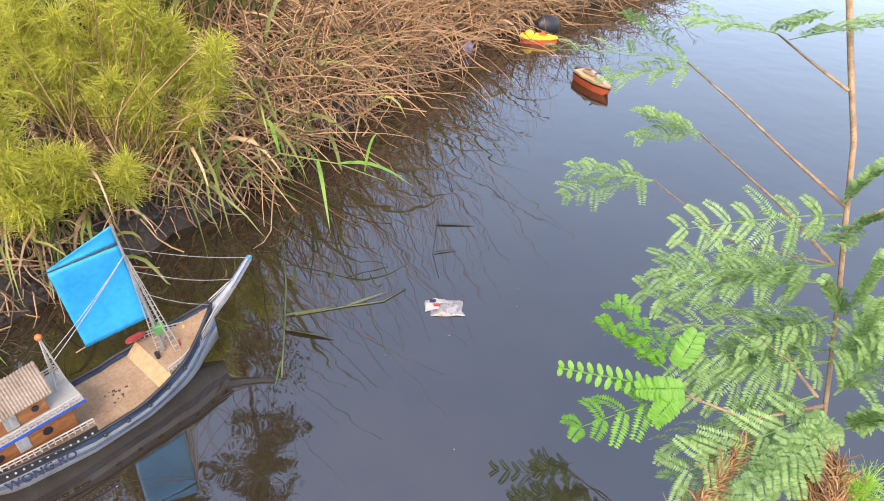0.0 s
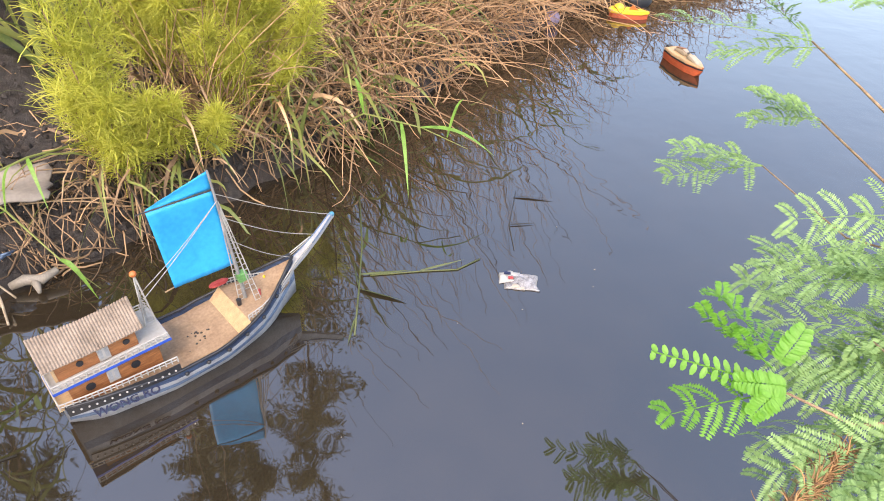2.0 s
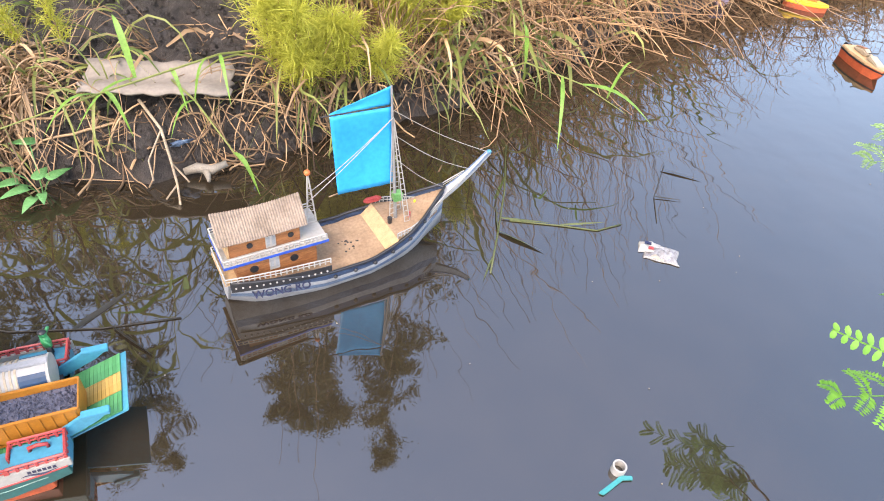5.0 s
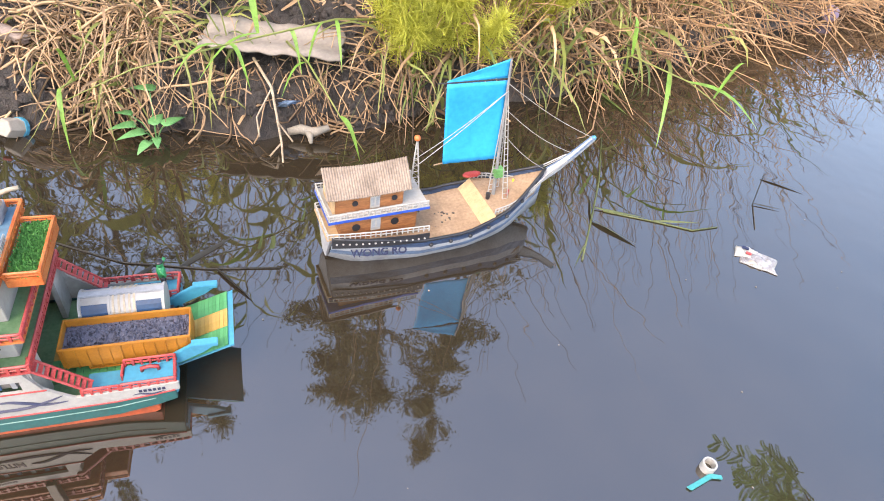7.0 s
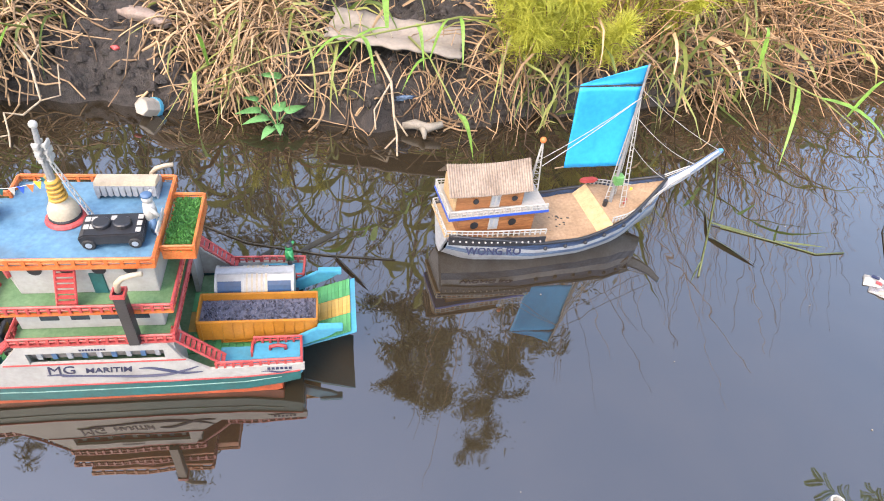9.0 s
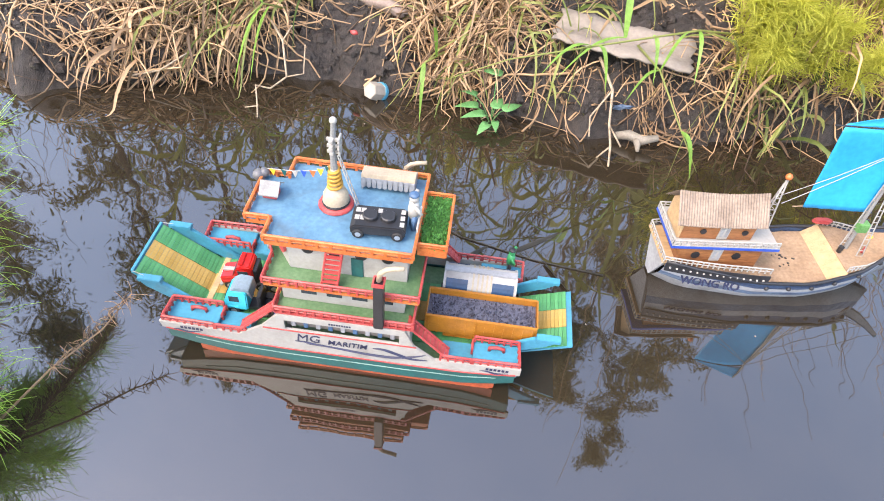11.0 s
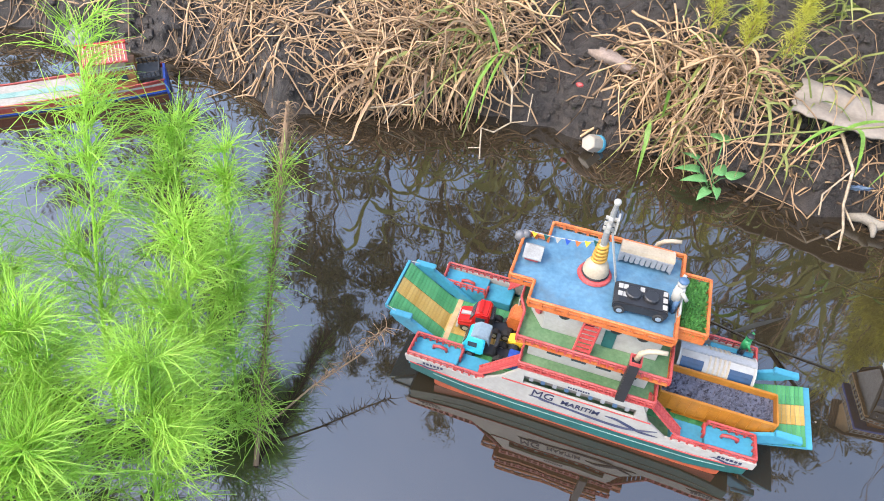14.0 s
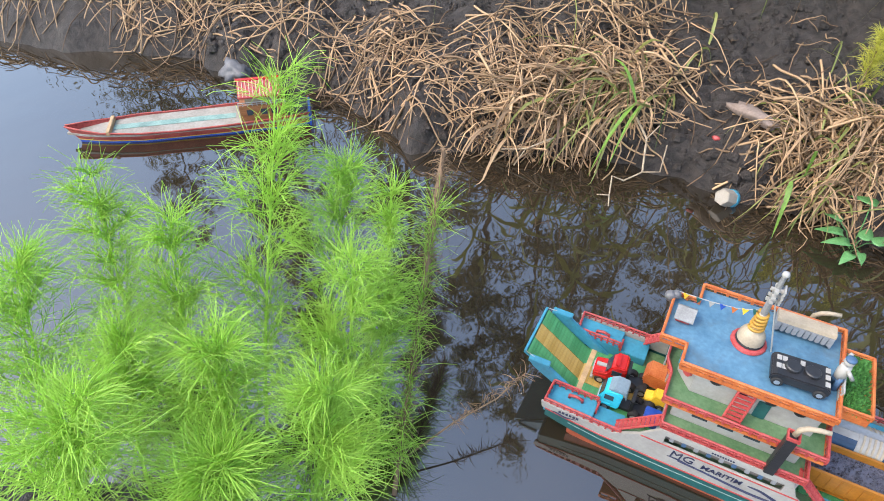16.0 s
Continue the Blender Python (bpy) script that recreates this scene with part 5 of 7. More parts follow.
tangle("reed_tangle", 420, -3.4, -1.85, 0.02, 0.50, 0.09, (0.14, 0.40), (0.0016, 0.0036), STRAW, "dry reed fringe along the water")
tangle("reed_tangle", 110, -1.35, -0.86, 0.28, 0.62, 0.06, (0.12, 0.40), (0.0016, 0.0036), STRAW, "dry reeds strewn over the top of the bank")
tangle("reed_tangle", 330, 0.74, 1.55, 0.05, 0.50, 0.16, (0.14, 0.44), (0.0020, 0.0046), STRAW, "deep tangle of tan dry reeds leaning over the water", steep=1.3)
tangle("reed_tangle", 420, 1.4, 3.4, -0.05, 0.6, 0.18, (0.18, 0.55), (0.002, 0.0042), RUST_STRAW, "deep tangle of tan dry reeds leaning over the water", steep=1.3)
straw("reed_clump", 60, 0.28, 0.95, 0.02, 0.3, (0.12, 0.30), 0.6, 2.2, (0.0014, 0.003), STRAW, "tangled dry reed stems on the mud bank", wobble=0.25, clump=0.16, kink=0.3)
straw("reed_clump", 44, -0.46, -0.14, 0.03, 0.26, (0.12, 0.28), 0.7, 2.4, (0.0018, 0.0038), STRAW, "bleached dry reed clump drooping over the water", wobble=0.24, clump=0.15, kink=0.3)
straw("reed_clump", 70, -1.18, -0.80, 0.03, 0.30, (0.14, 0.30), 0.7, 2.4, (0.0018, 0.0040), STRAW, "heap of dry broken reeds on the bank", wobble=0.26, clump=0.15, kink=0.3)
straw("fallen_reeds", 900, 1.0, 4.2, 0.0, 0.9, (0.25, 0.6), 0.4, 1.0, (0.002, 0.004), RUST_STRAW, "long rust-brown fallen reeds over the water's edge", wobble=0.16, rise=(0.15, 0.9))
for x, d, n in ((-0.87, 0.12, 22), (-0.24, 0.20, 24), (-1.05, 0.22, 8), (-0.38, 0.14, 10), (0.36, 0.16, 16), (0.03, 0.30, 8)):
    bundle("reed_bundle", x, d, n, (0.14, 0.40), STRAW, "upright bundle of yellowed reeds bending over the water")
    bundle("reed_bundle", x, d, n // 2, (0.20, 0.42), GRASS, "green reed leaves in the upright bundle", width=0.0038)
    bundle("reed_bundle", x, d, n // 2, (0.16, 0.36), STRAW, "limp dried leaves hanging from the bundle", width=0.0050)
straw("standing_dry_stems", 140, 0.38, 0.85, 0.06, 0.32, (0.25, 0.55), 0.15, 0.4, (0.0016, 0.003), RUST_STRAW, "dry brown stems standing in the feathery bush", rise=(1.6, 2.6), clump=0.12)
blades("dry_leaves_hanging", 90, -1.2, -0.78, 0.02, 0.32, (0.10, 0.28), (0.002, 0.005), 2.2, STRAW, "flat dried reed leaves hanging over the bank", clump=0.12, lean=0.8)
blades("dry_leaves_hanging", 70, -0.48, -0.1, 0.02, 0.30, (0.10, 0.26), (0.002, 0.005), 2.2, STRAW, "flat dried reed leaves hanging over the bank", clump=0.12, lean=0.8)
blades("dry_leaves_hanging", 380, 0.4, 3.0, 0.0, 0.6, (0.12, 0.38), (0.003, 0.008), 1.8, STRAW, "flat dried reed leaves among the stems", clump=0.2, lean=0.6)
straw("reed_litter", 170, -1.9, 0.7, 0.03, 0.6, (0.05, 0.18), 0.1, 5.0, (0.0010, 0.0022), STRAW, "short straw litter lying on mud", wobble=0.25)
straw("tall_reeds", 170, -2.8, 0.3, 0.8, 1.3, (0.6, 1.3), 0.0, 0.2, (0.002, 0.0036), STRAW, "tall dry reeds behind the bank", wobble=0.05, rise=(1.4, 2.4), kink=0.0)
straw("tall_reeds", 420, 0.6, 4.4, 1.0, 1.9, (0.6, 1.4), 0.0, 0.2, (0.002, 0.0036), RUST_STRAW, "tall rust-brown reeds behind the bank", wobble=0.05, rise=(1.4, 2.4), kink=0.0)
straw("tall_reeds", 600, 0.3, 2.6, 0.8, 1.5, (1.0, 2.0), 0.0, 0.1, (0.002, 0.004), STRAW, "tall dense reeds behind the bank", wobble=0.05, rise=(1.4, 2.4), kink=0.0)
blades("tall_reed_leaves", 900, 0.2, 2.8, 0.6, 1.5, (0.5, 1.1), (0.008, 0.016), 0.8, GRASS, "tall green reed leaves behind the bank", up=1.6, lean=0.0)
blades("tall_reed_leaves", 200, -2.8, 0.4, 0.75, 1.2, (0.4, 0.9), (0.005, 0.010), 1.2, GRASS, "long green reed leaves behind the bank", lean=0.0)
blades("green_reeds", 45, 0.50, 0.85, 0.0, 0.25, (0.15, 0.36), (0.003, 0.007), 1.7, GRASS, "green reed leaves under the feathery bush", clump=0.1, lean=0.6)
blades("green_reeds", 85, 0.72, 1.45, 0.0, 0.3, (0.18, 0.46), (0.004, 0.009), 1.7, GRASS, "green and yellowing reed leaves at the water's edge", clump=0.12, lean=0.6)
blades("green_reeds", 110, 1.4, 4.2, 0.0, 0.8, (0.15, 0.4), (0.003, 0.007), 1.6, GRASS, "scattered green reed leaves", clump=0.2)
blades("green_tuft", 60, -0.5, -0.05, 0.02, 0.35, (0.10, 0.3), (0.002, 0.0048), 1.8, GRASS, "narrow green grass blades among dry stems", clump=0.10, lean=0.5)
blades("green_tuft", 40, 0.25, 0.6, 0.02, 0.3, (0.10, 0.26), (0.002, 0.0045), 1.8, GRASS, "narrow green grass blades on the bank", clump=0.08)
blades("green_tuft", 36, -1.15, -0.76, 0.08, 0.36, (0.12, 0.32), (0.0025, 0.0055), 1.8, GRASS, "narrow green grass blades among straw", clump=0.10, lean=0.6)
blades("bank_weeds", 260, -0.3, 0.45, 0.45, 0.9, (0.05, 0.16), (0.002, 0.005), 1.2, GRASS, "low green weeds behind the bank", clump=0.1)


def leafy_reed(x, d, h, lean, seed):
    """A tall reed with long pointed leaves that stand off its stem."""
    rng = np.random.default_rng(seed)
    y = float(shore(x)) + d
    t = thing("tall_reed", pose(x, y, float(height(x, y)) - 0.02), "tall dark green reed with long pointed leaves behind the bank", "reed", "tall leafy reeds")
    stem = [(lean[0] * h * q ** 1.8, lean[1] * h * q ** 1.8, h * q * (1 - 0.12 * q)) for q in [k / 8 for k in range(9)]]
    part("stem", Shape().tube(stem, [0.006 - 0.004 * k / 8 for k in range(9)], 6), GRASS, t, "", 0, True)
    for k in range(9):
        q = 0.28 + 0.72 * k / 8
        i = min(int(q * 8), 7)
        p0 = Vector(stem[i]).lerp(Vector(stem[i + 1]), q * 8 - i)
        a = rng.uniform(0, 2 * math.pi)
        p = bent_paths(rng, np.array([p0]), np.array([[math.cos(a), math.sin(a), rng.uniform(0.2, 1.0)]]), np.array([rng.uniform(0.22, 0.42)]), np.array([rng.uniform(0.8, 2.4)]), 0.03, 8)
        part("leaf", blades_mesh("leaf", p, np.array([rng.uniform(0.008, 0.013)]), GRASS, rng), GRASS, t)


for n in range(22):
    u = (n * 0.618) % 1
    leafy_reed(-1.5 + 2.2 * (n + 0.5) / 22, 0.72 + 0.35 * u, 0.7 + 0.9 * ((n * 0.382) % 1), (0.35 * math.sin(n * 2.4), -0.28 * math.cos(n * 1.3) - 0.1), 300 + n)


# single stalks and leaves that stand out
def reed_stalk(path, leaves):
    st = thing("reed_stalk", Matrix(), "long green reed stalk bent low over the bank", "reed", "bent reed stalks")
    part("stem", Shape().tube(path, [0.0032 - 0.0022 * k / (len(path) - 1) for k in range(len(path))], 7), GRASS, st, "", 0, True)
    for a, b, w in leaves:
        a, b = np.array(a), np.array(b)
        s = np.linspace(0, 1, 8)[:, None]
        p = (a + (b - a) * s + np.array([0, 0, 0.03]) * np.sin(s * np.pi))[None]
        part("leaf", blades_mesh("leaf", p, np.array([w]), FRESH, np.random.default_rng(4)), FRESH, st)


reed_stalk([(0.40, 1.66, 0.22), (0.22, 1.50, 0.275), (0.01, 1.30, 0.29), (-0.16, 1.20, 0.27), (-0.28, 1.15, 0.22)],
           [((0.06, 1.36, 0.29), (0.03, 1.42, 0.40), 0.008), ((0.06, 1.36, 0.29), (-0.06, 1.27, 0.21), 0.006), ((0.0, 1.29, 0.29), (-0.09, 1.20, 0.25), 0.006), ((0.12, 1.42, 0.28), (0.15, 1.37, 0.19), 0.005), ((0.01, 1.3, 0.29), (0.05, 1.27, 0.20), 0.005), ((0.22, 1.5, 0.275), (0.24, 1.40, 0.19), 0.005)])
reed_stalk([(0.10, 1.52, 0.20), (0.16, 1.42, 0.20), (0.24, 1.32, 0.12), (0.30, 1.28, 0.05)],
           [((0.16, 1.42, 0.20), (0.20, 1.47, 0.28), 0.005), ((0.16, 1.42, 0.2), (0.10, 1.36, 0.13), 0.005), ((0.24, 1.32, 0.12), (0.29, 1.27, 0.03), 0.006)])
reed_stalk([(0.93, 1.68, 0.12), (1.02, 1.60, 0.20), (1.14, 1.47, 0.20), (1.25, 1.40, 0.15)],
           [((1.02, 1.60, 0.20), (1.00, 1.62, 0.30), 0.006), ((1.14, 1.47, 0.20), (1.32, 1.37, 0.13), 0.008), ((1.1, 1.52, 0.2), (1.06, 1.36, 0.06), 0.006), ((1.2, 1.43, 0.18), (1.26, 1.46, 0.27), 0.005)])
reed_stalk([(-0.78, 1.40, 0.16), (-0.80, 1.33, 0.20), (-0.84, 1.26, 0.16)],
           [((-0.80, 1.33, 0.20), (-0.84, 1.20, 0.02), 0.007), ((-0.79, 1.34, 0.19), (-0.80, 1.22, 0.04), 0.005), ((-0.80, 1.33, 0.2), (-0.90, 1.36, 0.28), 0.005)])
reed_stalk([(-0.36, 1.43, 0.12), (-0.39, 1.36, 0.12), (-0.40, 1.31, 0.05)],
           [((-0.39, 1.36, 0.12), (-0.37, 1.28, 0.0), 0.007), ((-0.37, 1.40, 0.12), (-0.37, 1.35, 0.22), 0.005)])


def feathery(name, base, tip, radius, branches, threads, material, label, category, seed, thread=0.036, width=0.0010, group=""):
    """A plume: one stem set with branchlets that carry thread-fine leaves."""
    rng = np.random.default_rng(seed)
    base, tip = np.array(base, float), np.array(tip, float)
    base[2] = float(height(base[0], base[1])) - 0.02
    t = thing(name, Matrix.Translation(base), label, category, group)
    bend = np.array([0, 0, 0.12]) * np.linalg.norm(tip - base)
    def along(s):
        s = np.asarray(s)[..., None]
        return (tip - base) * s + bend * np.sin(s * np.pi) * (1 - s)
    part("stem", Shape().tube([tuple(along(k / 8)) for k in range(9)], [0.0036 - 0.0027 * k / 8 for k in range(9)], 6), material if material is not LIME else TWIG, t, "", 0, True)
    s = rng.uniform(0.12, 0.98, branches) ** 0.8
    reach = radius * (0.28 + 0.72 * np.sin(np.clip((1 - s) * 1.7, 0, np.pi / 2))) * rng.uniform(0.6, 1.15, branches)
    a = rng.uniform(0, 2 * np.pi, branches)
    way = np.c_[np.cos(a), np.sin(a), rng.uniform(0.25, 1.0, branches)] + (1.6 if material is LIME else 0.8) * unit(tip - base)
    bp = bent_paths(rng, along(s), way, reach, np.full(branches, 0.5), 0.06, 6)
    tagged(part("branching", tubes_mesh("branching", bp, np.full(branches, 0.0010), material, 3), material, t), kind="stuff")
    i = rng.integers(0, branches, branches * threads)
    q = rng.uniform(0.05, 1, len(i)) * 4.999
    k = q.astype(int)
    start = bp[i, k] + (bp[i, k + 1] - bp[i, k]) * (q - k)[:, None]
    d = unit(bp[i, k + 1] - bp[i, k])
    way = d * 0.9 + rng.normal(0, 0.55, (len(i), 3)) + [0, 0, 0.2]
    tp = bent_paths(rng, start, way, thread * rng.uniform(0.5, 1.25, len(i)), np.full(len(i), 0.5), 0.16, 5)
    tagged(part("foliage", tubes_mesh("foliage", tp, np.full(len(i), width * 0.55), material, 3, 0.4), material, t, "thread-fine leaves"), kind="stuff")
    return t


FE = "bright green feathery weed with thread-fine leaves on the near bank"
for n, (b0, t0, r) in enumerate((((-0.93, 0.12, 0.05), (-1.10, 0.457, 0.56), 0.125), ((-0.84, 0.15, 0.03), (-1.00, 0.50, 0.41), 0.115), ((-1.17, 0.05, 0.04), (-1.35, 0.213, 0.41), 0.10), ((-1.04, 0.06, 0.04), (-1.14, 0.226, 0.40), 0.095),
                                ((-1.14, -0.12, 0.06), (-1.22, 0.017, 0.40), 0.12), ((-0.93, -0.16, 0.08), (-0.90, -0.06, 0.43), 0.13), ((-0.72, 0.05, 0.05), (-0.715, 0.165, 0.37), 0.12), ((-0.90, 0.04, 0.06), (-0.88, 0.11, 0.38), 0.11), ((-1.02, -0.04, 0.08), (-1.02, 0.04, 0.34), 0.12), ((-0.80, -0.06, 0.08), (-0.77, 0.02, 0.33), 0.11), ((-0.72, 0.20, 0.0), (-0.90, 0.50, 0.40), 0.05), ((-0.74, 0.14, 0.03), (-0.86, 0.36, 0.36), 0.11))):
    feathery("feathery_weed", b0, t0, r * 1.2, 78, 17, FENNEL, FE, "weed", 40 + n, 0.066, 0.00135, group="feathery weeds on the near bank")
feathery("feathery_weed", (0.02, -0.05, 0.08), (0.0, 0.16, 0.18), 0.035, 30, 14, FENNEL, "small bright green weed tip at the near edge", "weed", 60)
feathery("feathery_weed", (1.20, 0.10, 0.1), (1.27, 0.13, 0.36), 0.09, 110, 18, FENNEL, "bright green feathery weed under the sapling", "weed", 61)

for n in range(30):
    x, d = 0.33 + 0.58 * ((n * 0.618) % 1), 0.10 + 0.26 * ((n * 0.382 + 0.2) % 1)
    b0 = on_bank(np.array([x]), np.array([d]))[0]
    h = 0.26 + 0.36 * ((n * 0.77) % 1)
    feathery("lime_weed", b0, b0 + [0.05 * math.sin(n), -0.10 + 0.05 * math.cos(n * 2), h], 0.12, 46, 12, LIME, "yellow-green feathery bush growing on the bank", "bush", 80 + n, 0.055, 0.0019, "feathery bush on the far bank")
for n in range(16):
    x, d = 0.40 + 0.42 * ((n * 0.618) % 1), 0.03 + 0.16 * ((n * 0.382 + 0.5) % 1)
    b0 = on_bank(np.array([x]), np.array([d]))[0]
    feathery("lime_weed", b0, b0 + [0.06 * math.sin(n * 1.7), -0.09, 0.16 + 0.12 * ((n * 0.77) % 1)], 0.085, 40, 11, LIME, "low yellow-green feathery shoots at the water's edge", "bush", 120 + n, 0.05, 0.0018, "feathery bush on the far bank")
for n in range(3):
    b0 = on_bank(np.array([-0.36 + 0.1 * n]), np.array([0.28]))[0]
    feathery("lime_weed", b0, b0 + [0.0, -0.06, 0.22], 0.06, 50, 12, LIME, "yellow-green feathery weed between dry stems", "bush", 110 + n, 0.03, 0.0012)


def dried_stalk():
    t = thing("dried_stalk", Matrix(), "dried brown weed stalk with withered side shoots", "weed")
    p = [(-0.68, 0.22, 0.0), (-0.74, 0.33, 0.09), (-0.81, 0.46, 0.19), (-0.88, 0.59, 0.28), (-0.937, 0.694, 0.354)]
    part("stem", Shape().tube(p, [0.0045, 0.0045, 0.0055, 0.0085, 0.0035], 7), WITHERED, t, "", 0, True)
    rng = np.random.default_rng(7)
    n = 800
    q = rng.uniform(0.3, 3.97, n)
    k = q.astype(int)
    pa = np.array(p)
    start = pa[k] + (pa[k + 1] - pa[k]) * (q - k)[:, None]
    way = rng.normal(0, 0.7, (n, 3)) + unit(pa[k + 1] - pa[k]) * 0.8
    tagged(part("withered_foliage", tubes_mesh("withered_foliage", bent_paths(rng, start, way, rng.uniform(0.015, 0.045, n), np.full(n, 2.0), 0.25, 5), np.full(n, 0.0012), WITHERED, 3), WITHERED, t), kind="stuff")
    n = 520
    q = rng.uniform(0.3, 3.2, n)
    k = q.astype(int)
    start = pa[k] + (pa[k + 1] - pa[k]) * (q - k)[:, None]
    tagged(part("green_growth", tubes_mesh("green_growth", bent_paths(rng, start, rng.normal(0, 0.6, (n, 3)) + [0, 0, 0.6], rng.uniform(0.03, 0.085, n), np.full(n, 0.6), 0.12, 4), np.full(n, 0.0008), FENNEL, 3), FENNEL, t), kind="stuff")
    part("side_shoot", Shape().tube([(-0.70, 0.27, 0.03), (-0.66, 0.36, 0.07), (-0.62, 0.44, 0.09), (-0.60, 0.50, 0.12)], [0.0022, 0.0018, 0.0014, 0.0008], 5), WITHERED, t, "", 0, True)
    n = 90
    line = np.array([(-0.66, 0.36, 0.07), (-0.60, 0.50, 0.12)])
    start = line[0] + (line[1] - line[0]) * rng.uniform(0, 1, (n, 1))
    tagged(part("withered_foliage", tubes_mesh("withered_foliage", bent_paths(rng, start, rng.normal(0, 0.7, (n, 3)), rng.uniform(0.01, 0.035, n), np.full(n, 1.0), 0.25, 4), np.full(n, 0.001), WITHERED, 3), WITHERED, t), kind="stuff")


dried_stalk()

# ==== sapling with feathered leaves
SAPLING = thing("sapling", Matrix(), "slender sapling with pinnate grey-green leaves on the near bank", "sapling")


def branch(path, r):
    part("branch", Shape().tube(path, [r * (1 - 0.45 * k / (len(path) - 1)) for k in range(len(path))], 7), TWIG, SAPLING, "", 0, True)


def leaflets(start, end, up, pairs, length, width, store):
    """Leaflets in pairs along a straight axis."""
    start, end = np.array(start, float), np.array(end, float)
    d = unit(end - start)
    side = unit(np.cross(d, up))
    n = unit(np.cross(side, d))
    for k in range(pairs):
        s = (k + 0.6) / pairs
        p = start + (end - start) * s + n * 0.006 * math.sin(s * 3.1)
        size = length * (0.55 + 0.45 * math.sin(math.pi * min(0.98, 0.15 + s * 0.8)))
        for e in (1, -1):
            out = unit(side * e + d * 0.35 + n * RNG.uniform(-0.15, 0.25))
            across = unit(np.cross(out, n)) * width / 2
            store += [p, p + out * size * 0.35 + across, p + out * size, p + out * size * 0.55 - across]


def frond(base, tip, material=LEUC, pinnae=7, pairs=17, length=0.0104, width=0.0034):
    """A leaf twice divided: an axis with side axes that carry the leaflets."""
    base, tip = np.array(base), np.array(tip)
    d, size = unit(tip - base), np.linalg.norm(tip - base)
    up = unit(np.array([0, 0, 1.0]) + RNG.normal(0, 0.3, 3))
    side = unit(np.cross(d, up))
    droop = np.array([0, 0, -0.10]) * size
    axis = [base + (tip - base) * s + droop * s * s for s in np.linspace(0, 1, 6)]
    part("leaf_axis", Shape().tube([tuple(p) for p in axis], [0.0013 - 0.0008 * k / 5 for k in range(6)], 4), material, SAPLING)
    verts = []
    for k in range(pinnae):
        s = 0.15 + 0.85 * k / (pinnae - 1)
        p = base + (tip - base) * s + droop * s * s
        reach = min(0.066, size * 0.40) * RNG.uniform(0.6, 1.1) * (0.6 + 0.4 * math.sin(math.pi * (0.2 + 0.65 * s)))
        for e in (1, -1):
            q = p + unit(side * e + d * (0.5 + 0.5 * s) + RNG.normal(0, 0.20, 3)) * reach + droop * RNG.uniform(0.0, 0.35)
            leaflets(p, q, up, pairs, length, width, verts)
    v = np.array(verts)
    i = np.arange(0, len(v), 4)[:, None]
    tagged(part("foliage", fast_mesh("foliage", v, np.concatenate([i, i + 1, i + 2, i + 3], 1), material), material, SAPLING), kind="stuff")


def young(base, tip):
    """A fresh leaf with larger bright leaflets."""
    base, tip = np.array(base), np.array(tip)
    up = unit(np.array([-0.25, -0.5, 0.9]) + RNG.normal(0, 0.12, 3))
    part("leaf_axis", Shape().tube([tuple(base), tuple((base + tip) / 2 + [0, 0, 0.004]), tuple(tip)], 0.0011, 4), YOUNG, SAPLING)
    verts = []
    leaflets(base, tip, up, 13, 0.019, 0.0085, verts)
    for k in range(0, len(verts), 4):
        a, b, c, d = verts[k:k + 4]
        mid, tipward = (b + d) / 2, c - a
        lift = unit(np.cross(b - d, tipward)) * 0.0012
        v = [a, a + tipward * 0.18 + (b - mid) * 0.8, a + tipward * 0.5 + (b - mid), a + tipward * 0.82 + (b - mid) * 0.72, c, a + tipward * 0.82 + (d - mid) * 0.72, a + tipward * 0.5 + (d - mid), a + tipward * 0.18 + (d - mid) * 0.8, a + tipward * 0.2 - lift, a + tipward * 0.5 - lift, a + tipward * 0.8 - lift]
        f = [(0, 8, 1), (1, 8, 9, 2), (2, 9, 10, 3), (3, 10, 4), (4, 10, 5), (5, 10, 9, 6), (6, 9, 8, 7), (7, 8, 0)]
        part("leaflet", Shape().add(v, f), YOUNG, SAPLING, "", 0, True)


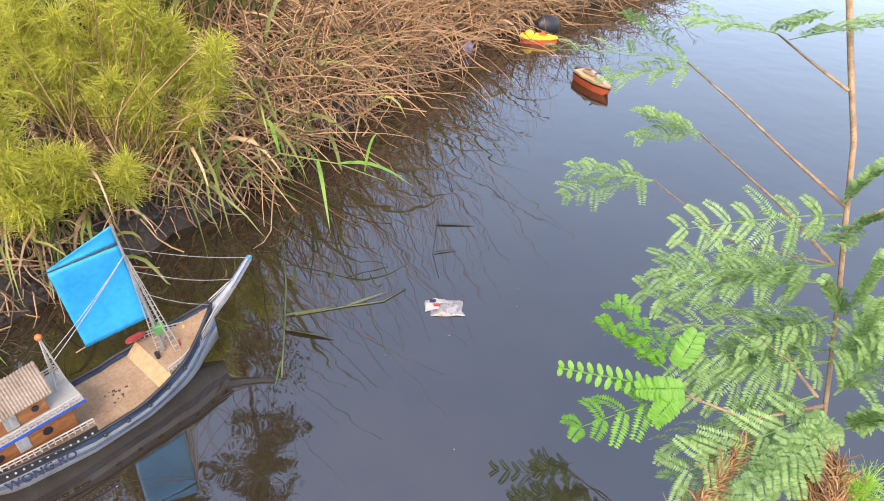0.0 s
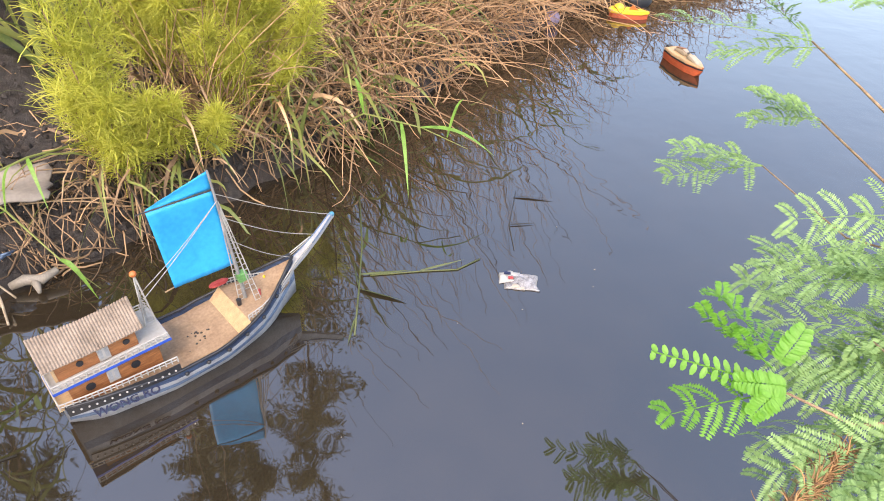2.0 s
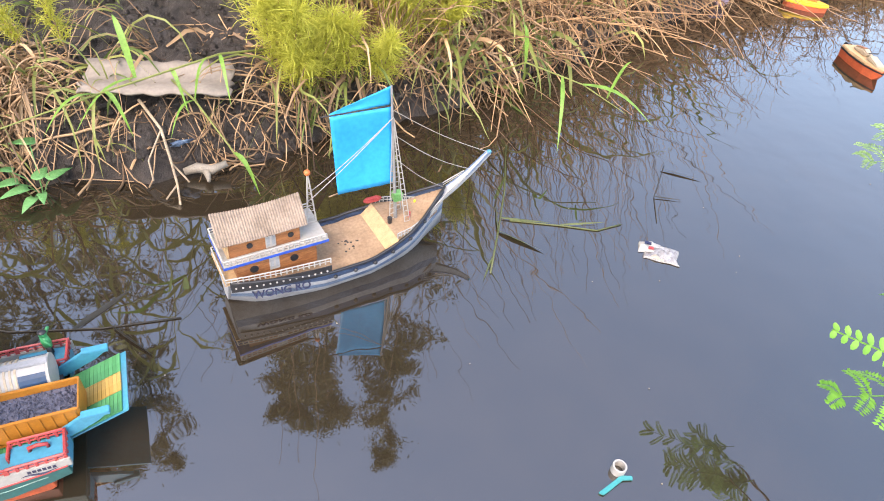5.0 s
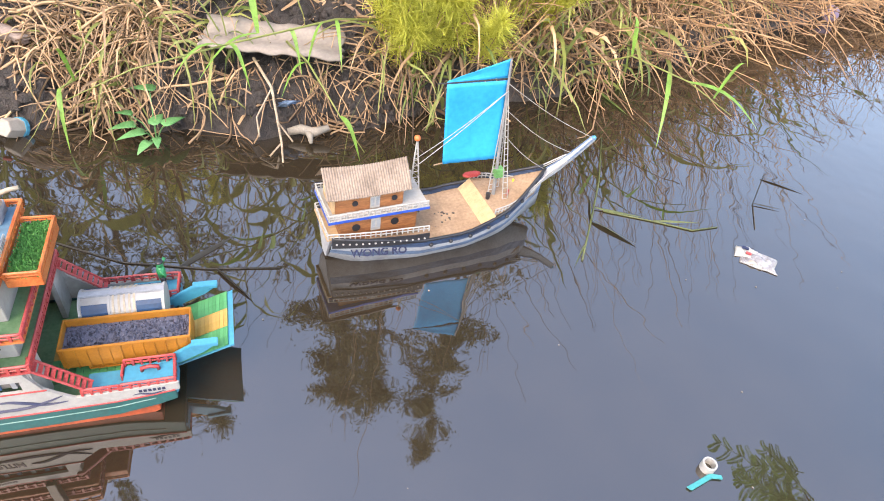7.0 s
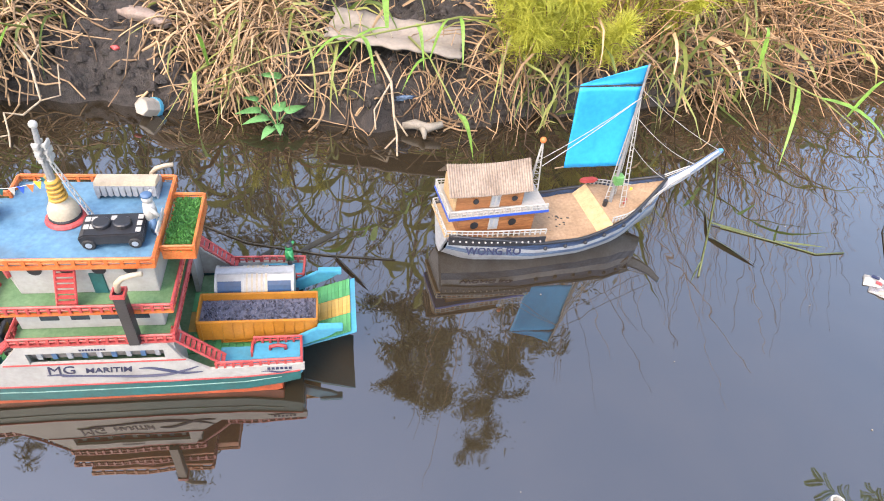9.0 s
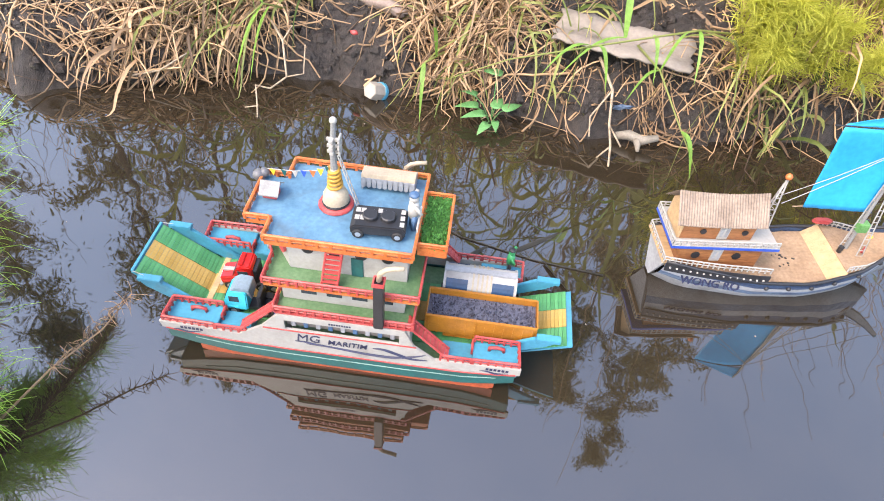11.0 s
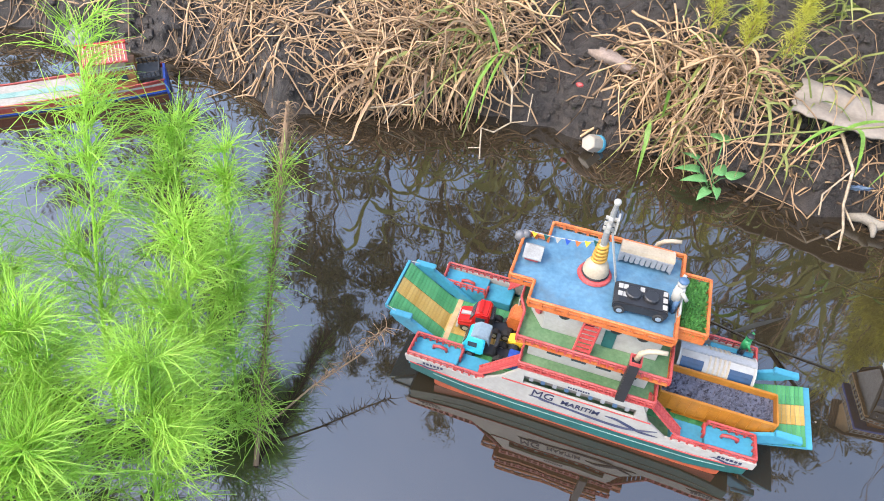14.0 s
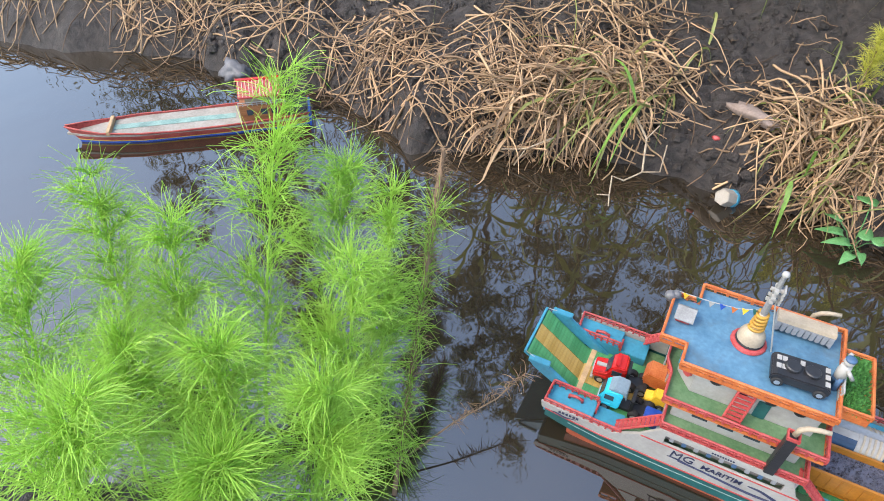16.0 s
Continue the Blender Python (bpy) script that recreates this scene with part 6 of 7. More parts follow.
def sapling():
    branch([(1.635, 0.58, 0.843), (1.615, 0.507, 0.712), (1.578, 0.442, 0.625), (1.503, 0.371, 0.534), (1.437, 0.313, 0.472), (1.333, 0.235, 0.402), (1.216, 0.151, 0.332)], 0.0052)
    branch([(1.464, 0.346, 0.492), (1.514, 0.483, 0.509), (1.52, 0.668, 0.554)], 0.003)
    branch([(1.519, 0.389, 0.554), (1.555, 0.516, 0.571), (1.568, 0.654, 0.61), (1.561, 0.762, 0.647)], 0.003)
    branch([(1.593, 0.487, 0.687), (1.607, 0.565, 0.704), (1.609, 0.638, 0.728)], 0.0028)
    branch([(1.306, 0.222, 0.398), (1.218, 0.263, 0.379), (1.161, 0.328, 0.395)], 0.003)
    branch([(1.464, 0.346, 0.492), (1.444, 0.494, 0.446), (1.418, 0.66, 0.487)], 0.002)
    branch([(1.501, 0.366, 0.527), (1.471, 0.325, 0.6)], 0.003)
    branch([(1.307, 0.233, 0.403), (1.323, 0.29, 0.412), (1.322, 0.337, 0.416)], 0.0025)
    branch([(1.216, 0.151, 0.332), (1.15, 0.08, 0.2), (1.11, 0.04, 0.06)], 0.006)
    young((1.161, 0.328, 0.395), (1.037, 0.446, 0.403))
    frond((1.158, 0.331, 0.394), (1.034, 0.381, 0.363), YOUNG, 5, 13, 0.0125, 0.0046)
    frond((1.161, 0.358, 0.41), (1.13, 0.449, 0.439), YOUNG, 5, 13, 0.0125, 0.0046)
    young((1.169, 0.358, 0.418), (1.217, 0.374, 0.445))
    frond((1.176, 0.368, 0.415), (1.176, 0.474, 0.438), YOUNG, 5, 13, 0.0125, 0.0046)
    young((1.164, 0.333, 0.4), (1.103, 0.362, 0.405))
    young((1.159, 0.337, 0.398), (1.101, 0.324, 0.384))
    frond((1.52, 0.668, 0.554), (1.433, 0.721, 0.594))
    frond((1.561, 0.762, 0.647), (1.372, 0.906, 0.678))
    frond((1.587, 0.814, 0.648), (1.501, 0.867, 0.718))
    frond((1.572, 0.743, 0.641), (1.472, 0.854, 0.62))
    frond((1.418, 0.66, 0.487), (1.302, 0.731, 0.515))
    frond((1.609, 0.638, 0.728), (1.539, 0.75, 0.744))
    frond((1.576, 0.597, 0.735), (1.594, 0.483, 0.798))
    frond((1.609, 0.562, 0.784), (1.572, 0.614, 0.757))
    frond((1.464, 0.346, 0.492), (1.279, 0.482, 0.422))
    frond((1.468, 0.344, 0.459), (1.338, 0.517, 0.433))
    frond((1.533, 0.389, 0.535), (1.385, 0.546, 0.484))
    frond((1.51, 0.391, 0.561), (1.524, 0.372, 0.624))
    frond((1.415, 0.287, 0.426), (1.283, 0.438, 0.397))
    frond((1.379, 0.271, 0.423), (1.25, 0.392, 0.38))
    frond((1.351, 0.253, 0.431), (1.23, 0.343, 0.365))
    frond((1.309, 0.235, 0.405), (1.157, 0.313, 0.33))
    frond((1.288, 0.214, 0.406), (1.14, 0.273, 0.328))
    frond((1.319, 0.221, 0.413), (1.361, 0.217, 0.5))
    frond((1.354, 0.242, 0.43), (1.392, 0.245, 0.522))
    frond((1.284, 0.199, 0.413), (1.194, 0.186, 0.375))
    frond((1.27, 0.179, 0.422), (1.274, 0.154, 0.467))
    frond((1.243, 0.196, 0.397), (1.157, 0.201, 0.359))
    frond((1.407, 0.282, 0.466), (1.411, 0.276, 0.568))
    frond((1.488, 0.355, 0.539), (1.469, 0.321, 0.594))
    frond((1.404, 0.3, 0.453), (1.313, 0.348, 0.411))
    frond((1.441, 0.355, 0.462), (1.373, 0.443, 0.459))

    frond((1.520, 0.668, 0.554), (1.407, 0.699, 0.566))
    frond((1.418, 0.660, 0.487), (1.267, 0.706, 0.487))
    frond((1.464, 0.346, 0.492), (1.321, 0.516, 0.423))
    frond((1.468, 0.344, 0.459), (1.310, 0.530, 0.395))
    frond((1.533, 0.389, 0.535), (1.352, 0.524, 0.441))
    frond((1.415, 0.287, 0.426), (1.326, 0.474, 0.402))
    frond((1.379, 0.271, 0.423), (1.280, 0.377, 0.345))
    frond((1.351, 0.253, 0.431), (1.243, 0.372, 0.373))
    frond((1.309, 0.235, 0.405), (1.195, 0.290, 0.318))
    frond((1.288, 0.214, 0.406), (1.157, 0.283, 0.282))
    frond((1.319, 0.221, 0.413), (1.358, 0.194, 0.515))
    frond((1.354, 0.242, 0.430), (1.429, 0.259, 0.486))
    frond((1.284, 0.199, 0.413), (1.235, 0.202, 0.386))
    frond((1.270, 0.179, 0.422), (1.309, 0.165, 0.440))
    frond((1.243, 0.196, 0.397), (1.167, 0.205, 0.312))
    frond((1.407, 0.282, 0.466), (1.392, 0.311, 0.511))
    frond((1.488, 0.355, 0.539), (1.424, 0.341, 0.556))
    frond((1.404, 0.300, 0.453), (1.316, 0.356, 0.378))
    frond((1.441, 0.355, 0.462), (1.423, 0.429, 0.432))

sapling()


def dried_head(a, b, r, seed):
    rng = np.random.default_rng(seed)
    a, b = np.array(a), np.array(b)
    a = a - (b - a) * 0.9
    t = thing("dried_seed_head", Matrix(), "dry brown curled flower head on the near bank", "dry plant", "dry brown heads")
    part("stem", Shape().tube([(a[0], a[1], float(height(a[0], a[1]))), tuple(a), tuple(b)], [0.004, 0.0045, 0.002], 6), DRYHEAD, t)
    n = 520
    s = rng.uniform(0, 1, n)
    start = a + (b - a) * s[:, None] + rng.normal(0, r * 0.32, (n, 3)) * (1.1 - 0.7 * s)[:, None]
    tagged(part("dry_foliage", tubes_mesh("dry_foliage", bent_paths(rng, start, unit(b - a) * 1.4 + rng.normal(0, 0.35, (n, 3)), rng.uniform(0.015, 0.045, n), np.full(n, 0.6), 0.3, 5), np.full(n, 0.0015), DRYHEAD, 3), DRYHEAD, t), kind="stuff")


dried_head((1.117, 0.233, 0.297), (1.201, 0.25, 0.344), 0.018, 1)
dried_head((1.193, 0.142, 0.330), (1.25, 0.192, 0.374), 0.024, 2)
dried_head((1.203, 0.121, 0.340), (1.242, 0.160, 0.389), 0.020, 3)


# ==== trees behind the bank, seen mirrored in the water
def bank_tree(x, y, h, width, seed):
    rng = np.random.default_rng(seed)
    z0 = float(height(x, y)) - 0.03
    t = thing("slender_tree", pose(x, y, z0), "slender dark tree with a sparse feathery crown", "tree", "trees behind the bank")
    part("trunk", Shape().tube([(0, 0, 0), (0.03, 0.02, h * 0.4), (-0.02, 0.03, h * 0.75), (0, 0, h)], [0.016, 0.013, 0.008, 0.003], 8), BARK, t, "", 0, True)
    n = 46
    s = rng.uniform(0.16, 0.97, n)
    start = np.c_[np.zeros((n, 2)), s * h]
    a = rng.uniform(0, 2 * np.pi, n)
    reach = width * (1.15 - s) * rng.uniform(0.6, 1.25, n) + 0.08
    limbs = bent_paths(rng, start, np.c_[np.cos(a), np.sin(a), rng.uniform(0.3, 1.0, n)], reach, np.full(n, 0.4), 0.1, 6)
    part("limb_work", tubes_mesh("limb_work", limbs, np.full(n, 0.006), BARK, 4), BARK, t)
    m = 8500 if x < -0.5 else 13000
    i, k = rng.integers(0, n, m), rng.integers(1, 6, m)
    c = limbs[i, k] + rng.normal(0, 0.045, (m, 3)) * (0.7 + 0.9 * ((i * 7) % 5 == 0))[:, None]
    p = bent_paths(rng, c, rng.normal(0, 1, (m, 3)), rng.uniform(0.02, 0.05, m), np.full(m, 0.6), 0.1, 3)
    tagged(part("crown", blades_mesh("crown", p, rng.uniform(0.004, 0.009, m), CROWN, rng), CROWN, t), kind="stuff")


for n, (x, y, h, w) in enumerate(((-2.51, 2.29, 3.5, 0.5), (-1.82, 2.88, 5.1, 0.55), (-2.05, 2.55, 3.9, 0.5), (-1.5, 2.95, 3.6, 0.45), (1.04, 3.33, 4.9, 0.45), (0.52, 3.47, 4.2, 0.40), (-3.3, 1.9, 3.2, 0.6), (-0.9, 3.3, 4.4, 0.5), (0.15, 3.2, 3.6, 0.6), (-3.1, 3.2, 5.4, 0.7), (-1.35, 3.3, 4.4, 0.5), (-4.6, 2.7, 3.0, 0.9), (-5.5, 2.3, 3.4, 0.9))):
    bank_tree(x, y, h, w * (0.75 if x < -0.5 else 1.0), 200 + n)

# ==== loose things on the bank and the water
def corrugated_sheet():
    n, m = 26, 8
    v, w = [], n + 1
    rng = np.random.default_rng(1)
    for j in range(m + 1):
        for i in range(n + 1):
            x = -0.17 + 0.34 * i / n
            q = j / m
            y = -0.064 + 0.128 * q + (0.004 * math.sin(i * 1.3) + rng.normal(0, 0.0012) if j in (0, m) else 0)
            z = 0.010 * math.sin(q * math.pi * 2 + 0.7) + 0.002 * math.sin(i * 0.4)
            v.append((x + (0.006 * math.sin(j * 2.1) if i in (0, n) else 0), y, z))
    k = len(v)
    v += [(x, y, z - 0.005) for x, y, z in v]
    f = [(j * w + i, j * w + i + 1, (j + 1) * w + i + 1, (j + 1) * w + i) for j in range(m) for i in range(n)]
    f += [tuple(k + q for q in face[::-1]) for face in f]
    rim = [i for i in range(w)] + [j * w + n for j in range(1, m + 1)] + [m * w + i for i in range(n - 1, -1, -1)] + [j * w for j in range(m - 1, 0, -1)]
    f += [(a, k + a, k + b, b) for a, b in zip(rim, rim[1:] + rim[:1])]
    single("roofing_sheet", Shape().add(v, f), CEMENT, pose(0.066, 1.542, 0.192, 9, 1, -2), "broken piece of pale corrugated roofing sheet lying on mud", "roofing sheet", smooth=True)


corrugated_sheet()


def cup():
    t = thing("plastic_cup", pose(-0.512, 1.335, 0.024, 62, 0, -24) @ Matrix.Scale(0.72, 4), "dirty white plastic cup lying half sunk at the waterline", "cup")
    part("wall", Shape().lathe((0, 0, -0.045), [(0.027, 0), (0.034, 0.004), (0.033, 0.008), (0.031, 0.034)], 7), CUPW, t, "", 0.001)
    part("base", Shape().lathe((0, 0, 0.0245), [(0.034, -0.036), (0.031, 0.0), (0.028, 0.003), (0.025, 0.0012), (0.0, 0.0012)], 6), CUPW, t, "recessed cup base", 0.0008)
    part("label_band", Shape().lathe((0, 0, -0.040), [(0.0350, 0), (0.0345, 0.012)], 14), CYAN, t, "torn blue label")


cup()


def lump(name, m, size, material, label, category, seed, group="", flat=0.5, rough=0.35):
    """An uneven lump, for crumpled and broken things."""
    bm = bmesh.new()
    bmesh.ops.create_icosphere(bm, subdivisions=3, radius=1)
    off = Vector((seed * 3.7, seed * 1.3, 0))
    for q in bm.verts:
        k = 1 + rough * noise.noise(q.co * 1.6 + off) + rough * 0.5 * noise.noise(q.co * 4.1 + off)
        q.co = Vector((q.co.x * size[0] * k, q.co.y * size[1] * k, q.co.z * size[2] * k))
    me = bpy.data.meshes.new(name)
    bm.to_mesh(me)
    bm.free()
    me.materials.append(material)
    me.shade_smooth()
    return single(name, me, material, m, label, category, group)


def branchy_debris():
    sh = Shape().tube([(-0.05, 0, 0.0), (-0.02, 0.006, 0.008), (0.015, 0.0, 0.006), (0.05, 0.014, 0.016)], [0.009, 0.013, 0.012, 0.008], 8)
    sh.tube([(0.0, 0.0, 0.006), (0.008, -0.02, 0.004), (0.012, -0.036, -0.004)], [0.010, 0.008, 0.004], 7)
    single("driftwood", sh, DEBRIS, pose(0.158, 1.395, 0.018, 0, 0, -4), "pale forked driftwood at the waterline", "driftwood", smooth=True)


branchy_debris()
lump("muddy_rag", pose(-0.545, 1.50, 0.175, -22, 0, -16), (0.075, 0.032, 0.018), CLOTH, "mud-stained grey rag lying on the bank", "rag", 3)
lump("red_scrap", pose(-0.60, 1.42, 0.125), (0.011, 0.006, 0.006), RED, "scrap of red plastic on dark mud", "litter", 5)
lump("blue_scrap", pose(0.105, 1.44, 0.075, -40, 0, 20), (0.022, 0.016, 0.005), HULLBLUE, "crumpled bluish plastic scrap on the bank", "litter", 6, rough=0.9)
lump("black_bag", pose(-2.06, 0.995, 0.02), (0.055, 0.04, 0.03), STEEL, "crumpled grey plastic bag at the waterline", "plastic bag", 7, rough=0.8)
for n, (x, y, z) in enumerate(((1.02, 1.965, 0.03), (2.264, 2.553, 0.028))):
    t = thing("float_ball", pose(x, y, z), "mauve plastic float ball lying among the reeds", "ball", "mauve float balls")
    part("shell", Shape().ball((0, 0, 0), 0.036, 1.0, 12), PURPLE, t, "", 0, True)
    part("seam", Shape().lathe((0, 0, -0.0015), [(0.0362, 0), (0.0370, 0.0015), (0.0362, 0.003)], 20), PURPLE, t)


def floating_wrapper():
    t = thing("plastic_wrapper", pose(1.21, 1.01, 0.0, 0, 0, -28), "crumpled clear plastic wrapper with white print, floating", "wrapper")
    def sheet(name, x0, x1, y0, y1, seed, material, label):
        n, v = 16, []
        for j in range(n + 1):
            for i in range(n + 1):
                x, y = x0 + (x1 - x0) * i / n, y0 + (y1 - y0) * j / n
                q = Vector((x * 60, y * 60, seed))
                edge = math.sin(math.pi * i / n) * math.sin(math.pi * j / n)
                v.append((x + 0.006 * noise.noise(q * 0.7 + Vector((9, 0, 0))), y + 0.006 * noise.noise(q * 0.7), 0.001 + 0.009 * edge ** 0.5 * (0.6 + noise.noise(q)) + 0.003 * abs(noise.noise(q * 3))))
        w = n + 1
        f = [(j * w + i, j * w + i + 1, (j + 1) * w + i + 1, (j + 1) * w + i) for j in range(n) for i in range(n)]
        ob = part(name, Shape().add(v, f), material, t, label, 0, True)
        so = ob.modifiers.new("thick", "SOLIDIFY")
        so.thickness = 0.0006
    sheet("white_print", -0.046, 0.004, -0.012, 0.030, 1.0, WHITE, "white printed panel")
    sheet("film", -0.034, 0.048, -0.032, 0.026, 5.0, FOIL, "clear crumpled film")
    sheet("white_print", -0.026, 0.018, -0.031, -0.016, 8.0, CUPW, "")
    part("letter_bar", Shape().box(-0.036, -0.020, 0.012, 0.020, 0.010, 0.0125), INK, t)
    part("letter_bar", Shape().box(-0.026, -0.014, -0.004, 0.003, 0.010, 0.0125), RED, t)


floating_wrapper()


def pipe_stub():
    t = thing("pipe_stub", pose(0.881, 0.494, 0.0), "white plastic pipe stub standing in the water with a teal strap", "pipe")
    sh = Shape()
    ring = [(0.0125, -0.15), (0.0125, 0.015), (0.0122, 0.016), (0.0095, 0.016), (0.0095, -0.02)]
    part("pipe", sh.lathe((0, 0, 0), ring, 20), WHITE, t, "", 0, False)
    part("strap", Shape().prism([(-0.050, -0.034), (-0.043, -0.040), (0.000, -0.020), (0.018, -0.022), (0.019, -0.015), (0.000, -0.011)], "z", 0.0015, 0.005), STRAP, t, "teal plastic strap", 0.001)


pipe_stub()


def water_spinach():
    t = thing("water_spinach", pose(-0.215, 1.365, 0.0), "water spinach with arrow-shaped leaves at the waterline", "water plant")
    spots = (((-0.045, 0.012, 0.055), (-1, 0.2), 0.036), ((-0.035, -0.020, 0.042), (-1, -0.3), 0.050), ((-0.012, -0.038, 0.034), (-0.9, -0.5), 0.052), ((0.020, -0.010, 0.050), (0.1, 0.9), 0.050), ((0.050, -0.012, 0.050), (0.7, 1.0), 0.052), ((0.010, -0.060, 0.022), (-0.3, -1), 0.044), ((0.03, -0.05, 0.028), (0.3, -1.0), 0.034), ((0.0, 0.055, 0.100), (-0.9, 0.1), 0.052))
    for (x, y, z), (dx, dy), size in spots:
        d = Vector((dx, dy, 0)).normalized()
        side = Vector((-d.y, d.x, 0))
        out = [(-0.25, 0.22), (-0.05, 0.30), (0.25, 0.27), (0.6, 0.16), (1.0, 0.0)]
        c = Vector((x, y, z))
        v, f = [], []
        for s, w in out:
            mid = c + d * size * s + Vector((0, 0, -0.10 * size * s * s))
            up = Vector((0, 0, 0.10 * size))
            v += [mid + side * size * w + up * (w / 0.3), mid, mid - side * size * w + up * (w / 0.3)]
        for k in range(len(out) - 1):
            a = 3 * k
            f += [(a, a + 1, a + 4, a + 3), (a + 1, a + 2, a + 5, a + 4)]
        lf = part("leaf", Shape().add(v, f), PADLEAF, t, "", 0, True)
        so = lf.modifiers.new("thick", "SOLIDIFY")
        so.thickness = 0.0006
        part("leaf_stalk", Shape().tube([(0.01, 0.0, -0.01), (x * 0.5 + 0.005, y * 0.5 + 0.004, z * 0.6), (x, y, z)], 0.0014, 5), PADLEAF, t)


water_spinach()


def reed_on_water(path, r, leaves, label="limp green reed floating on the water", material=SODDEN):
    t = thing("surface_reed", Matrix(), label, "reed", "floating reeds")
    part("stem", Shape().tube([(x, y, 0.002) for x, y in path], r, 6), material, t, "", 0, True)
    for a, b, w in leaves:
        s = np.linspace(0, 1, 7)[:, None]
        p = (np.array([*a, 0.005]) + (np.array([*b, 0.004]) - np.array([*a, 0.005])) * s)[None]
        part("leaf", blades_mesh("leaf", p, np.array([w]), material, np.random.default_rng(9)), material, t)


reed_on_water([(0.963, 1.49), (0.90, 1.28), (0.84, 1.124), (0.784, 0.985)], 0.0022, [((0.84, 1.124), (0.93, 1.04), 0.006), ((0.84, 1.124), (0.86, 1.22), 0.005), ((0.80, 1.03), (0.76, 0.96), 0.004)])
reed_on_water([(0.88, 1.16), (1.0, 1.13), (1.088, 1.103), (1.16, 1.12)], 0.0018, [((0.86, 1.17), (0.98, 1.14), 0.004), ((1.0, 1.13), (1.12, 1.13), 0.003)])
reed_on_water([(1.40, 1.36), (1.30, 1.22), (1.26, 1.12)], 0.0011, [((1.38, 1.34), (1.48, 1.28), 0.004), ((1.30, 1.22), (1.37, 1.20), 0.003)], "thin dark stalk lying on the water", BROWNREED)
# no reed floats here: dark strips imitate the mirror image of bank reeds
reed_on_water([(-0.30, 0.98), (-0.16, 0.93), (0.0, 0.92), (0.14, 0.93)], 0.0016, [((-0.05, 0.92), (0.04, 1.02), 0.006), ((0.02, 0.92), (0.10, 0.84), 0.005), ((-0.1, 0.92), (-0.16, 0.84), 0.005)], "painted reflection of bank reeds, dark strips laid on the water", BROWNREED)
rng_f = np.random.default_rng(12)
specks = Shape()
for k in range(34):
    x, y, r = rng_f.uniform(-1.6, 2.2), rng_f.uniform(0.35, 1.3), rng_f.uniform(0.0008, 0.002)
    specks.lathe((x, y, 0.0008), [(r, 0), (r * 0.7, 0.0008)], 6)
single("floating_specks", specks, DEBRIS, Matrix(), "pale specks of dust floating on the water", "debris", kind="stuff")
clods = Shape()
for k in range(6500):
    x = rng_f.uniform(-2.3, 0.95)
    d = rng_f.uniform(0.0, 0.75) ** 1.1
    p = on_bank(np.array([x]), np.array([d]))[0]
    r = (0.003 + 0.014 * rng_f.uniform(0, 1) ** 2) * (1.2 - d)
    ang = rng_f.uniform(0, 6)
    ring = [(p[0] + r * rng_f.uniform(0.7, 1.3) * math.cos(ang + j * 1.05), p[1] + r * rng_f.uniform(0.7, 1.3) * math.sin(ang + j * 1.05), p[2] - 0.003) for j in range(6)]
    mid = [(p[0] + (q[0] - p[0]) * 0.7, p[1] + (q[1] - p[1]) * 0.7, p[2] + r * rng_f.uniform(0.3, 0.6)) for q in ring]
    clods.add(ring + mid + [(p[0], p[1], p[2] + r * 0.7)], [(j, (j + 1) % 6, 6 + (j + 1) % 6, 6 + j) for j in range(6)] + [(6 + j, 6 + (j + 1) % 6, 12) for j in range(6)])
single("mud_clods", clods, MUD, Matrix(), "dark crumbly clods on the mud bank", "mud", kind="stuff")


def broken_reed(path, r, twigs):
    t = thing("broken_reed", Matrix(), "snapped pale reed dangling from the bank into the water", "reed", "broken reeds at the waterline")
    part("stem", Shape().tube(path, [r * (1 - 0.4 * k / (len(path) - 1)) for k in range(len(path))], 6), BLEACHED, t, "", 0, True)
    for line in twigs:
        part("twig", Shape().tube(line, r * 0.55, 5), BLEACHED, t, "", 0, True)


broken_reed([(-0.80, 1.36, 0.14), (-0.74, 1.30, 0.13), (-0.715, 1.255, 0.06), (-0.748, 1.225, 0.035), (-0.775, 1.205, 0.05), (-0.760, 1.175, 0.012), (-0.745, 1.145, 0.002)], 0.0032,
            [[(-0.715, 1.255, 0.06), (-0.675, 1.27, 0.07), (-0.69, 1.32, 0.12)], [(-0.760, 1.175, 0.012), (-0.79, 1.165, 0.006)], [(-0.74, 1.30, 0.13), (-0.725, 1.33, 0.16)]])
broken_reed([(0.02, 1.50, 0.16), (0.07, 1.43, 0.12), (0.085, 1.39, 0.05), (0.10, 1.33, 0.03), (0.107, 1.285, 0.004)], 0.0042,
            [[(0.085, 1.39, 0.05), (0.125, 1.345, 0.025)], [(0.07, 1.43, 0.12), (0.035, 1.39, 0.06), (0.045, 1.35, 0.03)], [(0.10, 1.33, 0.03), (0.075, 1.30, 0.01)]])
broken_reed([(-1.10, 1.30, 0.12), (-1.18, 1.18, 0.06), (-1.09, 1.15, 0.03), (-1.02, 1.17, 0.05), (-0.96, 1.21, 0.09)], 0.0036, [[(-1.02, 1.17, 0.05), (-1.03, 1.13, 0.012)]])


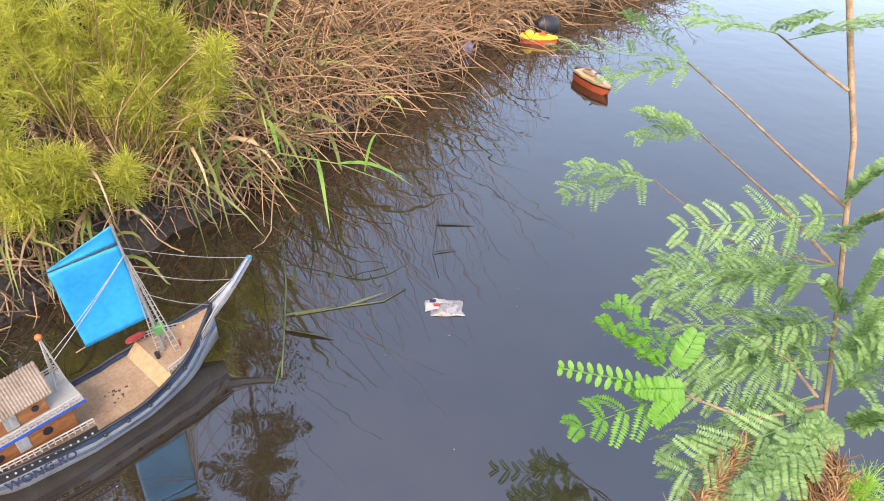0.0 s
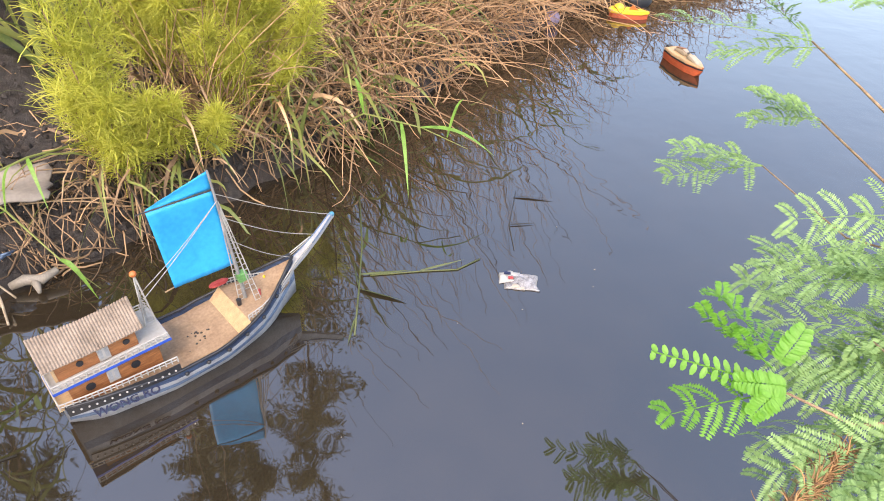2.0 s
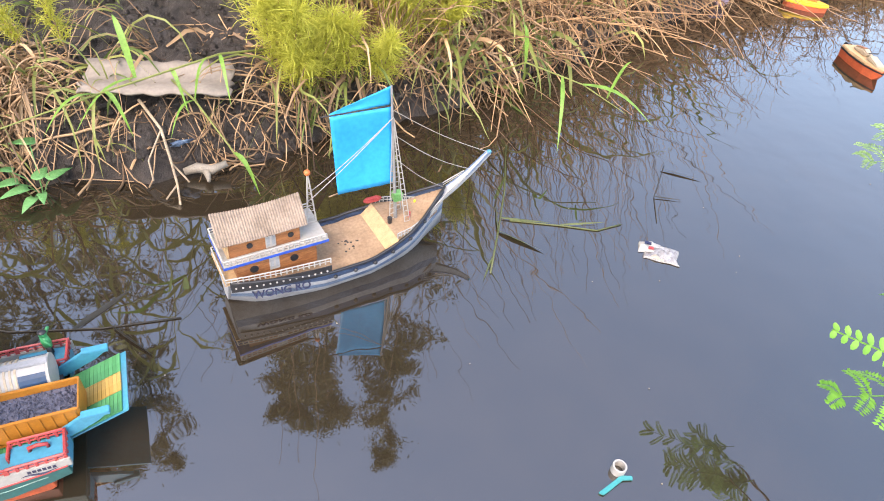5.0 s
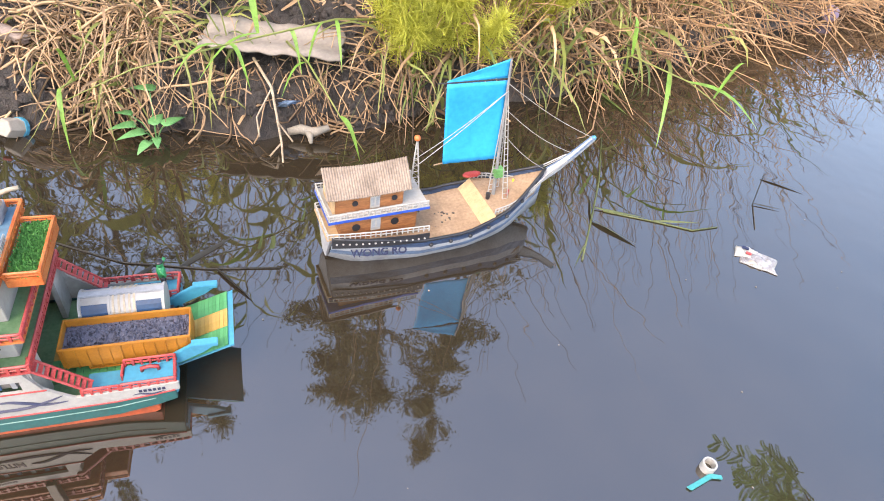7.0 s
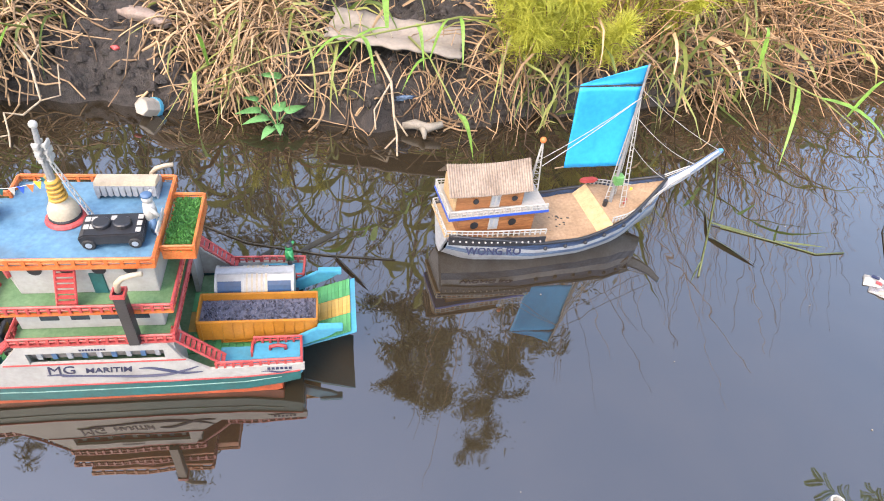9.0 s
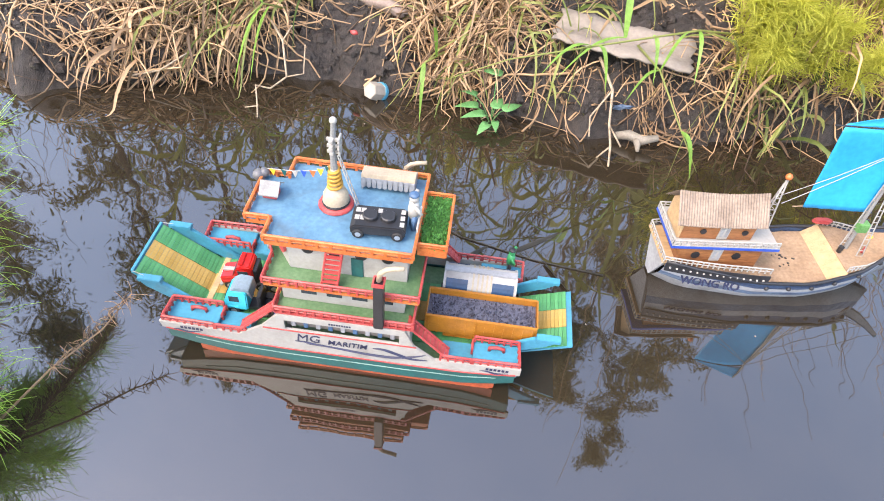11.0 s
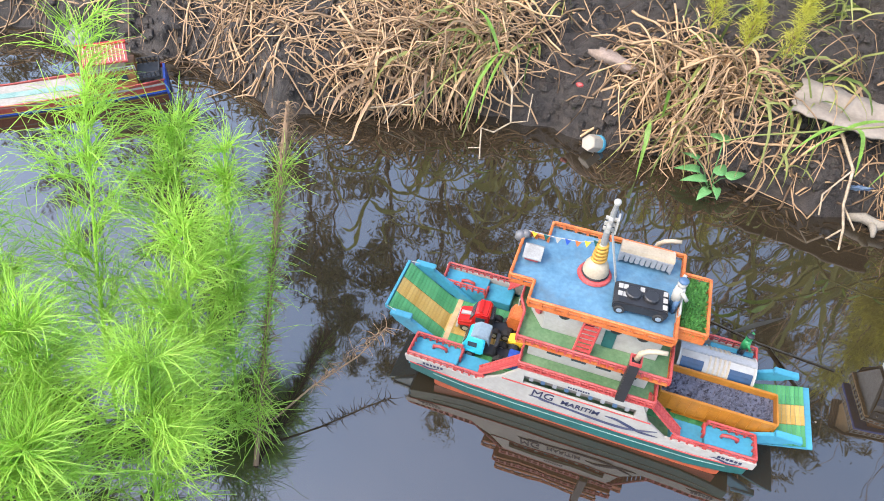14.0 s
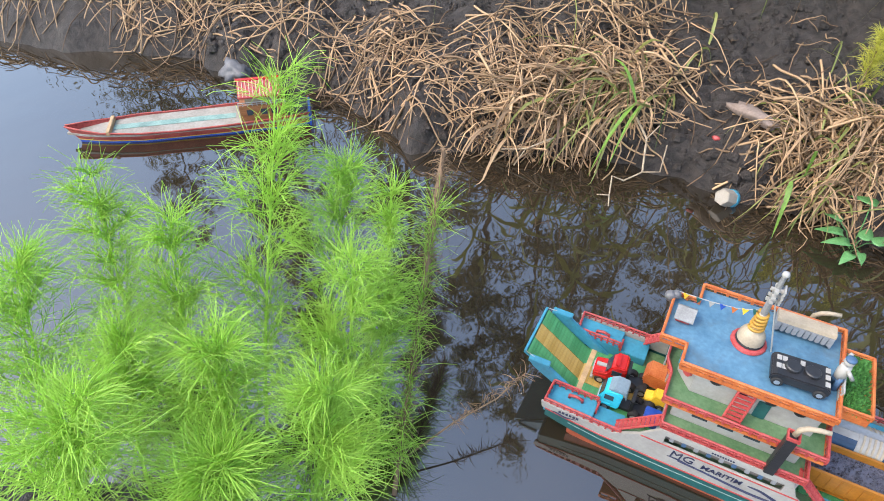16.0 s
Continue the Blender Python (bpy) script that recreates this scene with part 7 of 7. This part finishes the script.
# ==== far toy boats
def long_boat():
    m = pose(-2.135, 0.445, 0.0, 0, 0, 48.5)   # x from the bow to the stern
    b = thing("toy_long_boat", m, "long low toy boat, red and cream, with a small red-roofed cabin", "toy boat")
    xs = np.linspace(0, 0.70, 15)
    w = np.interp(xs, (0, 0.08, 0.2, 0.45, 0.62, 0.70), (0.004, 0.035, 0.055, 0.060, 0.055, 0.045))
    z = np.interp(xs, (0, 0.1, 0.3, 0.7), (0.055, 0.042, 0.036, 0.045))
    for s in (1, -1):
        for lo, hi, mt in ((-0.03, 0.14, NAVY), (0.14, 0.22, YELLOW), (0.22, 1.0, DARKRED)):
            v = []
            for k in range(len(xs)):
                for q in (lo, hi):
                    v.append((xs[k] + 0.03 * (1 - q) * (1 - xs[k] / 0.7), s * w[k] * (0.72 + 0.28 * max(q, 0)), z[k] * q if q >= 0 else -0.02))
            f = [(2 * k, 2 * k + 2, 2 * k + 3, 2 * k + 1) for k in range(len(xs) - 1)]
            part("strake", Shape().add(v, f), mt, b, "", 0, True)
        part("gunwale", Shape().tube([(xs[k], s * w[k], z[k]) for k in range(len(xs))], 0.0026, 6), DARKRED, b, "red gunwale", 0, True)
    poly = [(x, a * 0.95) for x, a in zip(xs, w)] + [(x, -a * 0.95) for x, a in zip(xs[::-1], w[::-1])]
    part("deck", Shape().prism(poly, "z", 0.028, 0.034), DECKGREY, b, "worn grey-cream deck")
    part("deck_stripe", Shape().box(0.13, 0.48, -0.013, 0.013, 0.0342, 0.0352), PALETEAL, b, "teal stripe along the deck", 0.0005)
    part("thwart", Shape().box(0.118, 0.128, -0.045, 0.045, 0.0345, 0.048), PALEWOOD, b, "", 0.001)
    part("transom", Shape().box(0.696, 0.702, -0.045, 0.045, -0.02, 0.046), NAVY, b)
    part("cabin", Shape().box(0.50, 0.63, -0.042, 0.042, 0.0345, 0.085), WOOD, b, "varnished cabin", 0.001)
    part("upper_cabin", Shape().box(0.52, 0.61, -0.030, 0.030, 0.0852, 0.115), CREAM, b, "", 0.001)
    part("balcony", Shape().box(0.63, 0.69, -0.042, 0.042, 0.050, 0.055), BLACK, b)
    railing(b, [(0.635, -0.042), (0.692, -0.042), (0.692, 0.042), (0.635, 0.042)], 0.055, 0.016, BLACK, 0.012, 0.0016)
    railing(b, [(0.50, -0.044), (0.635, -0.044)], 0.085, 0.012, WHITE, 0.014, 0.0014)
    for s in (1, -1):
        roof = part("roof_slope", Shape().prism([(0, 0.146), (s * 0.048, 0.116), (s * 0.048, 0.112), (0, 0.142)], "x", 0.505, 0.625), RED, b, "red ribbed roof")
        for k in range(12):
            part("rib", Shape().tube([(0.510 + k * 0.0099, s * 0.002, 0.147), (0.510 + k * 0.0099, s * 0.047, 0.1178)], 0.0013, 4), PINK, roof)
    part("ridge", Shape().tube([(0.503, 0, 0.1475), (0.627, 0, 0.1475)], 0.005, 6), TRUCKRED, b)
    for x in (0.53, 0.57, 0.60):
        part("window", Shape().box(x - 0.009, x + 0.009, -0.0445, -0.0415, 0.055, 0.072), GLASS, b)


long_boat()


def speed_boat():
    b = thing("toy_speed_boat", pose(2.535, 1.945, 0.0, 0, 0, -97) @ Matrix.Diagonal((0.98, 0.80, 0.85, 1)), "small red and cream toy speedboat afloat", "toy boat")
    def ring(x, w, z0, z1):
        return [(x, -w, z1), (x, -w * 0.8, z0), (x, w * 0.8, z0), (x, w, z1)]
    st = [(-0.11, 0.042, -0.02, 0.035), (-0.04, 0.050, -0.025, 0.038), (0.05, 0.042, -0.02, 0.042), (0.10, 0.020, 0.0, 0.048), (0.125, 0.003, 0.03, 0.052)]
    v, f = [], []
    for s_ in st:
        v += ring(*s_)
    for k in range(len(st) - 1):
        for j in range(4):
            f.append((4 * k + j, 4 * k + (j + 1) % 4, 4 * k + 4 + (j + 1) % 4, 4 * k + 4 + j))
    f += [(3, 2, 1, 0)]
    part("hull", Shape().add(v, f), REDHULL, b, "red lower hull", 0.001)
    part("upper_deck", Shape().prism([(x, w * 1.03) for x, w, _, _ in st] + [(x, -w * 1.03) for x, w, _, _ in st[::-1]], "z", 0.042, 0.054), PALEWOOD, b, "faded orange-cream upper deck", 0.003)
    part("cowl", Shape().prism([(0.02, 0.054), (0.10, 0.054), (0.085, 0.062), (0.03, 0.074)], "y", -0.022, 0.022), CREAM, b, "cream bow cowl", 0.004)
    part("seat", Shape().prism([(-0.075, 0.054), (0.005, 0.054), (0.010, 0.072), (-0.015, 0.080), (-0.070, 0.068)], "y", -0.017, 0.017), CREAM, b, "cream saddle", 0.005)
    part("saddle_pad", Shape().prism([(-0.066, 0.0690), (-0.020, 0.0795), (-0.020, 0.0825), (-0.066, 0.0725)], "y", -0.012, 0.012), WOOD, b, "dark brown saddle pad", 0.001)
    part("stripe", Shape().prism([(x, w * 1.05) for x, w, _, _ in st] + [(x, -w * 1.05) for x, w, _, _ in st[::-1]], "z", 0.036, 0.0418), BLACK, b)
    part("handlebar", Shape().tube([(0.028, -0.022, 0.082), (0.022, 0, 0.080), (0.028, 0.022, 0.082)], 0.003, 6), BLACK, b)
    part("engine", Shape().box(-0.135, -0.108, -0.016, 0.016, 0.0, 0.055), BLACK, b, "black outboard engine", 0.004)


speed_boat()


def yellow_boat():
    b = thing("toy_yellow_boat", pose(2.69, 2.53, 0.0, 0, 0, -36) @ Matrix.Scale(0.8, 4), "small yellow and red toy boat beside the reeds", "toy boat")
    o = [(-0.12, 0.02), (-0.10, 0.045), (0.0, 0.052), (0.08, 0.035), (0.13, 0.0), (0.08, -0.035), (0.0, -0.052), (-0.10, -0.045), (-0.12, -0.02)]
    part("hull", Shape().prism([(x * 0.94, y * 0.9) for x, y in o], "z", -0.02, 0.026), REDHULL, b, "red lower hull", 0.003)
    part("deck", Shape().prism(o, "z", 0.0262, 0.046), YELLOW, b, "bright yellow deck", 0.006)
    part("cowl", Shape().ball((-0.06, 0, 0.05), 0.032, 0.8), YELLOW, b, "", 0, True)
    part("fin", Shape().prism([(0.0, 0.046), (0.06, 0.046), (0.02, 0.075)], "y", -0.006, 0.006), ORANGE, b, "", 0.002)
    lump("black_bottle", pose(2.85, 2.66, 0.03), (0.08, 0.05, 0.055), BLACK, "dark round plastic drum half hidden by reeds", "drum", 8, rough=0.08)


yellow_boat()
